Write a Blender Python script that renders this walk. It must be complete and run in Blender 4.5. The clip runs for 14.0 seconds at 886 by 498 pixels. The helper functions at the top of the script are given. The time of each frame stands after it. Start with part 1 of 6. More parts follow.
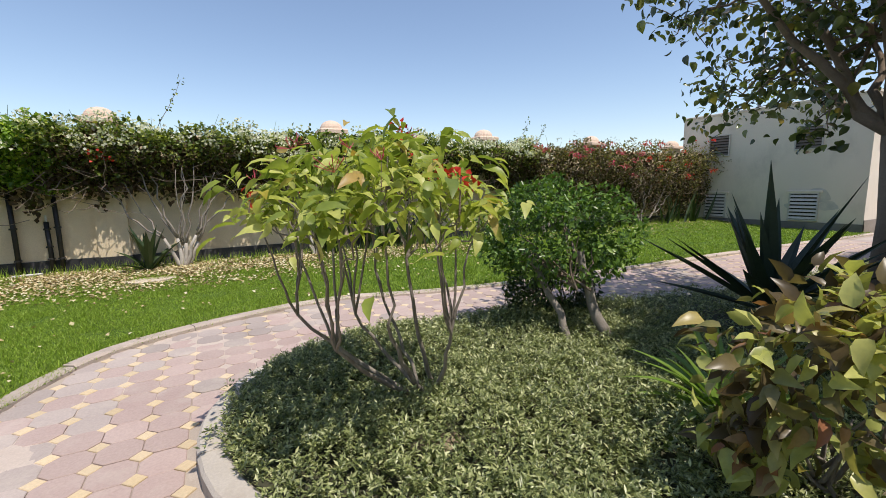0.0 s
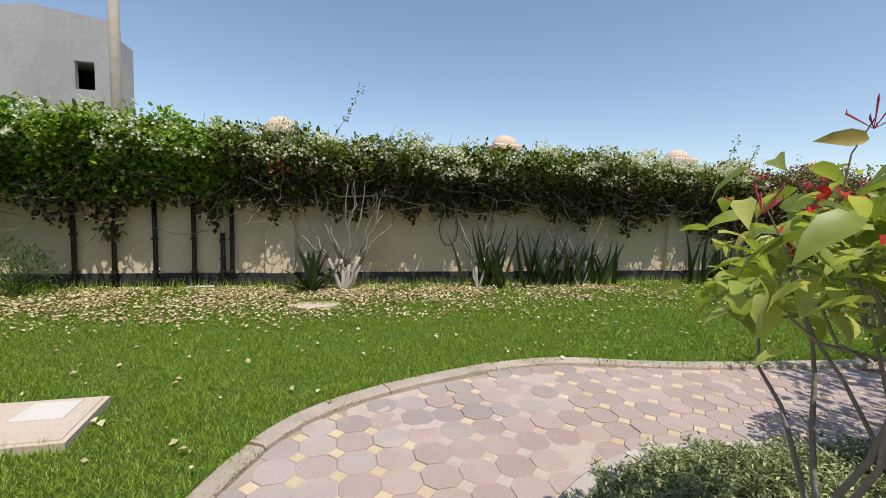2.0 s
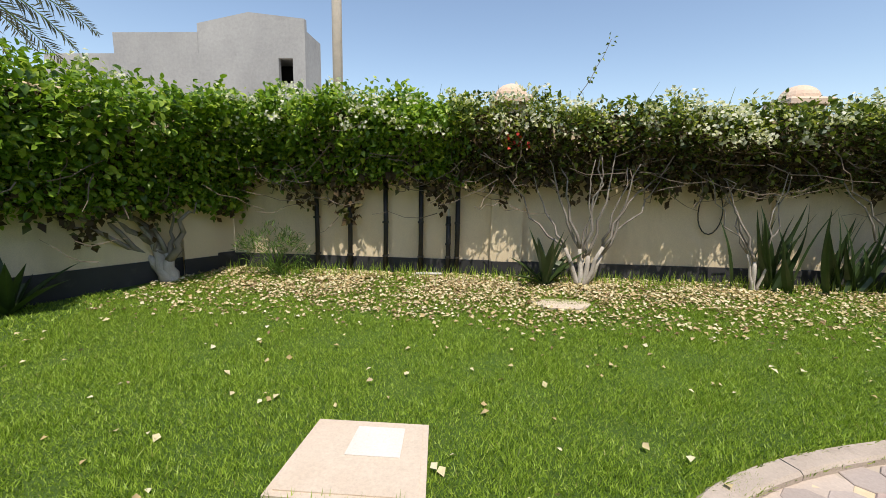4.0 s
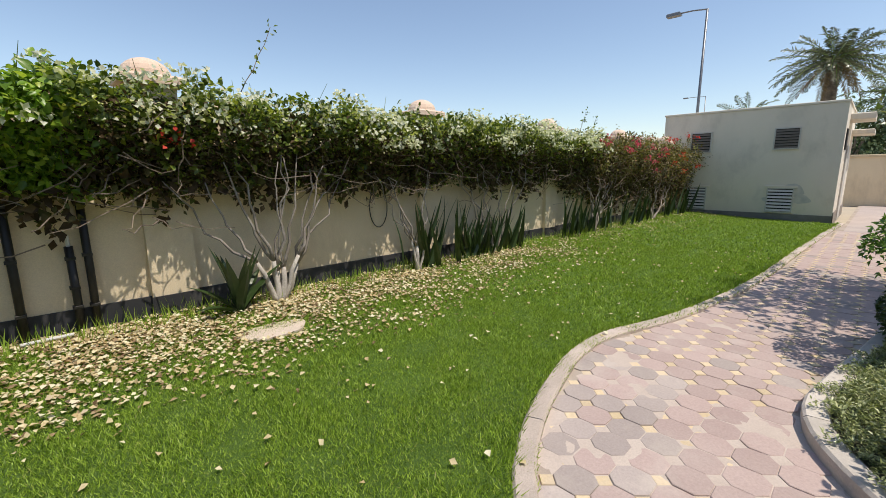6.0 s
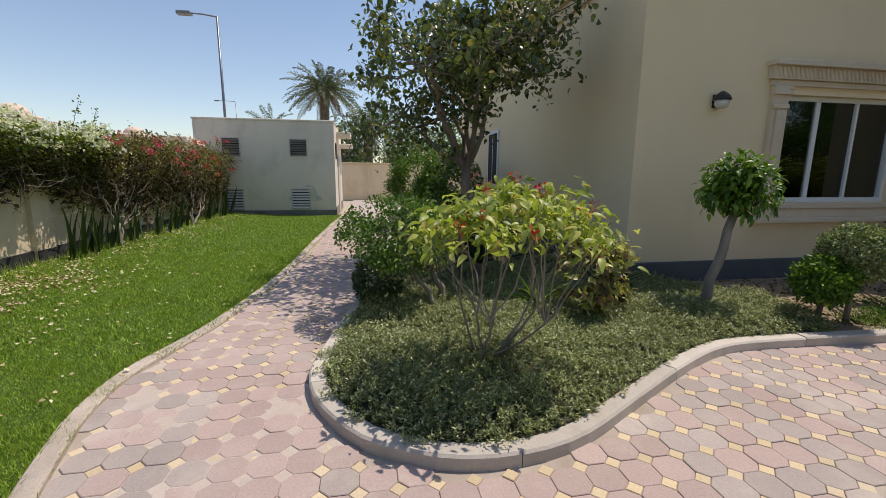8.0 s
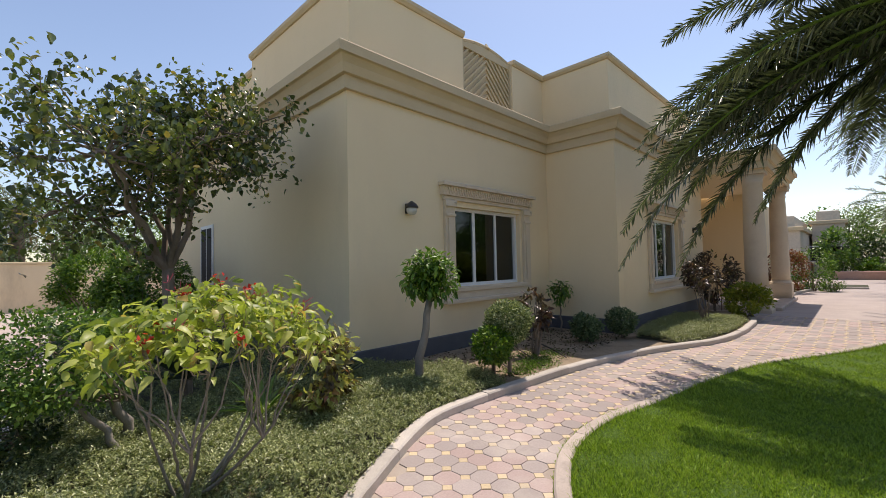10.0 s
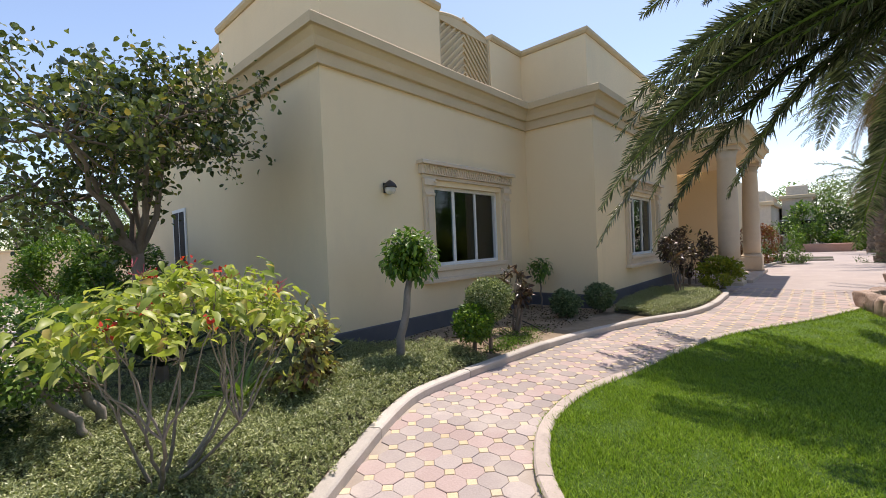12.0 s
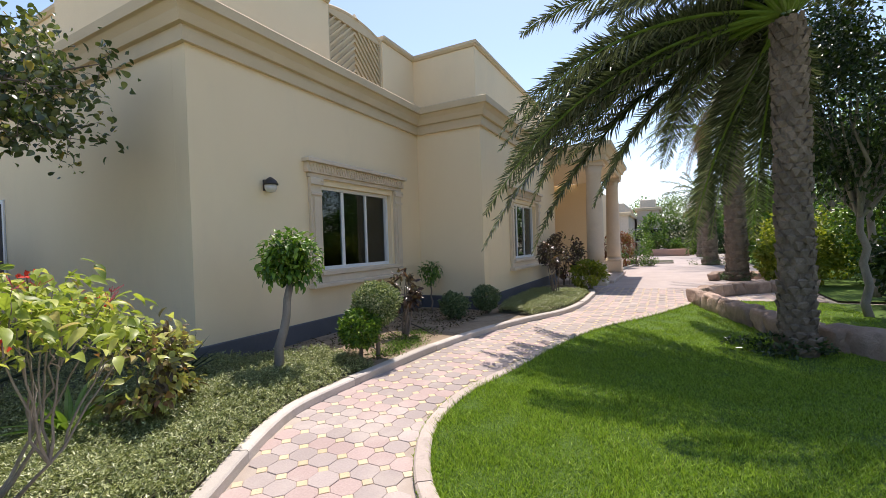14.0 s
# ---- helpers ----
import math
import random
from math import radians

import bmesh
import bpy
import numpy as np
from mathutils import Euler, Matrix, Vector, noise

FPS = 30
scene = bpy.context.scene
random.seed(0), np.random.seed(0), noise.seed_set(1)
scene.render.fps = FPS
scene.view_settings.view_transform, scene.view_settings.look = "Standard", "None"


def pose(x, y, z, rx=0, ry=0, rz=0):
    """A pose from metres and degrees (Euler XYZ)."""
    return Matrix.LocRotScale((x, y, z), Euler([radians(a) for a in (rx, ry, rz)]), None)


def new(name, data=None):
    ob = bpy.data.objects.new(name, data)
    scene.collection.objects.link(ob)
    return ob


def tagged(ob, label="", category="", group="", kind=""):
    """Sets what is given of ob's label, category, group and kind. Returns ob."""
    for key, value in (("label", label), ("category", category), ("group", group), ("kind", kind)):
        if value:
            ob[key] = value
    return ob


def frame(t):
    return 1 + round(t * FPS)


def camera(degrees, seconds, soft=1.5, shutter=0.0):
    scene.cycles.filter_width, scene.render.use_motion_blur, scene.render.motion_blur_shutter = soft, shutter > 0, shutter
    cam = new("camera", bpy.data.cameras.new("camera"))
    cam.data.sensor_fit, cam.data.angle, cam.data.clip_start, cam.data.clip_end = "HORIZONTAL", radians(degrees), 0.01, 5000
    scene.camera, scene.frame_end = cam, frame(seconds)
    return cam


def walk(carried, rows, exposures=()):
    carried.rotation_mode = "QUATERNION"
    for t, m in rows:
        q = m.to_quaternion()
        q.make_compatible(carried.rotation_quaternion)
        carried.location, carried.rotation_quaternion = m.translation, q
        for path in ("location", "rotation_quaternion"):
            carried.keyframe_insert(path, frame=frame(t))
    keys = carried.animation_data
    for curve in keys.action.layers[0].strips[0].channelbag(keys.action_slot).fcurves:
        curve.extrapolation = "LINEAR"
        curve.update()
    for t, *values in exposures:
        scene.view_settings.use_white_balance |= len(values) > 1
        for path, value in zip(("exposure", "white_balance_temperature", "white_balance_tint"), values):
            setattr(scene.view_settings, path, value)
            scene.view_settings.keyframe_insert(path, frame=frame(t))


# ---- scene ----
cam = camera(93.0, 14.0, soft=0.5)
METRES, EYE, TILT, LEAN, TURN = 4.7, 1.2155, 0.0, 0.0, -28.6
ROWS = [
    (0.0, 0.0, 0.0, 0.0, -0.15, -8.26, 1.06),
    (0.5, -0.0551, 0.0643, 0.0062, 4.23, -6.92, 0.94),
    (1.0, -0.1173, 0.1195, 0.0094, 5.32, -4.73, 0.57),
    (1.5, -0.1843, 0.1764, 0.0073, 6.99, -4.91, -0.62),
    (2.0, -0.2702, 0.2197, 0.0062, 13.7, -5.23, -1.88),
    (2.5, -0.3533, 0.2256, 0.0049, 23.85, -6.48, -0.78),
    (5.0, -0.6862, 0.3399, 0.0261, 33.04, -9.76, -1.12),
    (5.5, -0.7182, 0.3552, 0.0366, 7.54, -9.46, -0.67),
    (6.0, -0.716, 0.3531, 0.0474, -15.76, -10.44, 0.34),
    (6.5, -0.6969, 0.3423, 0.0532, -29.67, -11.0, -0.84),
    (7.0, -0.679, 0.3315, 0.0555, -41.91, -11.28, -1.29),
    (7.5, -0.6644, 0.3221, 0.0556, -52.81, -11.11, -0.94),
    (8.0, -0.6583, 0.3146, 0.063, -71.62, -10.32, -0.46),
    (8.5, -0.6605, 0.3074, 0.0667, -87.83, -5.93, -1.31),
    (9.0, -0.6633, 0.2997, 0.0703, -99.69, 1.5, -0.87),
    (11.5, -0.6643, 0.2813, 0.0673, -109.77, 0.25, 2.55),
    (12.0, -0.6589, 0.2801, 0.0654, -109.4, -0.6, 2.38),
    (12.5, -0.6487, 0.2779, 0.0666, -111.2, -0.13, 2.19),
    (13.0, -0.6491, 0.2712, 0.0644, -114.47, -0.04, 2.13),
    (13.5, -0.6504, 0.2604, 0.0625, -119.7, -0.19, 2.02),
    (14.0, -0.6509, 0.2512, 0.0623, -123.48, -0.63, 1.91),
]
walk(cam, [(t, pose(0, 0, EYE, TILT, LEAN, TURN) @ pose(METRES * x, METRES * y, METRES * z, 90 + pitch, roll, yaw)) for t, x, y, z, yaw, pitch, roll in ROWS],
     exposures=((0.0, 0.36, 6750, 13), (1.5, 0.25, 6750, 12), (2.5, 0.22, 6750, 11), (5.0, 0.6, 7150, 11), (6.5, 0.18, 6850, 12), (7.5, 0.13, 6900, 13), (9.0, 0.26, 7100, 16), (12.0, 0.66, 6900, 17), (14.0, 0.8, 6750, 17)))

# ---- world and sun ----
SUN_TO = Vector((0.13, -0.45, 1.0)).normalized()
world = bpy.data.worlds.new("world")
scene.world = world
world.use_nodes = True
wn = world.node_tree.nodes
sky = wn.new("ShaderNodeTexSky")
sky.sky_type = "NISHITA"
sky.sun_disc = False
sky.sun_elevation = math.asin(SUN_TO.z)
sky.sun_rotation = math.atan2(SUN_TO.x, SUN_TO.y)
sky.air_density, sky.dust_density, sky.ozone_density = 1.0, 0.5, 1.2
world.node_tree.links.new(sky.outputs[0], wn["Background"].inputs[0])
wn["Background"].inputs[1].default_value = 0.138
sun_data = bpy.data.lights.new("sun", "SUN")
sun_data.energy, sun_data.angle, sun_data.color = 3.3, radians(0.5), (1.0, 0.95, 0.87)
sun = new("sun", sun_data)
sun.rotation_euler = SUN_TO.to_track_quat("Z", "Y").to_euler()


rng = np.random.default_rng(7)


# ---- materials ----
def material(name):
    m = bpy.data.materials.new(name)
    m.use_nodes = True
    nt = m.node_tree
    return m, nt, nt.nodes["Principled BSDF"]


def ramp(nt, socket, stops):
    r = nt.nodes.new("ShaderNodeValToRGB")
    e = r.color_ramp.elements
    while len(e) < len(stops):
        e.new(0.5)
    for k, (p, c) in zip(e, stops):
        k.position, k.color = p, (*c, 1)
    nt.links.new(socket, r.inputs[0])
    return r.outputs[0]


def noise_node(nt, scale, detail=6.0, rough=0.6, stretch=(1, 1, 1)):
    co = nt.nodes.new("ShaderNodeNewGeometry")
    mp = nt.nodes.new("ShaderNodeMapping")
    mp.inputs["Scale"].default_value = stretch
    n = nt.nodes.new("ShaderNodeTexNoise")
    n.inputs["Scale"].default_value, n.inputs["Detail"].default_value, n.inputs["Roughness"].default_value = scale, detail, rough
    nt.links.new(co.outputs["Position"], mp.inputs[0])
    nt.links.new(mp.outputs[0], n.inputs["Vector"])
    return n.outputs["Fac"]


def mix(nt, fac, a, b, mode="MIX"):
    m = nt.nodes.new("ShaderNodeMix")
    m.data_type, m.blend_type = "RGBA", mode
    for sock, v in ((m.inputs[0], fac), (m.inputs[6], a), (m.inputs[7], b)):
        if isinstance(v, bpy.types.NodeSocket):
            nt.links.new(v, sock)
        elif isinstance(v, tuple):
            sock.default_value = (*v, 1)
        else:
            sock.default_value = v
    return m.outputs[2]


def bump(nt, p, height, strength, distance=0.01):
    b = nt.nodes.new("ShaderNodeBump")
    b.inputs["Strength"].default_value, b.inputs["Distance"].default_value = strength, distance
    nt.links.new(height, b.inputs["Height"])
    nt.links.new(b.outputs[0], p.inputs["Normal"])


def surface(name, a, b, big=1.5, fine=40.0, rough=0.85, relief=0.3, stain=None, stain_amount=0.5, stretch=(1, 1, 1), vary=0.0, island=False, metal=0.0, depth=0.01):
    """Two colours in large patches, a fine grain over them, and stains of a third colour."""
    m, nt, p = material(name)
    n1 = noise_node(nt, big, 5, 0.6, stretch)
    col = ramp(nt, n1, [(0.3, a), (0.7, b)])
    n2 = noise_node(nt, fine, 4, 0.7)
    grain = ramp(nt, n2, [(0.3, (0.8, 0.8, 0.8)), (0.7, (1.12, 1.12, 1.12))])
    col = mix(nt, 0.6, col, grain, "MULTIPLY")
    if stain:
        n3 = noise_node(nt, big * 0.9 + 0.3, 8, 0.7, stretch)
        f = ramp(nt, n3, [(0.52, (0, 0, 0)), (0.72, (stain_amount,) * 3)])
        col = mix(nt, f, col, stain)
    if vary:
        src = nt.nodes.new("ShaderNodeNewGeometry").outputs["Random Per Island"] if island else nt.nodes.new("ShaderNodeObjectInfo").outputs["Random"]
        v = ramp(nt, src, [(0.0, (1 - vary,) * 3), (1.0, (1 + vary,) * 3)])
        col = mix(nt, 1.0, col, v, "MULTIPLY")
    nt.links.new(col, p.inputs["Base Color"])
    p.inputs["Roughness"].default_value, p.inputs["Metallic"].default_value = rough, metal
    if relief:
        bump(nt, p, n2, relief, depth)
    return m


def leaf_material(name, stops, rough=0.45, glow=0.3, spec=0.4):
    """Leaves: each takes its own shade of the given colours; light passes through them."""
    m, nt, p = material(name)
    g = nt.nodes.new("ShaderNodeNewGeometry")
    col = ramp(nt, g.outputs["Random Per Island"], stops)
    n = noise_node(nt, 30, 3, 0.6)
    col = mix(nt, 0.5, col, ramp(nt, n, [(0.3, (0.7, 0.72, 0.7)), (0.7, (1.2, 1.18, 1.1))]), "MULTIPLY")
    nt.links.new(col, p.inputs["Base Color"])
    p.inputs["Roughness"].default_value = rough
    p.inputs["Specular IOR Level"].default_value = spec
    t = nt.nodes.new("ShaderNodeBsdfTranslucent")
    nt.links.new(mix(nt, 1.0, col, (1.25, 1.3, 0.7), "MULTIPLY"), t.inputs["Color"])
    s = nt.nodes.new("ShaderNodeMixShader")
    s.inputs[0].default_value = glow
    nt.links.new(p.outputs[0], s.inputs[1])
    nt.links.new(t.outputs[0], s.inputs[2])
    nt.links.new(s.outputs[0], nt.nodes["Material Output"].inputs["Surface"])
    return m


STUCCO = surface("stucco_tan", (0.84, 0.67, 0.43), (0.89, 0.725, 0.48), 0.5, 160, 0.9, 0.25, (0.68, 0.57, 0.39), 0.35, (1, 1, 0.4), depth=0.004)
STUCCO_TRIM = surface("stucco_trim", (0.60, 0.475, 0.30), (0.67, 0.54, 0.35), 0.9, 150, 0.88, 0.25, (0.46, 0.37, 0.25), 0.4, (1, 1, 2), depth=0.004)
STONE_TRIM = surface("cast_stone", (0.66, 0.54, 0.40), (0.74, 0.62, 0.47), 1.4, 120, 0.85, 0.3, (0.48, 0.38, 0.28), 0.3, depth=0.004)
WALL_PAINT = surface("wall_paint_cream", (0.71, 0.585, 0.40), (0.79, 0.665, 0.475), 0.8, 110, 0.92, 0.35, (0.44, 0.35, 0.24), 0.55, (1, 1, 0.35), depth=0.005)
UTIL_PAINT = surface("utility_paint", (0.70, 0.64, 0.54), (0.78, 0.71, 0.60), 0.7, 110, 0.92, 0.3, (0.40, 0.37, 0.31), 0.5, (1, 1, 0.6), depth=0.005)
PLINTH = surface("plinth_black_paint", (0.022, 0.023, 0.026), (0.05, 0.05, 0.055), 1.2, 80, 0.75, 0.4, (0.20, 0.19, 0.17), 0.5, depth=0.006)
PLINTH_GREY = surface("plinth_grey_tile", (0.075, 0.08, 0.095), (0.11, 0.115, 0.135), 1.0, 60, 0.6, 0.2, (0.18, 0.17, 0.16), 0.35)
KERB = surface("kerb_concrete", (0.48, 0.43, 0.375), (0.62, 0.565, 0.50), 3.0, 90, 0.92, 0.5, (0.36, 0.30, 0.25), 0.6, vary=0.12, depth=0.008)
KERB_ROSE = surface("kerb_rose_concrete", (0.46, 0.385, 0.325), (0.58, 0.49, 0.42), 4.0, 90, 0.92, 0.7, (0.30, 0.25, 0.21), 0.8, vary=0.12, depth=0.008)
PAVER = surface("paver_rose", (0.42, 0.31, 0.28), (0.49, 0.385, 0.345), 1.1, 70, 0.9, 0.5, (0.53, 0.455, 0.40), 0.9, vary=0.09, depth=0.005)
PAVER_GREY = surface("paver_grey", (0.38, 0.32, 0.295), (0.46, 0.39, 0.35), 1.1, 70, 0.9, 0.5, (0.55, 0.48, 0.41), 0.9, vary=0.13, depth=0.005)
PAVER_YELLOW = surface("paver_yellow", (0.60, 0.46, 0.27), (0.66, 0.54, 0.38), 1.1, 70, 0.9, 0.5, (0.55, 0.475, 0.40), 0.95, vary=0.12, depth=0.005)
PAVER_FAR = surface("paving_far", (0.40, 0.33, 0.30), (0.48, 0.405, 0.365), 1.1, 30, 0.9, 0.4, (0.54, 0.47, 0.41), 0.7, depth=0.005)
SAND_JOINT = surface("joint_sand", (0.33, 0.265, 0.215), (0.50, 0.43, 0.36), 1.8, 120, 0.95, 0.5, (0.36, 0.30, 0.24), 0.4, depth=0.004)
DUST = surface("dust_sand", (0.49, 0.405, 0.345), (0.57, 0.485, 0.42), 2.5, 90, 0.95, 0.4, (0.47, 0.38, 0.325), 0.6, depth=0.004)
SOIL = surface("bed_soil", (0.27, 0.20, 0.13), (0.42, 0.33, 0.23), 2.2, 40, 0.97, 1.0, (0.11, 0.08, 0.05), 0.95, depth=0.02)
# dark soil of the far bed; also painted shade beneath the ground cover
SOIL_AND_SHADE = surface("dark_soil_and_shade", (0.045, 0.05, 0.025), (0.085, 0.08, 0.045), 3, 50, 0.97, 0.9, depth=0.02)
LAWN = surface("lawn_turf", (0.07, 0.14, 0.014), (0.11, 0.20, 0.022), 1.3, 140, 0.95, 1.0, (0.12, 0.17, 0.04), 0.35, depth=0.02)
GROUND = surface("sandy_ground", (0.42, 0.36, 0.27), (0.52, 0.45, 0.35), 0.3, 10, 0.97, 0.5)
BARK = surface("bark_brown", (0.16, 0.12, 0.09), (0.28, 0.22, 0.17), 6, 60, 0.95, 0.8, stretch=(1, 1, 0.25), depth=0.01)
BARK_PALE = surface("bark_pale", (0.42, 0.38, 0.33), (0.60, 0.56, 0.50), 7, 60, 0.93, 0.7, (0.24, 0.20, 0.16), 0.7, (1, 1, 0.3), depth=0.01)
BARK_GREY = surface("bark_grey", (0.22, 0.19, 0.16), (0.34, 0.30, 0.26), 7, 70, 0.93, 0.7, (0.5, 0.47, 0.42), 0.6, (1, 1, 0.3), depth=0.01)
PALM_BARK = surface("palm_bark", (0.16, 0.125, 0.09), (0.30, 0.24, 0.18), 4, 50, 0.95, 0.9, (0.10, 0.08, 0.06), 0.5, (1, 1, 0.5), vary=0.25, island=True, depth=0.02)
RUBBLE = surface("rubble_stone", (0.38, 0.265, 0.20), (0.50, 0.37, 0.29), 5, 35, 0.94, 1.0, (0.24, 0.19, 0.16), 0.8, vary=0.22, depth=0.02)
RAW_CONCRETE = surface("raw_cement", (0.30, 0.30, 0.30), (0.40, 0.40, 0.395), 0.35, 6, 0.95, 0.3, (0.24, 0.24, 0.24), 0.6, (1, 1, 0.6))
CEMENT_PATCH = surface("cement_patch", (0.50, 0.49, 0.46), (0.66, 0.62, 0.55), 5, 60, 0.95, 0.5, (0.42, 0.41, 0.39), 0.7, depth=0.004)
PIPE_BLACK = surface("pipe_black", (0.010, 0.010, 0.010), (0.028, 0.026, 0.024), 5, 60, 0.5, 0.2)
PVC = surface("pvc_white", (0.62, 0.61, 0.58), (0.7, 0.69, 0.66), 5, 60, 0.4, 0.1)
ALU = surface("aluminium_white", (0.76, 0.76, 0.75), (0.80, 0.80, 0.79), 3, 60, 0.35, 0.05)
STEEL = surface("galvanised_steel", (0.15, 0.155, 0.165), (0.23, 0.235, 0.245), 3, 60, 0.4, 0.1, metal=0.6)
DARK = surface("dark_recess", (0.012, 0.012, 0.012), (0.022, 0.021, 0.02), 3, 30, 0.8, 0.2)
ROOM = surface("room_plaster", (0.10, 0.09, 0.075), (0.14, 0.125, 0.105), 2, 30, 0.9, 0.1)
CURTAIN = surface("curtain_cloth", (0.32, 0.29, 0.24), (0.40, 0.36, 0.30), 3, 120, 0.9, 0.3)
LOUVRE_DARK = surface("louvre_brown", (0.15, 0.125, 0.10), (0.22, 0.19, 0.155), 3, 60, 0.6, 0.1)
LOUVRE_WHITE = surface("louvre_white", (0.62, 0.60, 0.57), (0.72, 0.70, 0.67), 3, 60, 0.6, 0.1, (0.42, 0.38, 0.33), 0.4)
LOUVRE = surface("louvre_grey", (0.50, 0.48, 0.44), (0.60, 0.58, 0.54), 3, 60, 0.6, 0.1, (0.32, 0.29, 0.25), 0.5)
LAMP_BLACK = surface("lamp_black", (0.02, 0.018, 0.016), (0.04, 0.034, 0.03), 6, 60, 0.45, 0.2)
LAMP_GLASS = surface("lamp_frosted", (0.6, 0.58, 0.55), (0.68, 0.66, 0.62), 6, 60, 0.25, 0.05)
PALE_COVER = surface("cover_concrete", (0.58, 0.47, 0.37), (0.68, 0.58, 0.48), 3, 70, 0.93, 0.5, (0.40, 0.32, 0.24), 0.5, depth=0.006)
COVER_WHITE = surface("cover_white", (0.66, 0.62, 0.57), (0.74, 0.70, 0.65), 4, 70, 0.85, 0.3)
CAP_PINK = surface("cap_terracotta", (0.70, 0.51, 0.38), (0.78, 0.61, 0.48), 2, 70, 0.9, 0.3, (0.8, 0.7, 0.6), 0.5)
FAR_WALL = surface("far_house_paint", (0.60, 0.52, 0.42), (0.68, 0.60, 0.49), 0.4, 8, 0.92, 0.2)
PLANTER_RED = surface("planter_red_stone", (0.46, 0.27, 0.20), (0.56, 0.35, 0.27), 1.2, 14, 0.92, 0.4)
HOSE = surface("drip_hose", (0.02, 0.017, 0.015), (0.05, 0.042, 0.035), 5, 60, 0.6, 0.1)

L_VINE = leaf_material("leaf_vine", [(0.0, (0.045, 0.075, 0.013)), (0.6, (0.145, 0.205, 0.03)), (1.0, (0.40, 0.44, 0.075))], 0.36, 0.34, 0.5)
L_VINE_BRIGHT = leaf_material("leaf_vine_bright", [(0.0, (0.07, 0.14, 0.014)), (0.6, (0.20, 0.35, 0.034)), (1.0, (0.46, 0.57, 0.09))], 0.36, 0.38, 0.5)
# dry brown leaves; the dark tone also serves as painted shade inside the hedge
L_VINE_DRY_SHADE = leaf_material("leaf_vine_dry_shade", [(0.0, (0.05, 0.034, 0.02)), (0.6, (0.10, 0.07, 0.036)), (1.0, (0.10, 0.12, 0.035))], 0.8, 0.12, 0.15)
L_JAT = leaf_material("leaf_jatropha", [(0.0, (0.17, 0.235, 0.045)), (0.55, (0.36, 0.435, 0.08)), (0.93, (0.60, 0.62, 0.20)), (1.0, (0.50, 0.33, 0.11))], 0.42, 0.42, 0.45)
L_VINE_RUST = leaf_material("leaf_vine_rust", [(0.0, (0.06, 0.065, 0.02)), (0.5, (0.15, 0.14, 0.04)), (0.75, (0.26, 0.27, 0.06)), (1.0, (0.27, 0.12, 0.07))])
L_DARK = leaf_material("leaf_dark", [(0.0, (0.018, 0.042, 0.012)), (0.7, (0.045, 0.085, 0.022)), (1.0, (0.11, 0.15, 0.035))], 0.3, 0.2, 0.5)
L_TREE = leaf_material("leaf_tree", [(0.0, (0.045, 0.065, 0.025)), (0.6, (0.105, 0.145, 0.048)), (0.9, (0.21, 0.25, 0.075)), (1.0, (0.36, 0.27, 0.07))], 0.25, 0.3, 0.9)
L_SHRUB = leaf_material("leaf_round_shrub", [(0.0, (0.05, 0.11, 0.02)), (0.7, (0.13, 0.245, 0.04)), (1.0, (0.27, 0.40, 0.08))], 0.32, 0.3, 0.5)
L_COVER = leaf_material("leaf_ground_cover", [(0.0, (0.09, 0.12, 0.04)), (0.6, (0.28, 0.325, 0.125)), (1.0, (0.60, 0.62, 0.34))], 0.36, 0.22, 0.6)
L_BALL = leaf_material("leaf_ball", [(0.0, (0.035, 0.09, 0.01)), (0.6, (0.10, 0.21, 0.022)), (1.0, (0.24, 0.36, 0.05))], 0.4, 0.3)
L_VARIEG = leaf_material("leaf_variegated", [(0.0, (0.06, 0.10, 0.03)), (0.5, (0.20, 0.26, 0.11)), (1.0, (0.52, 0.55, 0.34))], 0.45, 0.3)
L_GREYBALL = leaf_material("leaf_grey_ball", [(0.0, (0.06, 0.10, 0.045)), (0.6, (0.13, 0.20, 0.09)), (1.0, (0.24, 0.30, 0.16))], 0.55, 0.2)
L_CROTON = leaf_material("leaf_croton", [(0.0, (0.035, 0.02, 0.018)), (0.6, (0.085, 0.05, 0.035)), (0.85, (0.13, 0.12, 0.045)), (1.0, (0.22, 0.11, 0.06))], 0.3, 0.2, 0.5)
L_COPPER = leaf_material("leaf_copperleaf", [(0.0, (0.08, 0.055, 0.035)), (0.35, (0.19, 0.15, 0.075)), (0.5, (0.34, 0.37, 0.11)), (0.85, (0.58, 0.60, 0.19)), (1.0, (0.34, 0.14, 0.08))], 0.36, 0.35, 0.45)
L_SANS = leaf_material("leaf_sword", [(0.0, (0.02, 0.04, 0.015)), (0.7, (0.042, 0.075, 0.022)), (1.0, (0.12, 0.15, 0.045))], 0.35, 0.1, 0.5)
L_AGAVE = leaf_material("leaf_agave", [(0.0, (0.018, 0.032, 0.022)), (1.0, (0.045, 0.07, 0.045))], 0.4, 0.05, 0.4)
L_STRAP = leaf_material("leaf_strap", [(0.0, (0.06, 0.14, 0.02)), (1.0, (0.24, 0.36, 0.06))], 0.35, 0.3, 0.5)
L_PALM = leaf_material("leaf_palm", [(0.0, (0.05, 0.065, 0.04)), (0.7, (0.12, 0.145, 0.09)), (1.0, (0.25, 0.28, 0.19))], 0.27, 0.2, 0.7)
L_PALM_DRY = leaf_material("leaf_palm_dry", [(0.0, (0.15, 0.10, 0.045)), (1.0, (0.30, 0.21, 0.10))], 0.6, 0.15)
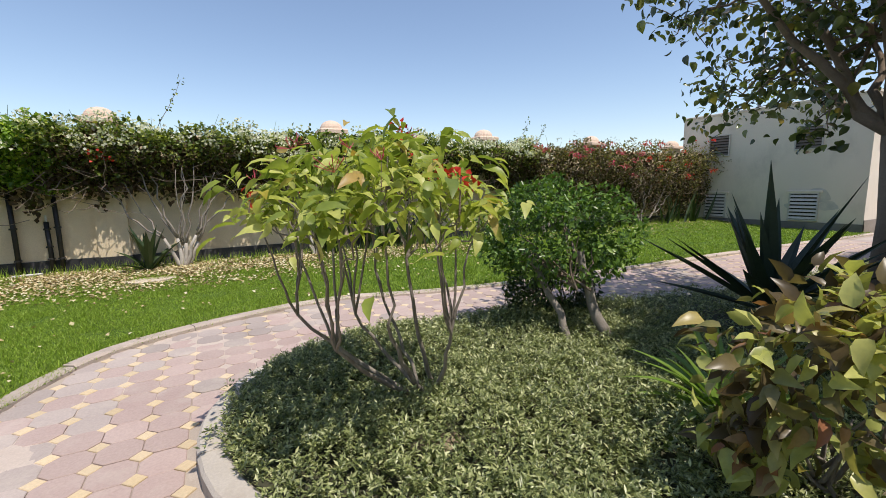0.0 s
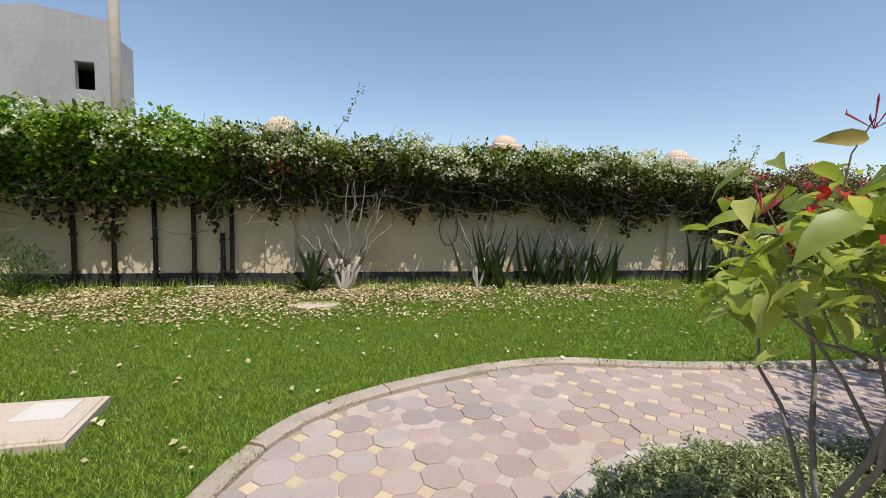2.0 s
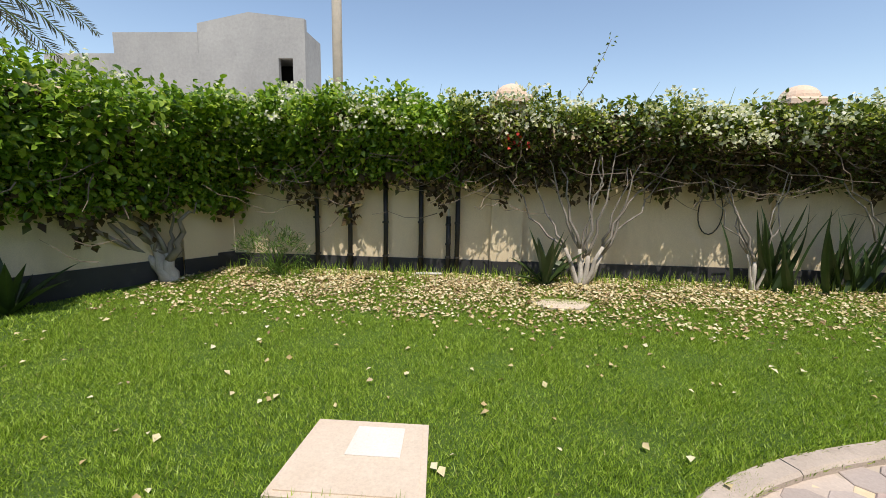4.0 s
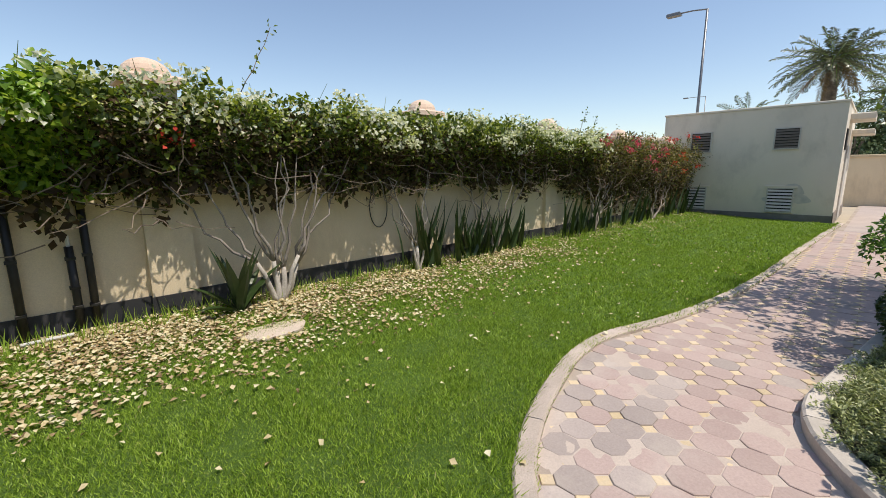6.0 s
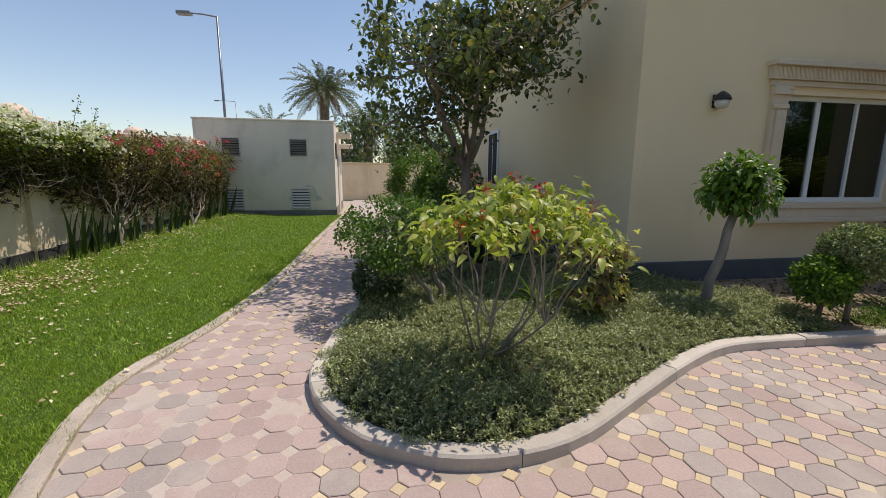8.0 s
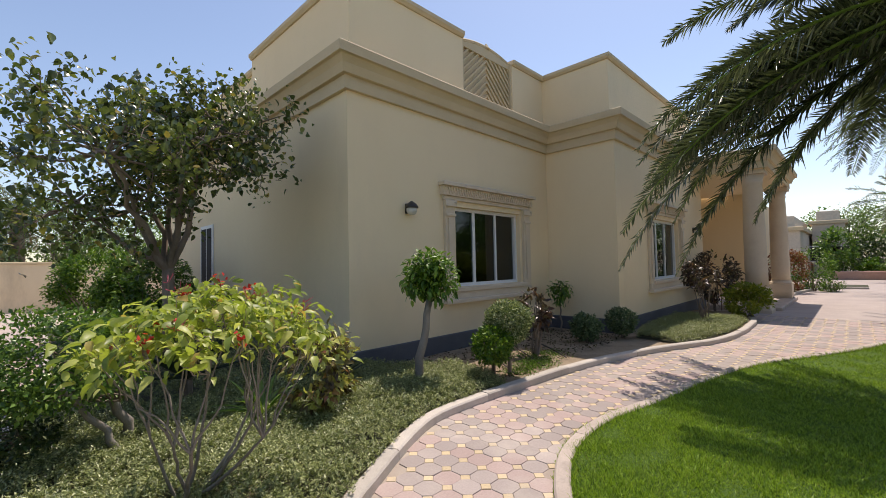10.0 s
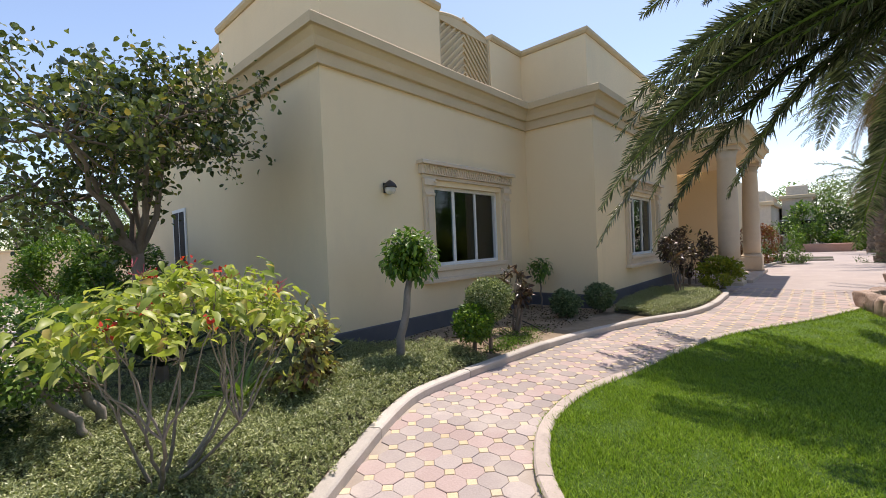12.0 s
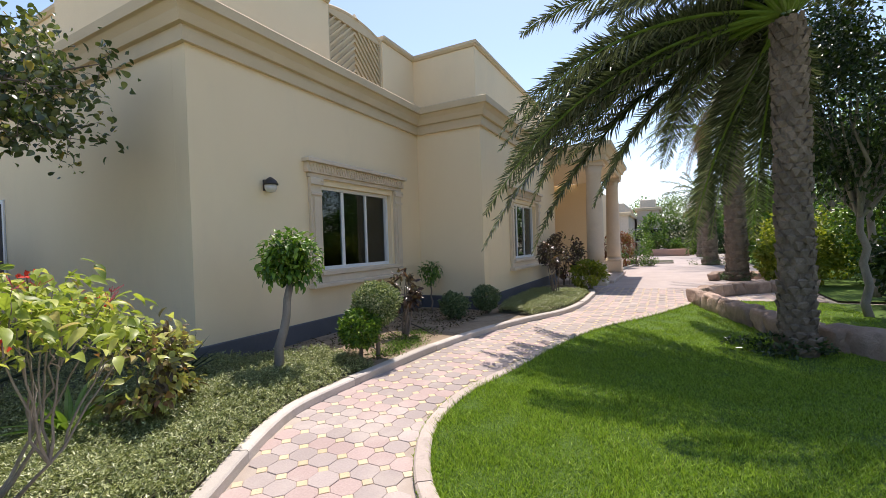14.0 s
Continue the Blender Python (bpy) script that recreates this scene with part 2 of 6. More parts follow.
L_GRASS = leaf_material("grass_blade", [(0.0, (0.075, 0.14, 0.016)), (0.5, (0.28, 0.43, 0.05)), (0.97, (0.41, 0.54, 0.09)), (1.0, (0.40, 0.38, 0.15))], 0.45, 0.32, 0.35)
L_YELLOW = leaf_material("leaf_yellow_green", [(0.0, (0.13, 0.19, 0.02)), (1.0, (0.36, 0.38, 0.05))], 0.5, 0.35)
L_RED = leaf_material("leaf_red", [(0.0, (0.16, 0.045, 0.025)), (0.6, (0.30, 0.10, 0.05)), (1.0, (0.22, 0.18, 0.05))], 0.5, 0.25)
F_WHITE = leaf_material("petal_white", [(0.0, (0.62, 0.63, 0.48)), (1.0, (0.86, 0.86, 0.78))], 0.6, 0.35, 0.2)
F_RED = leaf_material("petal_red", [(0.0, (0.55, 0.03, 0.03)), (1.0, (0.75, 0.09, 0.06))], 0.5, 0.3, 0.2)
F_PINK = leaf_material("petal_pink", [(0.0, (0.50, 0.05, 0.10)), (1.0, (0.70, 0.16, 0.22))], 0.5, 0.3, 0.2)
F_DRY = leaf_material("fallen_petal", [(0.0, (0.50, 0.37, 0.19)), (0.5, (0.68, 0.58, 0.36)), (0.9, (0.80, 0.75, 0.55)), (1.0, (0.32, 0.19, 0.10))], 0.8, 0.15, 0.2)
F_BROWN = leaf_material("withered_leaf", [(0.0, (0.16, 0.10, 0.055)), (0.6, (0.32, 0.23, 0.13)), (1.0, (0.48, 0.39, 0.24))], 0.85, 0.1, 0.2)


def glass_material():
    m, nt, p = material("window_glass")
    nt.nodes.remove(p)
    g = nt.nodes.new("ShaderNodeBsdfGlossy")
    g.inputs["Roughness"].default_value = 0.02
    g.inputs["Color"].default_value = (0.85, 0.9, 0.9, 1)
    t = nt.nodes.new("ShaderNodeBsdfTransparent")
    t.inputs["Color"].default_value = (0.35, 0.36, 0.34, 1)
    f = nt.nodes.new("ShaderNodeFresnel")
    f.inputs["IOR"].default_value = 1.65
    s = nt.nodes.new("ShaderNodeMixShader")
    for a, b in ((f.outputs[0], s.inputs[0]), (t.outputs[0], s.inputs[1]), (g.outputs[0], s.inputs[2]), (s.outputs[0], nt.nodes["Material Output"].inputs["Surface"])):
        nt.links.new(a, b)
    return m


GLASS = glass_material()


# ---- building blocks ----
class Shape:
    """Gathers vertices and faces for one mesh."""

    def __init__(self):
        self.v, self.f = [], []

    def add(self, verts, faces):
        k = len(self.v)
        self.v += [tuple(p) for p in verts]
        self.f += [tuple(i + k for i in f) for f in faces]
        return self

    def box(self, x0, x1, y0, y1, z0, z1, chamfer=0.0):
        c = chamfer
        if not c:
            vs = [(x, y, z) for z in (z0, z1) for x, y in ((x0, y0), (x1, y0), (x1, y1), (x0, y1))]
            return self.add(vs, [(3, 2, 1, 0), (4, 5, 6, 7), (0, 1, 5, 4), (1, 2, 6, 5), (2, 3, 7, 6), (3, 0, 4, 7)])
        def ring(z, d):
            return [(x0 + d, y0 + d, z), (x1 - d, y0 + d, z), (x1 - d, y1 - d, z), (x0 + d, y1 - d, z)]
        vs = ring(z0, 0) + ring(z1 - c, 0) + ring(z1, c)
        fs = [(3, 2, 1, 0), (8, 9, 10, 11)]
        for r in (0, 4):
            fs += [(r + i, r + (i + 1) % 4, r + 4 + (i + 1) % 4, r + 4 + i) for i in range(4)]
        return self.add(vs, fs)

    def prism(self, poly, z0, z1):
        n = len(poly)
        vs = [(x, y, z0) for x, y in poly] + [(x, y, z1) for x, y in poly]
        return self.add(vs, [tuple(range(n))[::-1], tuple(range(n, 2 * n))] + [(i, (i + 1) % n, n + (i + 1) % n, n + i) for i in range(n)])

    def tube(self, pts, radii, n=6, cap=True):
        pts = [Vector(p) for p in pts]
        if not hasattr(radii, "__len__"):
            radii = [radii] * len(pts)
        rings = []
        side = None
        for i, p in enumerate(pts):
            d = (pts[min(i + 1, len(pts) - 1)] - pts[max(i - 1, 0)]).normalized()
            if side is None:
                side = d.orthogonal().normalized()
            side = (side - d * side.dot(d)).normalized()
            up = d.cross(side)
            rings += [p + (side * math.cos(a) + up * math.sin(a)) * radii[i] for a in (2 * math.pi * k / n for k in range(n))]
        fs = []
        for i in range(len(pts) - 1):
            fs += [(i * n + k, i * n + (k + 1) % n, (i + 1) * n + (k + 1) % n, (i + 1) * n + k) for k in range(n)]
        if cap:
            fs += [tuple(range(n))[::-1], tuple(range((len(pts) - 1) * n, len(pts) * n))]
        return self.add(rings, fs)

    def lathe(self, x, y, profile, n=20):
        """profile: (radius, z) from the bottom up."""
        vs = [(x + r * math.cos(2 * math.pi * k / n), y + r * math.sin(2 * math.pi * k / n), z) for r, z in profile for k in range(n)]
        fs = [(i * n + k, i * n + (k + 1) % n, (i + 1) * n + (k + 1) % n, (i + 1) * n + k) for i in range(len(profile) - 1) for k in range(n)]
        return self.add(vs, fs + [tuple(range(n))[::-1], tuple(range((len(profile) - 1) * n, len(profile) * n))])

    def sweep(self, path, profile, closed=False):
        """Carries a closed profile of (out, z) along a plan path; out is to the right of the way."""
        n, m = len(path), len(profile)
        vs = []
        for i, p in enumerate(path):
            a = Vector(path[i - 1]) if i or closed else None
            b = Vector(path[(i + 1) % n]) if i < n - 1 or closed else None
            p = Vector(p)
            d1 = (p - a).normalized() if a is not None else (b - p).normalized()
            d2 = (b - p).normalized() if b is not None else d1
            n1, n2 = Vector((d1.y, -d1.x)), Vector((d2.y, -d2.x))
            o = (n1 + n2).normalized()
            o = o / max(0.3, o.dot(n1))
            vs += [(p.x + o.x * u, p.y + o.y * u, z) for u, z in profile]
        fs = []
        for i in range(n if closed else n - 1):
            j = (i + 1) % n
            fs += [(i * m + k, j * m + k, j * m + (k + 1) % m, i * m + (k + 1) % m) for k in range(m)]
        if not closed:
            fs += [tuple(range(m)), tuple(range((n - 1) * m, n * m))[::-1]]
        return self.add(vs, fs)

    def mesh(self, name, mat, smooth=False):
        me = bpy.data.meshes.new(name)
        me.from_pydata(self.v, [], self.f)
        bm = bmesh.new()
        bm.from_mesh(me)
        bmesh.ops.recalc_face_normals(bm, faces=bm.faces)
        bm.to_mesh(me)
        bm.free()
        me.materials.append(mat)
        if smooth:
            me.polygons.foreach_set("use_smooth", [True] * len(me.polygons))
        return me


def part(name, shape, mat, parent=None, label="", smooth=False):
    me = shape.mesh(name, mat, smooth) if isinstance(shape, Shape) else shape
    ob = new(name, me)
    if parent is not None:
        ob.parent = parent
    if label:
        ob["label"] = label
    return ob


def thing(name, label, category, group="", at=(0, 0, 0), kind=""):
    e = new(name)
    e.empty_display_size = 0.1
    e.location = at
    return tagged(e, label, category, group, kind)


def triangles(name, verts, tris, mat):
    me = bpy.data.meshes.new(name)
    v = np.ascontiguousarray(verts, dtype=np.float32)
    t = np.ascontiguousarray(tris, dtype=np.int32)
    me.vertices.add(len(v))
    me.vertices.foreach_set("co", v.ravel())
    me.loops.add(t.size)
    me.loops.foreach_set("vertex_index", t.ravel())
    me.polygons.add(len(t))
    me.polygons.foreach_set("loop_start", np.arange(0, t.size, 3, dtype=np.int32))
    me.polygons.foreach_set("loop_total", np.full(len(t), 3, dtype=np.int32))
    me.update(calc_edges=True)
    me.materials.append(mat)
    return me


def unit(a):
    return a / np.maximum(np.linalg.norm(a, axis=1, keepdims=True), 1e-9)


def leaf_mesh(name, P, D, N, length, width, mat, fold=0.18, droop=0.15, fine=False):
    """Leaves at P that point along D, face N. A simple leaf has two triangles, a fine one twelve."""
    P, D = np.asarray(P, float), unit(np.asarray(D, float))
    N = np.asarray(N, float)
    N = unit(N - D * np.sum(N * D, axis=1, keepdims=True))
    S = np.cross(D, N)
    n = len(P)
    L = (np.ones(n) * length)[:, None]
    W = (np.ones(n) * width)[:, None]
    if not fine:
        tip = P + D * L - N * L * droop
        a = P + D * L * 0.45 + S * W * 0.5 + N * W * fold
        b = P + D * L * 0.45 - S * W * 0.5 + N * W * fold
        V = np.stack([P, a, tip, b], 1).reshape(-1, 3)
        k = np.arange(n)[:, None] * 4
        T = np.concatenate([k + [0, 1, 2], k + [0, 2, 3]], 1).reshape(-1, 3)
    else:
        rows = [P]
        for u, w in ((0.13, 0.72), (0.38, 1.0), (0.72, 0.66)):
            m = P + D * L * u - N * L * droop * u * u
            rows += [m + S * W * 0.5 * w + N * W * fold, m, m - S * W * 0.5 * w + N * W * fold]
        rows.append(P + D * L - N * L * droop * 1.2)
        V = np.stack(rows, 1).reshape(-1, 3)
        k = np.arange(n)[:, None] * 11
        tri = [[0, 1, 2], [0, 2, 3], [7, 10, 8], [8, 10, 9]]
        for a in (1, 4):
            tri += [[a, a + 3, a + 4], [a, a + 4, a + 1], [a + 1, a + 4, a + 5], [a + 1, a + 5, a + 2]]
        T = np.concatenate([k + t for t in tri], 1).reshape(-1, 3)
        me = triangles(name, V, T, mat)
        me.polygons.foreach_set("use_smooth", np.ones(len(T), dtype=bool))
        return me
    return triangles(name, V, T, mat)


def rand_dirs(n, up=0.0):
    d = rng.normal(size=(n, 3))
    d[:, 2] += up
    return unit(d)


def crown_points(n, centre, radii, hollow=0.6, lumps=14, lump=0.35):
    """Points in the outer part of an uneven crown, gathered into lumps, with gaps between."""
    c = rand_dirs(lumps) * rng.uniform(hollow, 1.0, (lumps, 1))
    pick = rng.integers(0, lumps, n)
    q = c[pick] + rng.normal(size=(n, 3)) * lump * 0.5
    r = np.linalg.norm(q, axis=1, keepdims=True)
    q = q / np.maximum(1.0, r / 1.08)
    return q * np.array(radii) + np.array(centre), unit(q + rng.normal(size=(n, 3)) * 0.5)


def curve_to(a, b, sag=0.0, n=5, wander=0.0):
    a, b = np.array(a, float), np.array(b, float)
    out = []
    for i in range(n + 1):
        u = i / n
        p = a + (b - a) * u
        p[2] += sag * 4 * u * (1 - u)
        if 0 < i < n and wander:
            p += rng.normal(size=3) * wander
        out.append(p)
    return out


def smooth_line(pts, step=0.15):
    """A Catmull-Rom line through plan points, resampled at even steps."""
    p = [np.array(q, float) for q in pts]
    p = [2 * p[0] - p[1]] + p + [2 * p[-1] - p[-2]]
    dense = []
    for i in range(1, len(p) - 2):
        for u in np.linspace(0, 1, 24, endpoint=False):
            dense.append(0.5 * (2 * p[i] + (p[i + 1] - p[i - 1]) * u + (2 * p[i - 1] - 5 * p[i] + 4 * p[i + 1] - p[i + 2]) * u * u + (3 * p[i] - p[i - 1] - 3 * p[i + 1] + p[i + 2]) * u ** 3))
    dense.append(p[-2])
    d = np.array(dense)
    s = np.concatenate([[0], np.cumsum(np.linalg.norm(np.diff(d, axis=0), axis=1))])
    k = np.linspace(0, s[-1], max(2, int(s[-1] / step)))
    return np.stack([np.interp(k, s, d[:, 0]), np.interp(k, s, d[:, 1])], 1)


def inside(pts, poly):
    pts = np.asarray(pts)
    x, y = pts[:, 0], pts[:, 1]
    hit = np.zeros(len(pts), bool)
    q = np.asarray(poly)
    for (x0, y0), (x1, y1) in zip(q, np.roll(q, -1, axis=0)):
        if y0 != y1:
            hit ^= ((y0 > y) != (y1 > y)) & (x < (x1 - x0) * (y - y0) / (y1 - y0) + x0)
    return hit


def line_gap(pts, line):
    """The distance of plan points from a polyline."""
    best = np.full(len(pts), 1e9)
    for a, b in zip(line[:-1], line[1:]):
        ab = b - a
        u = np.clip(((pts - a) @ ab) / max(ab @ ab, 1e-12), 0, 1)
        best = np.minimum(best, np.linalg.norm(pts - (a + u[:, None] * ab), axis=1))
    return best


# ---- plan lines ----
LAWN_EDGE = smooth_line([(-6.0, 0.9), (-4.0, 1.2), (-2.4, 1.55), (-1.62, 2.05), (-1.3, 2.65), (-1.14, 3.2), (-0.95, 3.65), (-0.68, 3.98), (-0.2, 4.24), (0.4, 4.43), (0.85, 4.52), (1.35, 4.5), (2.4, 4.22), (4.45, 3.97), (7.4, 3.85), (11.0, 3.68), (13.05, 3.55)])
BED_EDGE = smooth_line([(14.0, 2.2), (9.0, 2.3), (5.0, 2.5), (3.9, 2.73), (2.5, 2.97), (1.4, 3.17), (0.95, 3.22), (0.55, 3.12), (0.16, 2.87), (-0.02, 2.62), (-0.13, 2.35), (-0.15, 2.0), (-0.05, 1.6), (0.27, 1.03), (0.6, 0.45), (0.87, -0.15), (0.92, -0.7), (0.88, -1.6), (0.82, -2.6), (0.64, -3.7), (0.28, -4.95), (-0.25, -6.3), (-0.43, -7.6), (-0.43, -8.6), (-0.38, -9.6), (-0.1, -10.6), (0.3, -11.3)])
SIDE_EDGE = smooth_line([(-2.75, -8.9), (-1.9, -6.7), (-1.08, -5.05), (-0.72, -3.9), (-0.42, -2.2), (-0.25, -1.25), (-0.3, -0.55), (-0.47, -0.08), (-0.78, 0.4), (-1.25, 0.72), (-2.2, 0.8), (-4.0, 0.4), (-6.0, 0.1)])
WALL_Y = 7.65
CORNER = (-4.75, 7.65)
WEST_DIR = Vector((-0.535, -0.845)).normalized()
FRONT_X, NORTH_Y = 2.95, -0.58
STEP_Y, STEP_X = -5.94, 1.36


def lawn_height(x, y):
    u = np.clip((np.asarray(y) - 5.0) / 2.5, 0, 1)
    return 0.015 + 0.11 * u * u * (3 - 2 * u)


# ---- ground ----
g = Shape()
g.add([(-900, -900, -0.06), (900, -900, -0.06), (900, 900, -0.06), (-900, 900, -0.06)], [(0, 1, 2, 3)])
tagged(part("ground", g, GROUND), "sandy pale ground around the garden", "ground", kind="structure")

pave_poly = np.concatenate([LAWN_EDGE, [(22.0, 3.5), (22.0, 2.0)], BED_EDGE, [(0.4, -12.0), (0.4, -46), (-7.0, -46), (-5.2, -9.4)], SIDE_EDGE])
flat = Shape().prism([tuple(p) for p in pave_poly], -0.05, -0.008)
pavement = tagged(part("pavement", flat, SAND_JOINT), "curved garden path of rose octagon pavers with yellow squares", "pavement", kind="structure")


def sheet(name, poly, mat, height, label, category, step=0.3):
    """A gently rolling sheet of ground inside a plan outline."""
    poly = np.asarray(poly, float)
    bm = bmesh.new()
    bm.faces.new([bm.verts.new((x, y, 0)) for x, y in poly])
    lo, hi = poly.min(0), poly.max(0)
    for ax in (0, 1):
        k = math.ceil(lo[ax] / step) * step
        while k < hi[ax]:
            co, no = [0, 0, 0], [0, 0, 0]
            co[ax], no[ax] = k, 1
            bmesh.ops.bisect_plane(bm, geom=bm.verts[:] + bm.edges[:] + bm.faces[:], plane_co=co, plane_no=no)
            k += step
    for v in bm.verts:
        v.co.z = float(height(v.co.x, v.co.y))
    bmesh.ops.recalc_face_normals(bm, faces=bm.faces)
    me = bpy.data.meshes.new(name)
    bm.to_mesh(me)
    bm.free()
    me.materials.append(mat)
    if me.polygons and me.polygons[0].normal.z < 0:
        me.flip_normals()
    return tagged(new(name, me), label, category, kind="structure")


lawn_poly = np.concatenate([LAWN_EDGE, [(13.05, 7.7), (-4.75, 7.7), (-7.6, 3.2), (-8.5, 0.9)]])
lawn = sheet("lawn_north", lawn_poly, LAWN, lawn_height, "mown green lawn with fallen cream petals by the wall", "lawn", 0.4)
side_poly = np.concatenate([SIDE_EDGE, [(-12.0, 0.1), (-12.0, -8.9)]])
lawn_side = sheet("lawn_side", side_poly, LAWN, lambda x, y: 0.02, "mown green lawn in palm shade", "lawn", 0.8)
bed_poly = np.concatenate([BED_EDGE, [(2.95, -11.3), (2.95, -0.58), (14.0, -0.58)]])
bed = sheet("planting_bed", bed_poly, SOIL, lambda x, y: 0.062 + 0.012 * noise.noise((x * 2, y * 2, 3)), "raised planting bed of sandy soil beside the villa", "planting bed", 0.4)
far_lawn = sheet("lawn_far", [(-5.4, -9.6), (-30, -9.6), (-30, -60), (-6.9, -60)], LAWN, lambda x, y: -0.012, "distant green lawn under palms", "lawn", 6.0)


def kerb(name, line, side, width, z0, z1, mat, label, piece=0.62):
    """A kerb of short concrete lengths along a line; side +1 lies to the right of the way."""
    s = thing(name, label, "kerb", kind="structure")
    step = max(2, int(piece / 0.15))
    for i in range(0, len(line) - 1, step):
        seg = line[i:i + step + 1].copy()
        if len(seg) < 2:
            continue
        d0, d1 = seg[1] - seg[0], seg[-1] - seg[-2]
        seg[0] += d0 / np.linalg.norm(d0) * 0.003
        seg[-1] -= d1 / np.linalg.norm(d1) * 0.003
        r = rng.uniform(-0.006, 0.006)
        c = 0.014
        prof = [(0, z0), (0, z1 - c + r), (side * c, z1 + r), (side * (width - c), z1 + r), (side * width, z1 - c + r), (side * width, z0)]
        part("kerb_stone", Shape().sweep([tuple(p) for p in seg], prof), mat, s)
    return s


kerb("kerb_lawn", LAWN_EDGE, -1, 0.115, -0.05, 0.034, KERB_ROSE, "low worn rose concrete kerb along the lawn", 0.95)
kerb("kerb_bed", BED_EDGE, -1, 0.125, -0.05, 0.085, KERB, "raised grey concrete kerb around the planting bed", 1.65)
kerb("kerb_side_lawn", SIDE_EDGE, -1, 0.115, -0.05, 0.045, KERB_ROSE, "low rose concrete kerb along the shaded lawn")

# ---- boundary wall ----
wall = thing("wall_north", "cream rendered garden wall with black painted plinth", "garden wall", kind="structure")
part("wall_panel", Shape().box(CORNER[0], 13.09, WALL_Y, WALL_Y + 0.18, -0.05, 2.0), WALL_PAINT, wall)
part("wall_plinth", Shape().box(CORNER[0], 13.0, WALL_Y - 0.02, WALL_Y - 0.001, 0.0, 0.32), PLINTH, wall, "black painted plinth with splashes")
part("wall_coping", Shape().box(CORNER[0], 13.09, WALL_Y - 0.04, WALL_Y + 0.22, 2.003, 2.08, 0.015), STUCCO_TRIM, wall)


def pier(parent, x, y, turn, cap=True):
    m = pose(x, y, 0, 0, 0, turn)
    def place(shape):
        shape.v = [tuple(m @ Vector(p)) for p in shape.v]
        return shape
    part("pier", place(Shape().box(-0.19, 0.19, -0.07, 0.25, -0.05, 2.2 if cap else 2.0, 0.004)), WALL_PAINT, parent)
    part("pier_plinth", place(Shape().box(-0.2, 0.2, -0.085, -0.071, 0.0, 0.32)), PLINTH, parent, "black painted plinth")
    if not cap:
        return
    top = Shape().box(-0.24, 0.24, -0.14, 0.32, 2.203, 2.28, 0.02)
    n = 16
    prof = [(0.2 * math.cos(a), 2.28 + 0.16 * math.sin(a)) for a in (k * math.pi / 12 for k in range(6))] + [(0.01, 2.44)]
    top.lathe(0, 0.09, prof, n)
    part("pier_cap", place(top), CAP_PINK, parent, "pale terracotta domed cap")


for k in range(5):
    pier(wall, -1.28 + 3.27 * k, WALL_Y, 0)

west = thing("wall_west", "cream rendered garden wall turning away at a corner", "garden wall", kind="structure")
wn2 = Vector((-WEST_DIR.y, WEST_DIR.x))
turn_w = math.degrees(math.atan2(WEST_DIR.y, WEST_DIR.x)) + 180
mw = pose(CORNER[0], CORNER[1], 0, 0, 0, turn_w)


def west_box(x0, x1, y0, y1, z0, z1, c=0.0):
    s = Shape().box(x0, x1, y0, y1, z0, z1, c)
    s.v = [tuple(mw @ Vector(p)) for p in s.v]
    return s


part("wall_panel", west_box(-16, -0.002, 0.0, 0.18, -0.05, 2.0), WALL_PAINT, west)
part("wall_plinth", west_box(-16, -0.02, -0.02, -0.001, 0.0, 0.34), PLINTH, west, "black painted plinth")
part("wall_coping", west_box(-16, -0.05, -0.04, 0.22, 2.003, 2.08, 0.015), STUCCO_TRIM, west)
for d in (0.45, 3.7):
    q = Vector(CORNER) + WEST_DIR * d
    pier(west, q.x, q.y, turn_w, False)
east = thing("wall_east", "cream garden wall closing the far end of the path", "garden wall", kind="structure")
part("wall_panel", Shape().box(21.7, 21.9, -20, 7.65, -0.05, 1.9), WALL_PAINT, east)
part("wall_coping", Shape().box(21.65, 21.95, -20, 7.65, 1.903, 2.0, 0.02), STUCCO_TRIM, east)

# ---- utility building ----
UX, UY0, UY1, UH = 13.1, 3.82, 8.2, 3.14
util = thing("utility_building", "small flat-roofed rendered utility building with louvred vents", "building")
part("wall", Shape().box(UX, 17.2, UY0, UY1, -0.05, UH), UTIL_PAINT, util)
part("roof", Shape().box(UX - 0.025, 17.23, UY0 - 0.025, UY1 + 0.025, UH + 0.003, UH + 0.06, 0.012), UTIL_PAINT, util)
part("plinth", Shape().box(UX - 0.02, UX - 0.002, UY0 - 0.02, UY1, -0.04, 0.2, 0.004), surface("plinth_weathered", (0.16, 0.155, 0.145), (0.26, 0.25, 0.23), 1.6, 50, 0.9, 0.4, (0.07, 0.07, 0.07), 0.6), util)
part("side_plinth", Shape().box(UX - 0.02, 17.2, UY0 - 0.02, UY0 - 0.002, -0.04, 0.3, 0.004), surface("plinth_side", (0.22, 0.19, 0.16), (0.32, 0.28, 0.24), 1.6, 50, 0.9, 0.4), util)


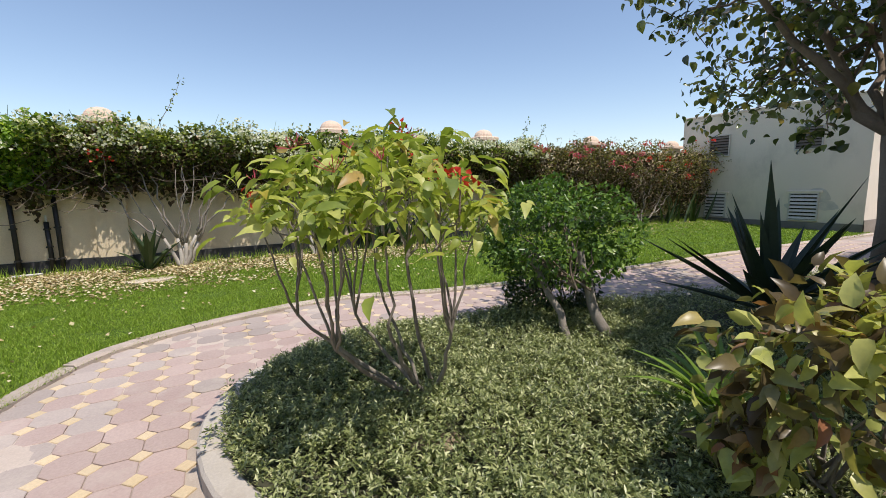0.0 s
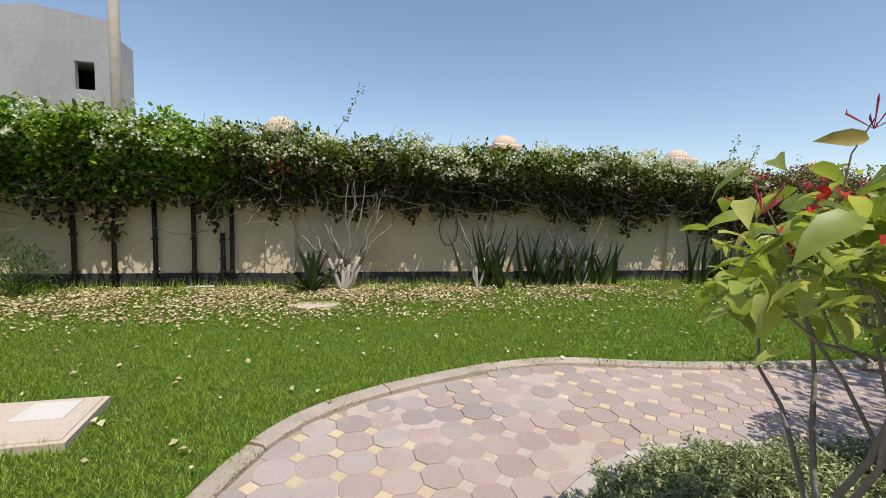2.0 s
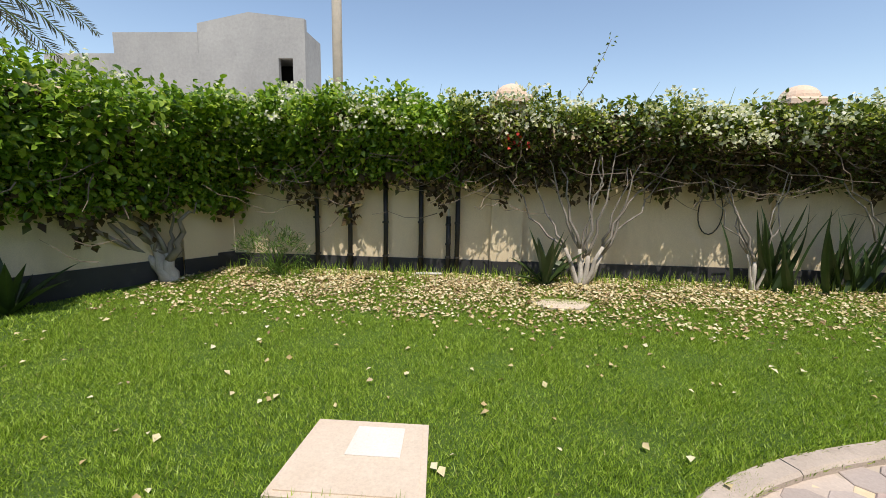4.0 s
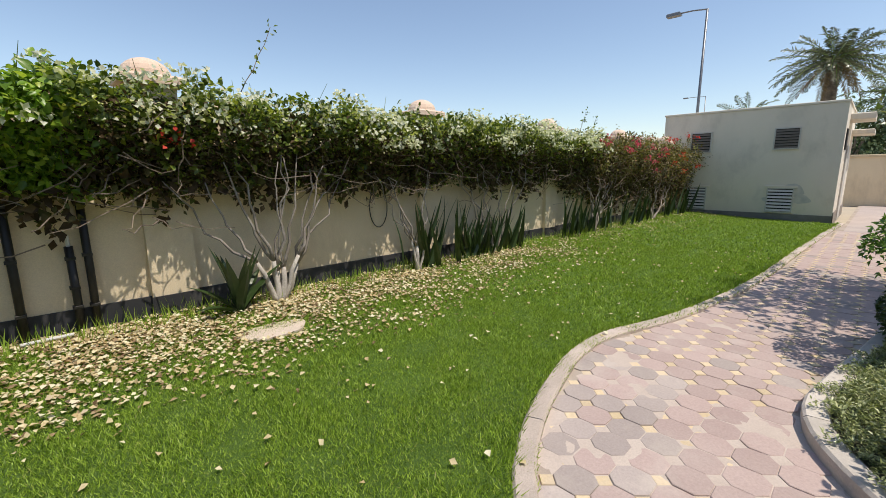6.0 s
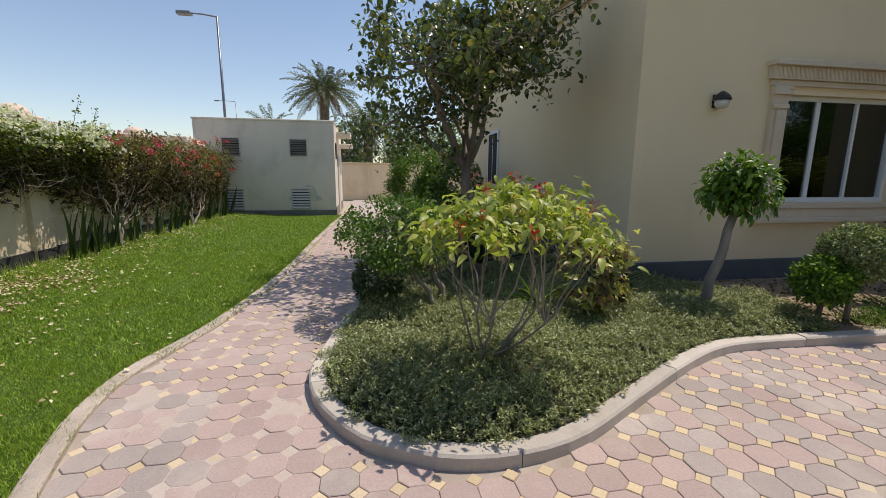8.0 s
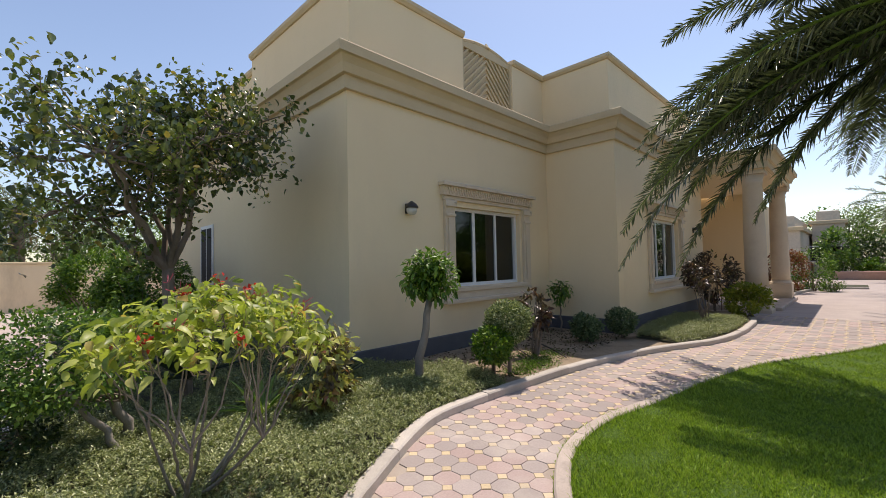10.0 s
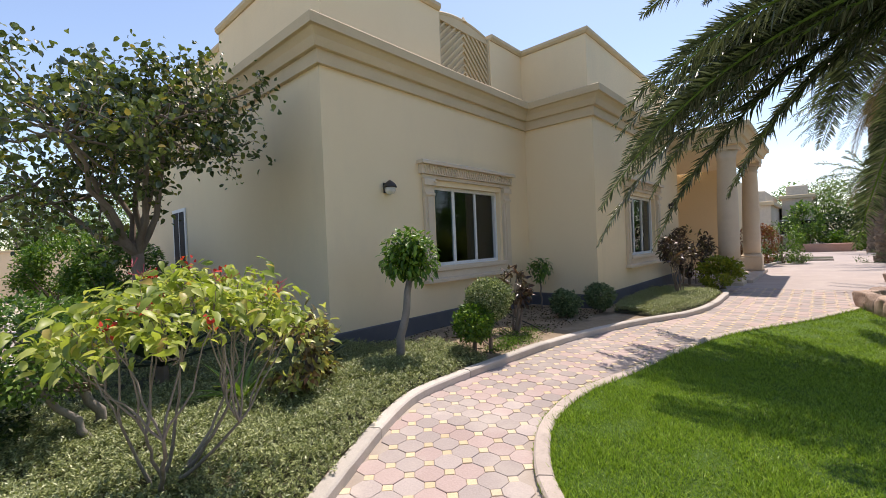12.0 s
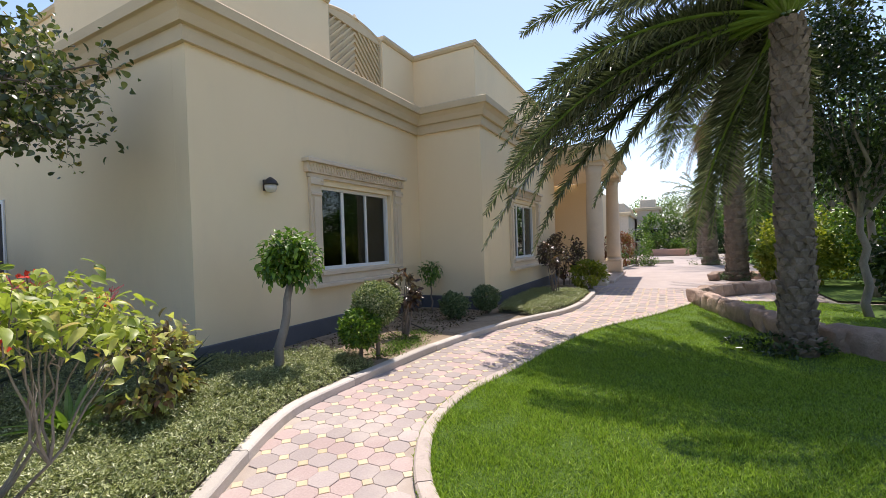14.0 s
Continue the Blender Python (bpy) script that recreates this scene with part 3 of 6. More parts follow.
def vent(y0, y1, z0, z1, surround):
    if surround:
        part("vent_surround", Shape().box(UX - 0.05, UX - 0.003, y0 - 0.09, y1 + 0.09, z1 + 0.03, z1 + 0.09, 0.01), UTIL_PAINT, util, "weathered concrete lintel")
    v = part("vent", Shape().box(UX - 0.012, UX - 0.004, y0, y1, z0, z1), DARK, util, "louvred vent")
    f = Shape()
    for a, b, c, d in ((y0 - 0.03, y0, z0 - 0.03, z1 + 0.03), (y1, y1 + 0.03, z0 - 0.03, z1 + 0.03), (y0, y1, z0 - 0.03, z0), (y0, y1, z1, z1 + 0.03)):
        f.box(UX - 0.045, UX - 0.003, a, b, c, d)
    slats = LOUVRE_WHITE if surround else LOUVRE_DARK
    part("frame", f, LOUVRE, v)
    n = 7
    for k in range(n):
        z = z0 + (k + 0.5) * (z1 - z0) / n
        s = Shape()
        s.add([(UX - 0.05, y0, z - 0.03), (UX - 0.05, y1, z - 0.03), (UX - 0.014, y1, z + 0.022), (UX - 0.014, y0, z + 0.022),
               (UX - 0.046, y0, z - 0.036), (UX - 0.046, y1, z - 0.036), (UX - 0.014, y1, z + 0.012), (UX - 0.014, y0, z + 0.012)],
              [(0, 1, 2, 3), (7, 6, 5, 4), (0, 4, 5, 1), (2, 6, 7, 3), (1, 5, 6, 2), (0, 3, 7, 4)])
        part("slat", s, slats, v)


for a, b, c, d, e in ((6.84, 7.36, 2.0, 2.55, 0), (4.73, 5.25, 2.02, 2.55, 0), (4.70, 5.26, 0.26, 0.9, 1), (6.84, 7.38, 0.24, 0.88, 1)):
    vent(a, b, c, d, e)
part("canopy", Shape().box(14.3, 15.6, UY0 - 0.5, UY0 - 0.002, 2.78, 2.95, 0.02), UTIL_PAINT, util)
part("canopy", Shape().box(16.0, 17.2, UY0 - 0.5, UY0 - 0.002, 2.48, 2.62, 0.02), UTIL_PAINT, util)
part("side_vent", Shape().box(13.5, 13.95, UY0 - 0.03, UY0 - 0.002, 1.95, 2.5, 0.01), DARK, util, "dark side vent")
part("door", Shape().box(14.5, 15.4, UY0 - 0.035, UY0 - 0.002, 0.0, 2.1, 0.01), LOUVRE, util)

# ---- villa ----
villa = thing("villa", "single-storey tan stucco villa with moulded cornice and parapet", "house")
CZ = 4.05


def wall_with_hole(x, y0, y1, hole, t=0.28, z1=CZ):
    a, b, c, d = hole
    vs = [(xx, yy, zz) for xx in (x, x + t) for yy, zz in ((y0, -0.05), (y1, -0.05), (y1, z1), (y0, z1), (a, c), (b, c), (b, d), (a, d))]
    fs = []
    for i in range(4):
        j = (i + 1) % 4
        fs += [(i, j, j + 4, i + 4), (i + 8, i + 12, j + 12, j + 8), (i, i + 8, j + 8, j), (i + 4, j + 4, j + 12, i + 12)]
    return Shape().add(vs, fs)


W1, W2 = (-4.79, -2.79, 1.14, 2.57), (-10.1, -7.98, 1.06, 2.55)
part("wall", wall_with_hole(FRONT_X, STEP_Y, NORTH_Y, W1), STUCCO, villa)
part("wall", Shape().box(FRONT_X + 0.282, 13.0, NORTH_Y - 0.28, NORTH_Y, -0.05, CZ), STUCCO, villa)
part("wall", Shape().box(STEP_X, FRONT_X + 0.25, STEP_Y - 0.28, STEP_Y - 0.002, -0.05, CZ), STUCCO, villa)
part("wall", wall_with_hole(STEP_X, -12.4, STEP_Y - 0.282, W2), STUCCO, villa)
part("wall", Shape().box(STEP_X, 3.0, -12.68, -12.402, -0.05, CZ), STUCCO, villa)
part("wall", Shape().box(2.7, 2.95, -22.0, -12.682, -0.05, CZ), STUCCO, villa)
part("wall", Shape().box(12.72, 13.0, -22.0, NORTH_Y - 0.282, -0.05, CZ), STUCCO, villa)
part("roof", Shape().box(3.05, 12.9, -22.0, NORTH_Y - 0.1, CZ + 0.003, CZ + 0.4).box(1.45, 3.048, -12.6, STEP_Y - 0.1, CZ + 0.003, CZ + 0.4), STUCCO, villa)
OUTLINE = [(13.0, NORTH_Y), (FRONT_X, NORTH_Y), (FRONT_X, STEP_Y), (STEP_X, STEP_Y), (STEP_X, -11.85), (-0.42, -11.85), (-0.42, -17.2), (1.4, -17.2), (1.4, -22)]
prof = [(-0.05, CZ), (0.06, CZ), (0.06, CZ + 0.19), (0.12, CZ + 0.195), (0.13, CZ + 0.22), (0.16, CZ + 0.31), (0.21, CZ + 0.385), (0.22, CZ + 0.395), (0.27, CZ + 0.40), (0.28, CZ + 0.53), (0.26, CZ + 0.55), (-0.05, CZ + 0.58)]
part("cornice", Shape().sweep(OUTLINE, prof), STUCCO_TRIM, villa, "moulded stucco cornice")
PZ0, PZ1 = CZ + 0.45, 5.86


def parapet(path):
    part("parapet", Shape().sweep(path, [(0, PZ0), (0, PZ1), (-0.2, PZ1), (-0.2, PZ0)]), STUCCO, villa)
    part("parapet_coping", Shape().sweep(path, [(0.03, PZ1 + 0.002), (0.07, PZ1 + 0.05), (0.07, PZ1 + 0.11), (-0.27, PZ1 + 0.11), (-0.27, PZ1 + 0.05), (-0.23, PZ1 + 0.002)]), STUCCO_TRIM, villa)


PX = FRONT_X + 0.15
parapet([(6.7, NORTH_Y - 0.15), (PX, NORTH_Y - 0.15), (PX, -3.27)])
parapet([(13.0, NORTH_Y - 0.42), (6.7, NORTH_Y - 0.42)])
parapet([(PX, -4.88), (PX, STEP_Y - 0.18), (STEP_X + 0.15, STEP_Y - 0.18), (STEP_X + 0.15, -12.3)])
part("wall", Shape().box(-0.38, 2.69, -17.15, -11.9, CZ - 0.02, CZ + 0.5), STUCCO, villa)
lat = part("lattice_panel", Shape().box(PX + 0.1, PX + 0.13, -4.878, -3.272, PZ0 + 0.01, PZ1 - 0.02), STUCCO_TRIM, villa, "tan slatted trellis panel between parapets")
mid = -4.075
for k in range(13):
    for sgn in (-1, 1):
        z = PZ0 - 0.55 + k * 0.145
        y_in, y_out = mid, mid + sgn * 0.8
        za, zb = z + 0.75, z
        lo, hi = PZ0 + 0.02, PZ1 + 0.02
        def at(u):
            return y_in + (y_out - y_in) * u, za + (zb - za) * u
        us = [0.0, 1.0]
        if za != zb:
            for lim in (lo, hi):
                u = (lim - za) / (zb - za)
                if 0 < u < 1:
                    if lim == lo:
                        us[1] = u
                    else:
                        us[0] = u
        if za < lo or zb > hi or us[1] - us[0] < 0.05:
            continue
        (ya, a), (yb, b) = at(us[0]), at(us[1])
        part("slat", Shape().tube([(PX + 0.075, ya, a), (PX + 0.075, yb, b)], 0.028, 4), STUCCO_TRIM, lat)
arch = Shape()
pts = [(PX + 0.06, mid + 0.8 * c, PZ1 + 0.0 + 0.12 * (1 - c * c)) for c in np.linspace(-1, 1, 13)]
under = [(p[1], p[2]) for p in pts]
face = under + [(mid + 0.78, PZ1 - 0.1), (mid - 0.78, PZ1 - 0.1)]
k = len(face)
arch.add([(PX + 0.04, y, z) for y, z in face] + [(PX + 0.1, y, z) for y, z in face], [tuple(range(k)), tuple(range(k, 2 * k))[::-1]] + [(i, (i + 1) % k, k + (i + 1) % k, k + i) for i in range(k)])
arch.tube(pts, 0.04, 6)
arch.tube([(PX + 0.06, mid, PZ1 + 0.1), (PX + 0.06, mid, PZ1 + 0.21)], [0.08, 0.015], 8)
part("arched_rail", arch, STUCCO_TRIM, lat)
for y in (-3.285, -4.865):
    part("post", Shape().box(PX + 0.02, PX + 0.1, y - 0.03, y + 0.03, PZ0 + 0.01, PZ1 + 0.03), STUCCO_TRIM, lat)
pl = Shape().sweep([(13.0, NORTH_Y), (FRONT_X, NORTH_Y), (FRONT_X, STEP_Y), (STEP_X, STEP_Y), (STEP_X, -12.68)], [(0.003, -0.05), (0.025, -0.05), (0.025, 0.33), (0.018, 0.345), (0.003, 0.345)])
part("plinth", pl, PLINTH_GREY, villa, "dark grey tiled plinth")


def window(x, hole, groove=True):
    """A wide sliding window in a cast stone surround, on a wall that faces -x."""
    y0, y1, z0, z1 = hole
    yc = (y0 + y1) / 2
    w = part("window", Shape().box(x + 0.285, x + 0.3, y0 - 0.02, y1 + 0.02, z0 - 0.02, z0 - 0.005), ROOM, villa, "white aluminium sliding window in cast stone surround")
    f = Shape()
    t = 0.06
    for a, b, c, d in ((y0, y0 + t, z0, z1), (y1 - t, y1, z0, z1), (y0 + t, y1 - t, z0, z0 + t), (y0 + t, y1 - t, z1 - t, z1)):
        f.box(x + 0.09, x + 0.16, a, b, c, d, 0.006)
    part("frame", f, ALU, w, "white aluminium frame")
    edges = [y1 - t, y1 - 0.62, y1 - 1.29, y0 + t]
    for k, e in enumerate(edges[1:3]):
        part("mullion", Shape().box(x + 0.1, x + 0.15, e - (0.035 if k == 0 else 0.022), e + (0.035 if k == 0 else 0.022), z0 + t, z1 - t, 0.006), ALU, w)
    for k in range(3):
        hi, lo = edges[k] - (0.03 if k else 0), edges[k + 1] + 0.03
        g = part("pane", Shape().box(x + 0.12 + 0.008 * k, x + 0.126 + 0.008 * k, lo, hi, z0 + t, z1 - t), GLASS, w)
        g.visible_shadow = False
    c = Shape()
    for k in range(14):
        yy = y0 + 0.05 + k * 0.055
        c.add([(x + 0.36 + 0.03 * (k % 2), yy, z0), (x + 0.36 + 0.03 * ((k + 1) % 2), yy + 0.055, z0), (x + 0.36 + 0.03 * ((k + 1) % 2), yy + 0.055, z1), (x + 0.36 + 0.03 * (k % 2), yy, z1)], [(0, 1, 2, 3)])
    part("curtain", c, CURTAIN, w, "drawn beige curtain")
    sill = Shape()
    sill.box(x - 0.10, x + 0.09, y0 - 0.12, y1 + 0.12, z0 - 0.075, z0 - 0.002, 0.012)
    sill.box(x - 0.07, x - 0.003, y0 - 0.3, y1 + 0.3, z0 - 0.2, z0 - 0.077, 0.01)
    sill.box(x - 0.13, x - 0.003, y0 - 0.36, y1 + 0.36, z0 - 0.27, z0 - 0.202, 0.012)
    part("sill", sill, STONE_TRIM, w, "stepped cast stone sill")
    head = Shape()
    head.box(x - 0.05, x - 0.003, y0 - 0.33, y1 + 0.33, z1 + 0.1, z1 + 0.17, 0.008)
    head.box(x - 0.09, x - 0.003, y0 - 0.38, y1 + 0.38, z1 + 0.172, z1 + 0.33)
    head.box(x - 0.16, x - 0.003, y0 - 0.42, y1 + 0.42, z1 + 0.332, z1 + 0.40, 0.015)
    hd = part("head", head, STONE_TRIM, w, "fluted cast stone lintel")
    n = 40
    for k in range(n):
        ya = y0 - 0.34 + (k + 0.5) * (y1 - y0 + 0.68) / n
        part("flute", Shape().tube([(x - 0.094, ya - 0.022, z1 + 0.19), (x - 0.094, ya + 0.022, z1 + 0.32)], 0.016, 4), STONE_TRIM, hd)
    for yy in (y0 - 0.19, y1 + 0.19):
        p = Shape()
        p.box(x - 0.06, x - 0.003, yy - 0.115, yy + 0.115, z0 - 0.075, z1 + 0.098, 0.004)
        p.box(x - 0.085, x - 0.062, yy - 0.06, yy + 0.06, z0 + 0.05, z1 - 0.22, 0.004)
        p.box(x - 0.1, x - 0.062, yy - 0.14, yy + 0.14, z1 - 0.02, z1 + 0.09, 0.012)
        p.box(x - 0.09, x - 0.062, yy - 0.12, yy + 0.12, z1 - 0.19, z1 - 0.14, 0.01)
        p.tube([(x - 0.1, yy - 0.1, z1 + 0.035), (x - 0.1, yy - 0.1, z1 + 0.05)], 0.03, 8)
        part("pilaster", p, STONE_TRIM, w)
    part("room", Shape().box(x + 0.3, x + 3.2, y0 - 0.6, y1 + 0.6, z0 - 0.9, z0 - 0.88).box(x + 3.2, x + 3.22, y0 - 0.6, y1 + 0.6, z0 - 0.9, z1 + 0.5).box(x + 0.3, x + 3.2, y0 - 0.62, y0 - 0.6, z0 - 0.9, z1 + 0.5).box(x + 0.3, x + 3.2, y1 + 0.6, y1 + 0.62, z0 - 0.9, z1 + 0.5).box(x + 0.3, x + 3.2, y0 - 0.6, y1 + 0.6, z1 + 0.5, z1 + 0.52), ROOM, w, "dim room seen through the glass")


window(FRONT_X, W1)
window(STEP_X, W2)


def column(x, y):
    c = part("column", Shape().lathe(x, y, [(0.27, 0.72), (0.275, 1.2), (0.265, 2.4), (0.235, 3.66), (0.25, 3.68), (0.25, 3.74), (0.24, 3.76), (0.30, 3.92)], 24), STONE_TRIM, villa, "round cast stone column on a square pedestal", smooth=True)
    part("pedestal", Shape().box(x - 0.36, x + 0.36, y - 0.36, y + 0.36, -0.03, 0.1, 0.02).box(x - 0.32, x + 0.32, y - 0.32, y + 0.32, 0.102, 0.6, 0.02).lathe(x, y, [(0.34, 0.602), (0.35, 0.64), (0.3, 0.68), (0.29, 0.718)], 20), STONE_TRIM, c)
    part("capital", Shape().box(x - 0.33, x + 0.33, y - 0.33, y + 0.33, 3.925, 4.04, 0.02), STONE_TRIM, c)


for x, y in ((-0.05, -12.25), (-0.15, -16.7)):
    column(x, y)
part("porch_step", Shape().box(-0.55, 2.69, -17.3, -12.72, -0.05, 0.1, 0.02), KERB_ROSE, villa)
part("wall", Shape().box(0.9, 2.69, -24.0, -17.32, -0.05, CZ), STUCCO, villa)
part("door", Shape().box(2.64, 2.698, -15.6, -14.2, 0.1, 2.4, 0.01), BARK, villa, "brown wooden entrance door")


def wall_lamp(x, y, z):
    t = thing("wall_lamp", "small black outdoor wall lamp with frosted globe on tan wall", "wall lamp", "villa wall lamps", (x, y, z))
    part("backplate", Shape().box(-0.025, -0.002, -0.045, 0.045, -0.09, 0.07, 0.006), LAMP_BLACK, t)
    part("arm", Shape().tube([(-0.02, 0, 0.02), (-0.07, 0, 0.05), (-0.11, 0, 0.04)], 0.014, 8), LAMP_BLACK, t)
    part("globe", Shape().lathe(-0.11, 0, [(0.01, -0.12), (0.06, -0.105), (0.085, -0.06), (0.085, -0.01)], 16), LAMP_GLASS, t, "frosted glass globe", True)
    part("hood", Shape().lathe(-0.11, 0, [(0.105, -0.012), (0.105, 0.005), (0.08, 0.05), (0.035, 0.085), (0.012, 0.1)], 16), LAMP_BLACK, t, "black metal hood", True)


wall_lamp(FRONT_X, -1.67, 2.45)
wall_lamp(STEP_X, -11.6, 2.42)


# narrow window in the north wall
nw = part("window", Shape().box(8.6, 9.5, NORTH_Y + 0.002, NORTH_Y + 0.03, 1.15, 2.6, 0.006), ALU, villa, "narrow white-framed window")
part("pane", Shape().box(8.68, 9.02, NORTH_Y + 0.031, NORTH_Y + 0.036, 1.23, 2.52), DARK, nw)
part("pane", Shape().box(9.08, 9.42, NORTH_Y + 0.031, NORTH_Y + 0.036, 1.23, 2.52), DARK, nw)

# cement repair on the utility wall, and render stains that ran down from it
for py, pz, pr in ((4.75, 0.86, 0.24), (4.5, 0.62, 0.16), (5.25, 0.60, 0.10)):
    ring = []
    for k in range(14):
        a = k * math.pi / 7
        rr = pr * (1 + 0.35 * noise.noise((py + math.cos(a), pz + math.sin(a), 2.0)))
        ring.append((py + rr * 1.3 * math.cos(a), pz + rr * 0.8 * math.sin(a)))
    patch = Shape().add([(UX - 0.003, p, q) for p, q in ring] + [(UX + 0.01, p, q) for p, q in ring], [tuple(range(13, -1, -1))] + [(k, (k + 1) % 14, 14 + (k + 1) % 14, 14 + k) for k in range(14)])
    part("repair_patch", patch, CEMENT_PATCH, util, "pale grey cement repair patch")

# ---- plants: makers ----
def stems_to(tips, base, r0, r1, mid_pull=0.45, n=6, spread=0.05, wander=0.02, shape=None, sides=6):
    s = shape or Shape()
    for t in tips:
        b = np.array(base, float) + np.append(rng.normal(size=2) * spread, 0)
        t = np.array(t, float)
        mid = b + (t - b) * 0.5
        mid[:2] = b[:2] + (t[:2] - b[:2]) * mid_pull
        pts = []
        for u in np.linspace(0, 1, n):
            p = (1 - u) ** 2 * b + 2 * u * (1 - u) * mid + u * u * t
            if 0 < u < 1:
                p = p + rng.normal(size=3) * wander
            pts.append(p)
        s.tube(pts, list(np.linspace(r0, r1, n) * rng.uniform(0.75, 1.2)), sides, cap=False)
    return s


def hedge_run(name, a, b, normal, depth, z_low, z_high, leaf, per_m, leaves_mat, label, flowers=(), trunk=None, twig=1.0, category="climbing shrub", dry=0.0, fine=False):
    """A climbing shrub that hangs over a stretch of wall from a to b. normal points away from the wall into the garden."""
    a, b, nn = np.array(a, float), np.array(b, float), np.array(normal, float)
    length = np.linalg.norm(b - a)
    n = int(per_m * length)
    t = thing(name, label, category, "climbers on the garden wall")
    def low_at(u):
        return z_low + np.array([0.6 * noise.noise((x * length * 1.3, 9.4, a[0])) + 0.4 * noise.noise((x * length * 4.1, 3.3, a[0])) for x in np.atleast_1d(u)])
    def cloud(k, inner=0.55, reach=1.0, low_angle=1.12):
        u = rng.uniform(-0.03, 1.03, k)
        ang = rng.uniform(-0.25, low_angle, k) * math.pi
        rad = rng.uniform(inner, 1.0, k) ** 0.7 * reach
        w = np.array([noise.noise((x * length * 0.8 + a[0], 0.3, a[1])) for x in u])
        w2 = np.array([noise.noise((x * length * 2.6 + a[0], ang_k * 1.3, 5.1 + a[1])) for x, ang_k in zip(u, ang)])
        hh = (z_high - z_low) / 2
        zc = (z_high + z_low) / 2
        rad = rad * (1 + 0.5 * w2)
        z = zc + hh * rad * np.sin(np.pi / 2 - ang) * (1 + 0.12 * w) + 0.1 * w
        out = 0.16 + depth * rad * np.cos(np.pi / 2 - ang) * (0.08 + 1.08 * np.clip((z - z_low) / (z_high - z_low), 0, 1) ** 1.5)
        out = np.where(ang < 0, -0.05 - 0.35 * rng.uniform(0, 1, k), out)
        lowcut = low_at(u)
        z = np.maximum(z, lowcut - rng.exponential(0.06, k))
        P = np.concatenate([(a + (b - a) * u[:, None]) + nn * out[:, None], z[:, None]], 1)
        N = np.concatenate([nn * np.sin(np.clip(ang, 0.1, 3)).reshape(-1, 1) * 0.9, np.cos(ang).reshape(-1, 1) * 0.6 + 0.45], 1) + rng.normal(size=(k, 3)) * 0.45
        return P, unit(N)
    sprigs = n // 7
    Pc, Nc = cloud(sprigs)
    idx = np.repeat(np.arange(sprigs), 7)
    n = len(idx)
    P = Pc[idx] + rng.normal(size=(n, 3)) * leaf * 0.75
    axis = unit(Nc + rng.normal(size=(sprigs, 3)) * 0.5 - np.array([0, 0, 0.35]))
    D = unit(axis[idx] + rng.normal(size=(n, 3)) * 0.6)
    N = unit(Nc[idx] + np.array([0, 0, 0.35]) + rng.normal(size=(n, 3)) * 0.4)
    size = leaf * rng.uniform(0.6, 1.3, n) * rng.uniform(0.75, 1.25, sprigs)[idx]
    if dry:
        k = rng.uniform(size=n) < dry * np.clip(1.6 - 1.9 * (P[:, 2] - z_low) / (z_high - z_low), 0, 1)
        part("dry_leaves", leaf_mesh("dry_leaves", P[k], D[k], N[k], size[k], size[k] * 0.5, L_VINE_DRY_SHADE), None, t, "brownish dry inner leaves")
        P, D, N, size = P[~k], D[~k], N[~k], size[~k]
    part("crown", leaf_mesh("crown", P, D, N, size, size * 0.66, leaves_mat, fine=fine), None, t)
    # dark leaf layer near the wall: hedge-interior shade put into its colour
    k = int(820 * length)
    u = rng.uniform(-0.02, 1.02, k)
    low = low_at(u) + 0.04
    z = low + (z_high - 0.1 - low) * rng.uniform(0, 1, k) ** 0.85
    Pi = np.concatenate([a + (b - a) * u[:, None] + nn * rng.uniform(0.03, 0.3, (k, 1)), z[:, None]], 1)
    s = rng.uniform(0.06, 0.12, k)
    tagged(part("inner_shade", leaf_mesh("inner_shade", Pi, rand_dirs(k, -0.5), np.array([*nn, 0.2]) + rng.normal(size=(k, 3)) * 0.4, s, s * 0.6, L_VINE_DRY_SHADE), None, t, "dark brown inner leaves standing in for shade inside the hedge"), kind="stuff")
    for fname, mat, count, lo, flabel, where in flowers:
        k = int(count * length)
        c = max(2, k // 15)
        Pc, Nc = cloud(c, 0.94, 1.1, 0.55)
        keep = (Pc[:, 2] > z_low + lo * (z_high - z_low))
        if where:
            keep &= (Pc[:, 0] > where[0]) & (Pc[:, 0] < where[1])
        Pc, Nc = Pc[keep], Nc[keep]
        if len(Pc):
            idx = np.repeat(np.arange(len(Pc)), 20)
            Pf = Pc[idx] + rng.normal(size=(len(idx), 3)) * np.array([0.06, 0.045, 0.035])
            part(fname, leaf_mesh(fname, Pf, rand_dirs(len(idx), 0.2), Nc[idx] + rng.normal(size=(len(idx), 3)) * 0.6, 0.045, 0.042, mat), None, t, flabel)
    tw = Shape()
    for _ in range(int(13 * length * twig)):
        u = rng.uniform(0, 1)
        p = a + (b - a) * u
        o = rng.uniform(0.04, depth * 0.7)
        low = float(low_at(u)[0])
        z = rng.uniform(low - 0.02, z_low + 0.75 * (z_high - z_low))
        q = np.array([*(p + nn * o), z])
        e = q + np.array([*((b - a) / length * rng.normal() * 0.45 + nn * rng.normal() * 0.12), rng.normal() * 0.25])
        e[2] = min(max(e[2], low - rng.uniform(0.0, 0.18)), z_high - 0.25)
        tw.tube(curve_to(q, e, -0.04, 4, 0.02), [0.007, 0.006, 0.005, 0.004, 0.003], 4, cap=False)
    tagged(part("branchwork", tw, BARK, t, "tangled brown twigs"), kind="stuff")
    up = Shape()
    k = int(length * 3.2)
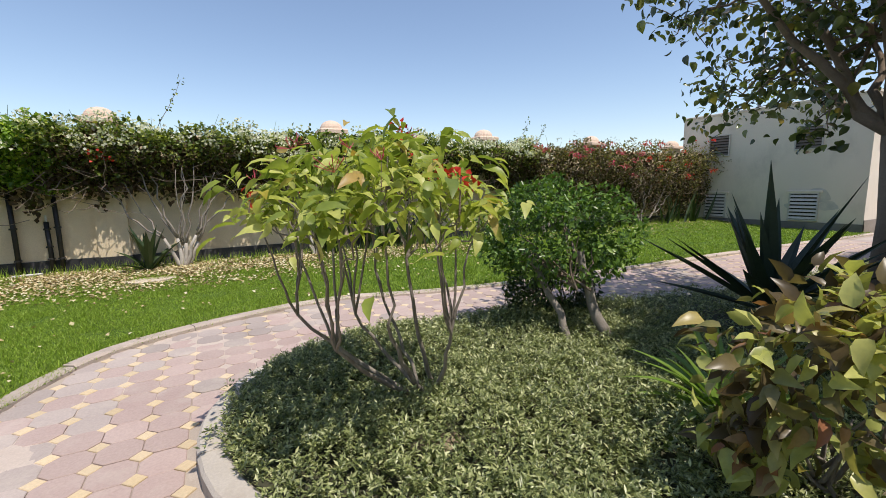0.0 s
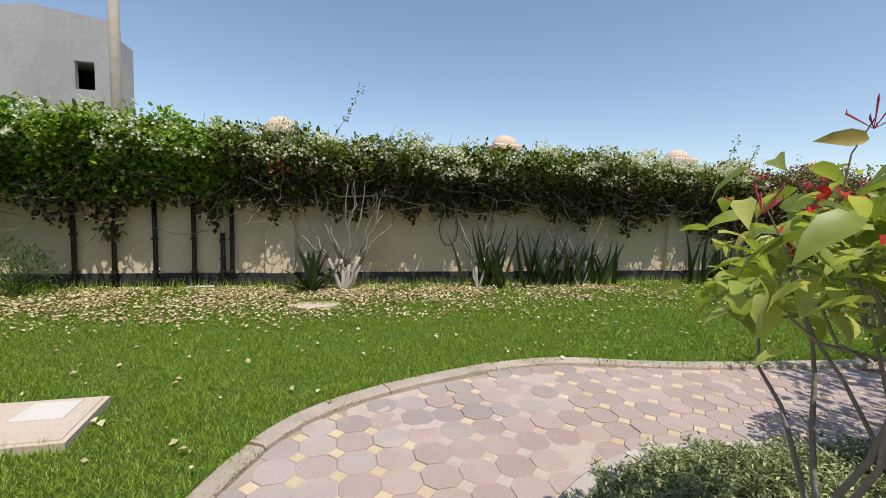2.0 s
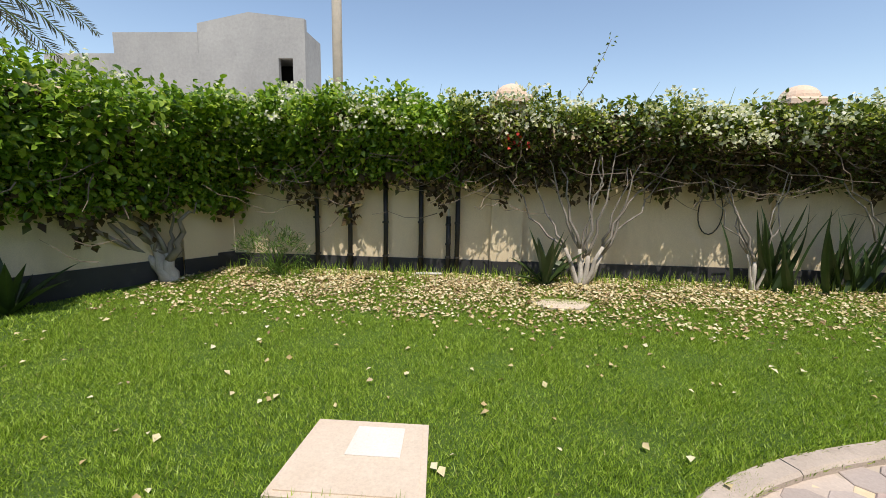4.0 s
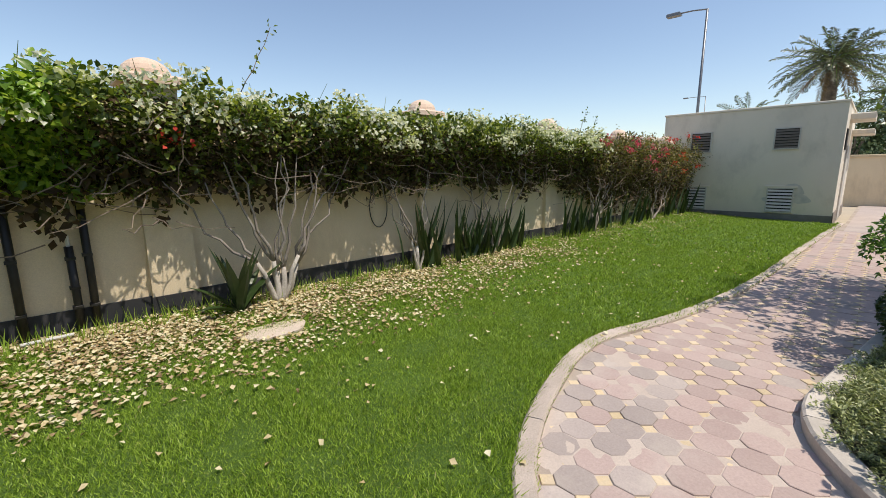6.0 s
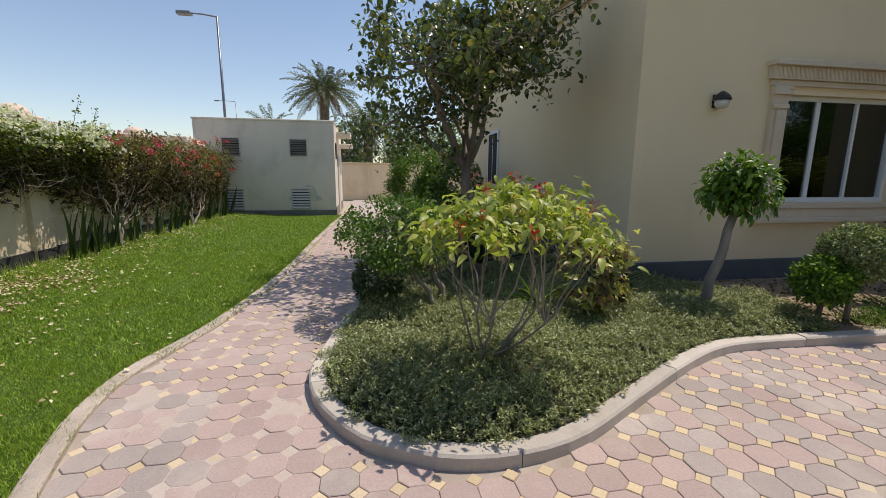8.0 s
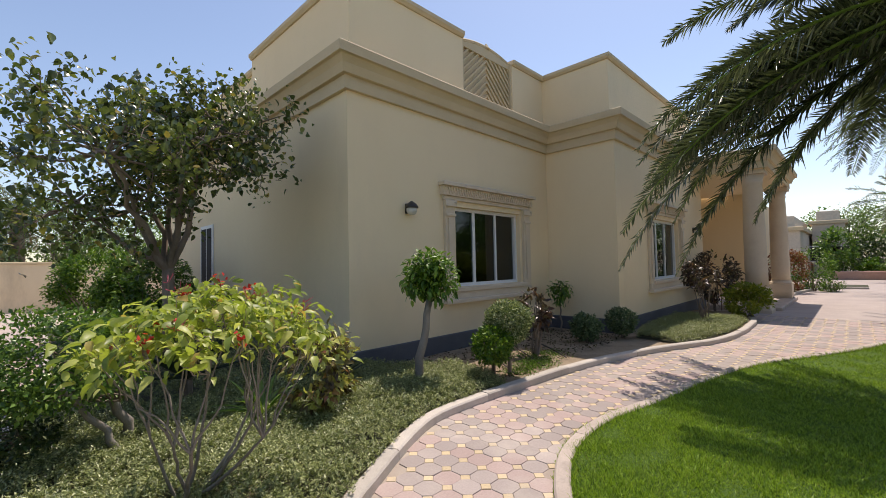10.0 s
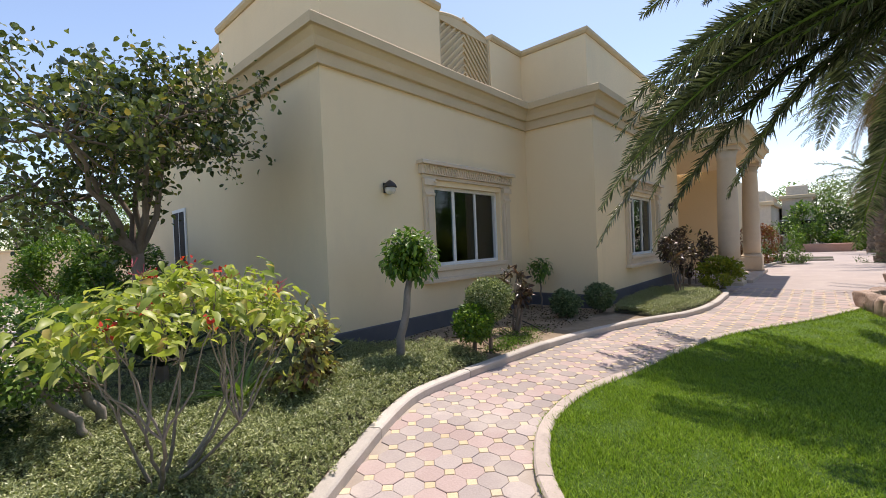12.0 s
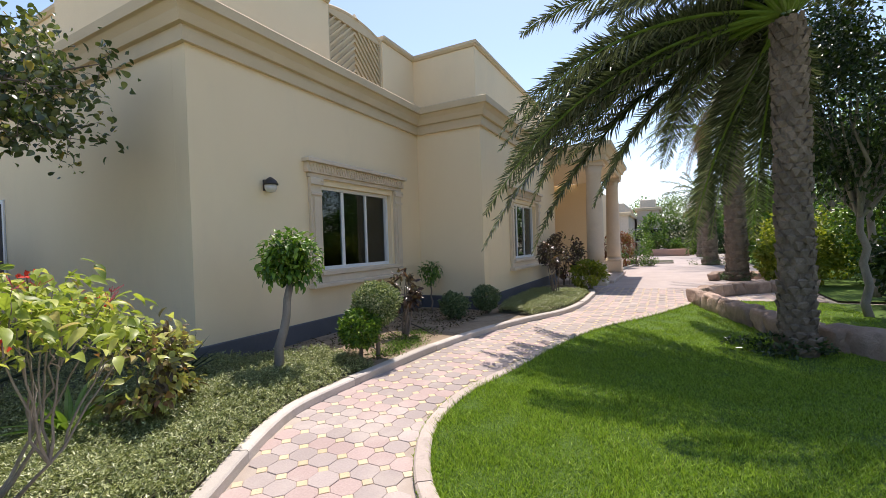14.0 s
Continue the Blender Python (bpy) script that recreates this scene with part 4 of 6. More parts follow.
    for _ in range(k):
        u = rng.uniform(0, 1)
        p = a + (b - a) * u + nn * rng.uniform(-0.1, depth * 0.7)
        h = rng.uniform(0.08, 0.26)
        q = np.array([*p, z_high - 0.08])
        up.tube(curve_to(q, q + np.array([rng.normal() * 0.06, rng.normal() * 0.06, h]), 0, 2), [0.004, 0.003, 0.002], 3, cap=False)
    tagged(part("shoots", up, L_VINE, t), kind="stuff")
    if trunk:
        s = Shape()
        base, fans, r, bark = trunk
        zb = float(lawn_height(base[0], base[1])) - 0.02
        for f in fans:
            knee = np.array([base[0] + (f[0] - base[0]) * rng.uniform(0.15, 0.45), base[1] + rng.normal() * 0.03, zb + rng.uniform(0.25, 0.5)])
            s = Shape()
            r1 = r * rng.uniform(0.4, 0.75)
            s.tube(curve_to((base[0] + rng.normal() * 0.02, base[1], zb), knee, -0.03, 4, 0.012), list(np.linspace(r1 * 1.4, r1 * 0.8, 5)), 7)
            part("trunk", s, bark, t, "pale grey branching trunk" if bark is BARK_PALE else "", True)
            for _ in range(2):
                f2 = np.array(f) + np.array([rng.normal() * 0.12, rng.normal() * 0.05, rng.uniform(0, 0.15)])
                part("limb", Shape().tube(curve_to(knee, f2, rng.uniform(-0.12, 0.08), 7, 0.03), list(np.linspace(r1 * 0.7, 0.005, 8)), 6), BARK_GREY, t, smooth=True)
    return t


def sword_clump(x, y, n, height, width, label, mat=L_SANS, spread=0.55, name="sword_plant", lean=0.55, z=None, group="sword-leaved plants by the wall", category="succulent"):
    t = thing(name, label, category, group)
    z0 = float(lawn_height(x, y)) - 0.01 if z is None else z
    for _ in range(int(n * 0.45)):
        s = Shape()
        az = rng.uniform(0, 2 * math.pi)
        bx, by = x + rng.normal() * spread * 0.4, y + rng.normal() * 0.06
        h = height * 1.15 * rng.uniform(0.6, 1.1)
        tip = np.array([bx + math.cos(az) * lean * h * rng.uniform(0.3, 1.6), by - abs(math.sin(az)) * lean * h * 0.5, z0 + h])
        base = np.array([bx, by, z0])
        d = tip - base
        side = np.cross(d, [math.cos(az + 1.5), math.sin(az + 1.5), 0.1])
        side = side / np.linalg.norm(side)
        nor = np.cross(side, d)
        nor = nor / np.linalg.norm(nor)
        vs, m = [], 6
        for i in range(m + 1):
            u = i / m
            w = width * (0.55 + 0.45 * math.sin(math.pi * min(1, u * 1.2 + 0.15))) * (1 - u ** 4) * 0.5 + 0.001
            c = base + d * u + nor * h * 0.12 * math.sin(u * 2.2)
            vs += [c - side * w, c - nor * w * 0.35, c + side * w]
        fs = []
        for i in range(m):
            k = i * 3
            fs += [(k, k + 1, k + 4, k + 3), (k + 1, k + 2, k + 5, k + 4)]
        part("leaf", s.add(vs, fs), mat, t)
    return t


def rosette(x, y, z, n, length, width, mat, label, name, category, up=(0.2, 1.0), droop=0.2, trunk=0.0):
    """A plant of strap or spear leaves from one centre."""
    t = thing(name, label, category)
    if trunk:
        part("stem", Shape().tube([(x, y, z), (x, y, z + trunk)], [0.07, 0.06], 8), BARK, t)
    for k in range(n):
        az = k * 2.4 + rng.uniform(-0.3, 0.3)
        el = rng.uniform(*up)
        L = length * rng.uniform(0.7, 1.1)
        vs, m = [], 7
        d = np.array([math.cos(az) * math.cos(el), math.sin(az) * math.cos(el), math.sin(el)])
        side = np.array([-math.sin(az), math.cos(az), 0])
        nor = np.cross(d, side)
        nor = nor if nor[2] > 0 else -nor
        for i in range(m + 1):
            u = i / m
            w = width * (0.45 + 0.9 * u * (1 - u) * 2.2) * (1 - u ** 3) * 0.5 + 0.001
            c = np.array([x, y, z + trunk]) + d * L * u + np.array([0, 0, -droop * L * u * u * math.cos(el)])
            vs += [c - side * w + nor * w * 0.5, c, c + side * w + nor * w * 0.5]
        fs = []
        for i in range(m):
            q = i * 3
            fs += [(q, q + 1, q + 4, q + 3), (q + 1, q + 2, q + 5, q + 4)]
        part("leaf", Shape().add(vs, fs), mat, t)
    return t


def bush(name, label, category, base, centre, radii, n, leaf, ratio, mat, stems=5, r0=0.02, bark=BARK, lumps=26, lump=0.3, hollow=0.65, group="", fine=False, droop=0.15, up=-0.1, face=0.6):
    t = thing(name, label, category, group)
    if stems:
        tips, _ = crown_points(stems, centre, np.array(radii) * 0.75, 0.5, max(4, stems))
        if stems > 10:
            tagged(part("branchwork", stems_to(tips, base, r0, r0 * 0.3), bark, t, smooth=True), kind="stuff")
        else:
            for tip in tips:
                part("stem", stems_to([tip], base, r0, r0 * 0.3), bark, t, smooth=True)
    P, O = crown_points(n, centre, radii, hollow, lumps, lump)
    P[:, 2] = np.maximum(P[:, 2], base[2] + 0.01)
    size = leaf * rng.uniform(0.6, 1.25, n)
    D = unit(O + rng.normal(size=(n, 3)) * 0.6 + np.array([0, 0, up]))
    N = unit(O * face + np.array([0, 0, 0.6]) + rng.normal(size=(n, 3)) * 0.4)
    part("crown", leaf_mesh("crown", P, D, N, size, size * ratio, mat, droop=droop, fine=fine), None, t)
    return t


# ---- climbers on the wall ----
WHITE = ("blossom", F_WHITE, 300, 0.55, "white bougainvillea blossom", None)
nrm = (0.0, -1.0)
for x0, x1, trunk, dens, fl, dry in (
    (-4.6, -1.9, None, 2600, [("blossom", F_WHITE, 240, 0.5, "white blossom", None)], 0.0),
    (-1.9, 0.5, ((-0.42, 7.25), [(-1.15, 7.3, 1.35), (-0.75, 7.25, 1.45), (-0.45, 7.2, 1.5), (-0.2, 7.2, 1.5), (0.1, 7.25, 1.4), (0.3, 7.3, 1.3)], 0.04, BARK_PALE), 2300, [WHITE, ("red_blossom", F_RED, 14, 0.45, "red blossom", (-1.35, -0.9))], 0.75),
    (0.5, 3.6, ((1.5, 7.25), [(0.95, 7.35, 1.3), (1.2, 7.3, 1.35), (1.6, 7.3, 1.4)], 0.035, BARK_PALE), 2300, [("blossom", F_WHITE, 560, 0.5, "white bougainvillea blossom", None), ("red_blossom", F_RED, 8, 0.3, "red blossom", (0.9, 1.6))], 0.8),
    (3.6, 6.3, ((3.2, 7.3), [(2.4, 7.35, 1.35), (2.8, 7.3, 1.4), (3.4, 7.3, 1.4), (3.9, 7.3, 1.35)], 0.04, BARK_GREY), 2200, [("blossom", F_WHITE, 720, 0.6, "white bougainvillea blossom", None)], 0.75),
    (6.3, 9.4, ((6.6, 7.3), [(6.2, 7.3, 1.2), (6.7, 7.25, 1.2), (7.3, 7.3, 1.2), (8.0, 7.3, 1.1)], 0.04, BARK_GREY), 1700, [("pink_blossom", F_PINK, 90, 0.3, "red-pink bougainvillea blossom", None)], 0.6),
    (9.4, 13.0, ((10.0, 7.3), [(9.6, 7.3, 1.1), (10.2, 7.25, 1.1), (11.0, 7.3, 1.0)], 0.04, BARK_GREY), 1400, [("pink_blossom", F_RED, 60, 0.3, "red bougainvillea blossom", None)], 0.6),
):
    low = 1.28 if x0 < 6 else (0.78 if x0 < 9 else 0.5)
    hedge_run("bougainvillea", (x0, WALL_Y - 0.02), (x1, WALL_Y - 0.02), nrm, 0.72, low, 2.17 if x0 > -2 else 2.2, 0.056 if x0 > -4 else 0.064, int(dens * (1.75 if x0 > -4 else 2.0)), L_VINE_RUST if x0 > 6 else (L_VINE if x0 > -4 else L_VINE_BRIGHT),
              "leafy bougainvillea spilling over the cream garden wall", fl, trunk, 3.2, dry=dry, fine=x0 < 3.0)
wv = np.array(WEST_DIR)
wa = np.array(CORNER) + wv * 0.15
hedge_run("climbing_vine", wa, wa + wv * 5.5, (0.845, -0.535), 0.8, 0.95, 2.12, 0.072, 5200, L_VINE_BRIGHT, "dense bright green vine covering the wall corner", [("blossom", F_WHITE, 14, 0.75, "few white blossoms", None)],
          ((-5.05, 6.85), [(-5.1, 7.05, 0.85), (-5.35, 6.6, 1.0), (-5.6, 6.3, 1.05), (-5.8, 6.0, 1.0)], 0.095, BARK_PALE), 1.2, fine=True)
for x, h in ((-0.62, 0.75), (6.0, 0.5), (6.5, 0.45), (12.2, 0.3)):
    t = thing("long_shoot", "long bare bougainvillea shoot above the wall top", "shoot", "wall-top shoots")
    q = np.array([x, 7.5, 2.1])
    e = q + np.array([0.5 * h, -0.05, h])
    pts = curve_to(q, e, -0.05, 6, 0.012)
    part("shoot", Shape().tube(pts, list(np.linspace(0.006, 0.003, 7)), 4), BARK, t)
    P = np.array([pts[int(k)] for k in rng.integers(2, 7, 26)]) + rng.normal(size=(26, 3)) * 0.025
    part("leaves", leaf_mesh("leaves", P, rand_dirs(26), rand_dirs(26, 0.5), 0.05, 0.03, L_VINE), None, t)

# ---- irrigation pipes on the wall ----
for x, h in ((-3.64, 1.35), (-3.22, 1.35), (-2.77, 1.28), (-2.33, 1.3), (-1.99, 0.86), (-1.88, 1.3)):
    t = thing("wall_pipe", "black vertical pipe clipped to the cream wall", "pipe", "black pipes on the wall")
    part("pipe", Shape().tube([(x, WALL_Y - 0.06, 0.1), (x + 0.004, WALL_Y - 0.058, h * 0.5), (x, WALL_Y - 0.06, h)], 0.029, 8), PIPE_BLACK, t, smooth=True)
    for z in (0.35, h * 0.6, h - 0.1):
        part("clip", Shape().box(x - 0.034, x + 0.034, WALL_Y - 0.088, WALL_Y - 0.021, z - 0.012, z + 0.012, 0.003), PIPE_BLACK, t)
    part("pipe_cap", Shape().tube([(x, WALL_Y - 0.06, h), (x, WALL_Y - 0.06, h + 0.09)], 0.013, 8), PVC, t)
t = thing("ground_pipe", "white plastic pipe lying at the foot of the wall", "pipe")
part("pipe", Shape().tube([(-2.36, 7.42, 0.17), (-2.05, 7.4, 0.18)], 0.014, 8), PVC, t)
t = thing("hose_loop", "thin looped wire hanging on the cream wall", "hose")
part("hose", Shape().tube([(1.1 + 0.14 * math.sin(a), WALL_Y - 0.03, 0.98 + 0.26 * math.cos(a)) for a in np.linspace(0.2, 5.6, 18)], 0.007, 5), HOSE, t)

# ---- sword-leaved plants ----
for x, y, n, h, w, sp in ((1.62, 7.36, 40, 0.82, 0.085, 0.34), (2.45, 7.36, 34, 0.8, 0.085, 0.32), (3.05, 7.34, 46, 0.8, 0.085, 0.55), (3.75, 7.34, 22, 0.66, 0.08, 0.42), (5.65, 7.34, 40, 0.85, 0.07, 0.5), (6.4, 7.34, 20, 0.75, 0.07, 0.6),
                          (7.2, 7.34, 16, 0.7, 0.07, 0.6), (8.2, 7.32, 24, 0.75, 0.07, 0.8), (9.6, 7.3, 20, 0.7, 0.07, 0.9), (11.0, 7.3, 20, 0.7, 0.08, 0.9), (12.2, 7.2, 16, 0.75, 0.09, 0.8)):
    sword_clump(x, y, n, h, w, "tall upright dark green sword-leaved plant at the wall foot", spread=sp, lean=0.46)
rosette(-0.85, 7.2, 0.1, 15, 0.72, 0.12, L_SANS, "broad-leaved dark green agave at the wall foot", "agave", "succulent", (0.55, 1.35), 0.3)
rosette(-5.75, 5.75, 0.02, 10, 0.85, 0.12, L_SANS, "broad-leaved dark green agave at the wall foot", "agave", "succulent", (0.6, 1.3), 0.25)
bush("pencil_bush", "thin-stemmed pale green bush in the wall corner", "bush", (-4.0, 7.3, 0.12), (-4.05, 7.25, 0.42), (0.42, 0.2, 0.3), 900, 0.075, 0.1, L_SHRUB, 40, 0.009, L_SHRUB, up=0.7)

# ---- covers in the lawn ----
t = thing("inspection_cover", "worn concrete inspection cover with white inset set in lawn", "cover")
s = Shape()
slab = [(-2.5, 3.86), (-1.86, 3.86), (-1.9, 4.4), (-2.46, 4.4)]
part("slab", s.prism(slab, -0.02, 0.06).prism([(-2.47, 3.89), (-1.89, 3.89), (-1.925, 4.375), (-2.435, 4.375)], 0.06, 0.066), PALE_COVER, t)
part("lid", Shape().prism([(-2.25, 4.12), (-2.0, 4.12), (-2.01, 4.34), (-2.24, 4.34)], 0.0665, 0.071), COVER_WHITE, t, "paler square lid")
t = thing("round_cover", "flat pale stone cover half hidden in dry petals", "cover")
part("slab", Shape().prism([(-0.92 + 0.29 * math.cos(a) * (1 + 0.12 * math.sin(3 * a)) + 0.12, 6.56 + 0.19 * math.sin(a) * (1 + 0.1 * math.cos(2 * a))) for a in np.linspace(0, 2 * math.pi, 18, endpoint=False)], 0.0, 0.105), PALE_COVER, t)

# ---- planting bed: shrubs ----
def jatropha(bx, by, cx, cy):
    t = thing("flowering_shrub", "open multi-stemmed shrub with lime leaves and red flowers", "shrub")
    tips = []
    n = 78
    for k in range(n):
        a = k * 2.39996 + rng.uniform(-0.3, 0.3)
        r = math.sqrt((k + 0.5) / n)
        z = 1.39 - 0.28 * r * r + rng.normal() * 0.035
        tips.append((cx + 0.52 * r * math.cos(a), cy + 0.62 * r * math.sin(a), z))
    tips = np.array(tips)
    knees = []
    for k in range(7):
        a = k * 2 * math.pi / 7 + rng.uniform(-0.25, 0.25)
        r = 0.16 + 0.26 * (k * 0.618 % 1)
        knees.append(np.array([cx + r * math.cos(a), cy + r * 1.1 * math.sin(a), rng.uniform(0.55, 0.9)]))
    for q in knees:
        base = (bx + rng.normal() * 0.025, by + rng.normal() * 0.025, 0.06)
        part("stem", stems_to([q], base, 0.016 * rng.uniform(0.8, 1.2), 0.008, rng.uniform(0.5, 0.95), 9, 0.015, 0.005), BARK_GREY, t, "bare grey stem", True)
    s = Shape()
    major = {}
    for k in list(range(0, n, 3)) + [k for k in range(n) if k % 3]:
        p = tips[k]
        if k % 3 == 0:
            q = min(knees, key=lambda v: np.linalg.norm(v[:2] - p[:2]) + 0.12 * rng.uniform())
            major[k] = q + (p - q) * 0.62
        else:
            q = min(major.values(), key=lambda v: np.linalg.norm(v - p))
        s.tube(curve_to(q, p - np.array([0, 0, 0.03]), rng.uniform(-0.06, 0.02), 6, 0.01), list(np.linspace(0.0072 if k % 3 == 0 else 0.004, 0.0028, 7)), 5, cap=False)
    tagged(part("branchwork", s, BARK_GREY, t, "thin grey twigs", True), kind="stuff")
    idx = np.repeat(np.arange(n), 18)
    k = len(idx)
    P = tips[idx] + rng.normal(size=(k, 3)) * np.array([0.075, 0.075, 0.055]) - np.array([0, 0, 0.02])
    az = rng.uniform(0, 2 * math.pi, k)
    D = np.stack([np.cos(az), np.sin(az), rng.uniform(-0.8, 0.35, k)], 1)
    D[:, :2] += (tips[idx, :2] - np.array([cx, cy])) * 0.6
    N = np.array([0, 0, 1.0]) + rng.normal(size=(k, 3)) * 0.4
    size = 0.092 * rng.uniform(0.45, 1.15, k)
    tagged(part("leaves", leaf_mesh("leaves", P, D, N, size, size * 0.48, L_JAT, fold=0.14, droop=0.35, fine=True), None, t), kind="stuff")
    for k in rng.choice(n, 7, replace=False):
        q = tips[k] - np.array([0, 0, 0.04])
        e = q + np.array([rng.normal() * 0.03, rng.normal() * 0.03, rng.uniform(0.13, 0.2)])
        pan = part("flower_stalk", Shape().tube(curve_to(q, e, 0, 3, 0.006), [0.0025, 0.002, 0.0016, 0.0012], 4), BARK, t)
        bud = Shape()
        for _ in range(6):
            f = e + rng.normal(size=3) * np.array([0.028, 0.028, 0.014]) + np.array([0, 0, 0.012])
            bud.tube([e - np.array([0, 0, 0.02]), f, f + np.array([0, 0, 0.008])], [0.0006, 0.0022, 0.0006], 4)
        tagged(part("bud", bud, F_PINK, pan, "small pink flower buds"), kind="stuff")
    fl = tips[rng.choice(n, 14, replace=False)] + np.array([0, 0, 0.05])
    for j, f in enumerate(fl):
        h = 0.08 if j % 4 == 0 else -0.02
        f[2] += h - 0.04
        fs = part("flower_stalk", Shape().tube([f - np.array([0.01, 0, h + 0.08]), f], [0.004, 0.003], 4), BARK, t)
        P = f + rng.normal(size=(12, 3)) * 0.018
        part("flower", leaf_mesh("flower", P, rand_dirs(12), rand_dirs(12, 0.5), 0.03, 0.022, F_RED), None, fs, "scarlet flower cluster")
    return t


jatropha(0.95, 1.93, 0.64, 1.83)
bush("round_shrub", "dense small-leaved green shrub on a twisted pale trunk", "shrub", (2.25, 2.1, 0.5), (2.34, 2.44, 0.86), (0.58, 0.60, 0.40), 6600, 0.044, 0.6, L_SHRUB, 16, 0.010, BARK, lumps=60, lump=0.26)
rs = thing("shrub_trunk", "pale twisted trunk of a small garden shrub", "trunk")
s = Shape()
s.tube(curve_to((2.38, 1.95, 0.05), (2.3, 2.15, 0.75), 0.0, 6, 0.02), list(np.linspace(0.045, 0.025, 7)), 8, cap=False)
s.tube(curve_to((2.15, 2.05, 0.05), (2.05, 2.5, 0.75), 0.05, 6, 0.02), list(np.linspace(0.03, 0.018, 7)), 8, cap=False)
part("trunk", s, BARK_GREY, rs, smooth=True)
bush("low_shrub", "dense dark small-leaved shrub spilling over the bed edge", "shrub", (2.6, 2.6, 0.08), (2.55, 2.68, 0.34), (0.46, 0.24, 0.3), 3600, 0.042, 0.6, L_DARK, 14, 0.012, lumps=50)

# copperleaf by the villa corner, and the strap-leaved clump
bush("copperleaf_shrub", "copperleaf shrub with bronze and yellow-green serrated leaves", "shrub", (1.76, 0.52, 0.08), (1.70, 0.55, 0.56), (0.33, 0.38, 0.40), 760, 0.085, 0.55, L_COPPER, 9, 0.012, BARK_GREY, lumps=26, lump=0.3, hollow=0.5, fine=True, droop=0.35, face=0.35)
rosette(2.05, 1.0, 0.1, 44, 0.66, 0.05, L_STRAP, "bright green strap-leaved lily clump", "strap_leaf_clump", "perennial", (0.15, 1.2), 0.5)
rosette(2.62, -0.12, 0.1, 26, 0.62, 0.06, L_AGAVE, "dark green spiky agave by the villa corner", "agave", "succulent", (0.25, 1.35), 0.06)
rosette(3.2, 1.35, 0.1, 32, 0.98, 0.10, L_AGAVE, "large dark spiky agave under the tree", "agave", "succulent", (0.05, 1.4), 0.04, 0.25)

# ---- tree by the villa ----
TX, TY = 4.6, 1.2
tree = thing("garden_tree", "spreading broadleaf tree with glossy dark leaves", "tree")
s = Shape()
s.tube([(TX, TY, 0.0), (TX + 0.03, TY, 0.9), (TX - 0.04, TY + 0.03, 1.7)], [0.10, 0.075, 0.07], 10)
part("trunk", s, BARK, tree, smooth=True)
s = Shape()
tree_tips = []
for k in range(9):
    a = k * 2.4
    r = rng.uniform(0.4, 1.0)
    q = np.array([TX - 0.15 + r * math.cos(a), TY + 0.15 + r * math.sin(a), rng.uniform(2.1, 3.7)])
    s.tube(curve_to((TX - 0.03, TY + 0.02, 1.55), q, -0.1, 6, 0.04), list(np.linspace(0.045, 0.02, 7)), 8, cap=False)
    for j in range(11):
        d = rand_dirs(1, 0.15)[0] * np.array([1.05, 1.05, 0.85])
        e = q + d * rng.uniform(0.45, 1.0)
        e[2] = np.clip(e[2], 1.7, 4.85)
        s.tube(curve_to(q, e, -0.05, 4, 0.03), [0.022, 0.017, 0.012, 0.009, 0.006], 5, cap=False)
        tree_tips.append(e)
        for _ in range(3):
            f = e + rand_dirs(1)[0] * rng.uniform(0.2, 0.42)
            s.tube([e, (e + f) / 2 + rng.normal(size=3) * 0.02, f], [0.006, 0.005, 0.003], 4, cap=False)
            tree_tips.append(f)
tagged(part("branchwork", s, BARK, tree, smooth=True), kind="stuff")
tree_tips = np.array(tree_tips)
idx = rng.integers(0, len(tree_tips), 7500)
P = tree_tips[idx] + rng.normal(size=(len(idx), 3)) * 0.10
size = 0.092 * rng.uniform(0.5, 1.2, len(idx))
part("crown", leaf_mesh("crown", P, rand_dirs(len(idx), -0.4), np.array([0, 0, 0.8]) + rng.normal(size=(len(idx), 3)) * 0.6, size, size * 0.72, L_TREE, fold=0.15, droop=0.25, fine=True), None, tree)
P = tree_tips[rng.integers(0, len(tree_tips), 26)] + rng.normal(size=(26, 3)) * 0.1
part("yellow_leaves", leaf_mesh("yellow_leaves", P, rand_dirs(26, -0.4), rand_dirs(26, 0.5), 0.1, 0.07, L_YELLOW, fine=True), None, tree, "few yellowed leaves")

# ---- clipped plants along the villa front ----
def standard_tree(x, y, z, trunk_h, r, label, mat, n, leaf, bark=BARK_GREY, tr=0.055, group="", lean=(0.03, -0.03)):
    t = thing("standard_tree", label, "small tree", group)
    part("trunk", Shape().tube(curve_to((x, y, z - 0.05), (x + lean[0], y + lean[1], z + trunk_h), 0, 6, 0.008), list(np.linspace(tr * 1.15, tr * 0.8, 7)), 10), bark, t, smooth=True)
    P, O = crown_points(n, (x + lean[0], y + lean[1], z + trunk_h + r * 0.75), (r, r, r), 0.25, 60, 0.36)
    size = leaf * rng.uniform(0.6, 1.2, n)
    part("crown", leaf_mesh("crown", P, unit(O + rng.normal(size=(n, 3)) * 0.5 + np.array([0, 0, -0.5])), O + np.array([0, 0, 0.8]), size, size * 0.5, mat, droop=0.3, fine=True), None, t)
    return t


standard_tree(1.83, -0.80, 0.1, 1.02, 0.34, "small standard tree with round clipped head on pale trunk", L_BALL, 1500, 0.085, BARK_GREY, 0.05, lean=(-0.06, -0.2))
standard_tree(2.39, -5.43, 0.1, 0.62, 0.24, "slender dark green standard shrub beside the wall", L_SHRUB, 420, 0.08, BARK, 0.018)


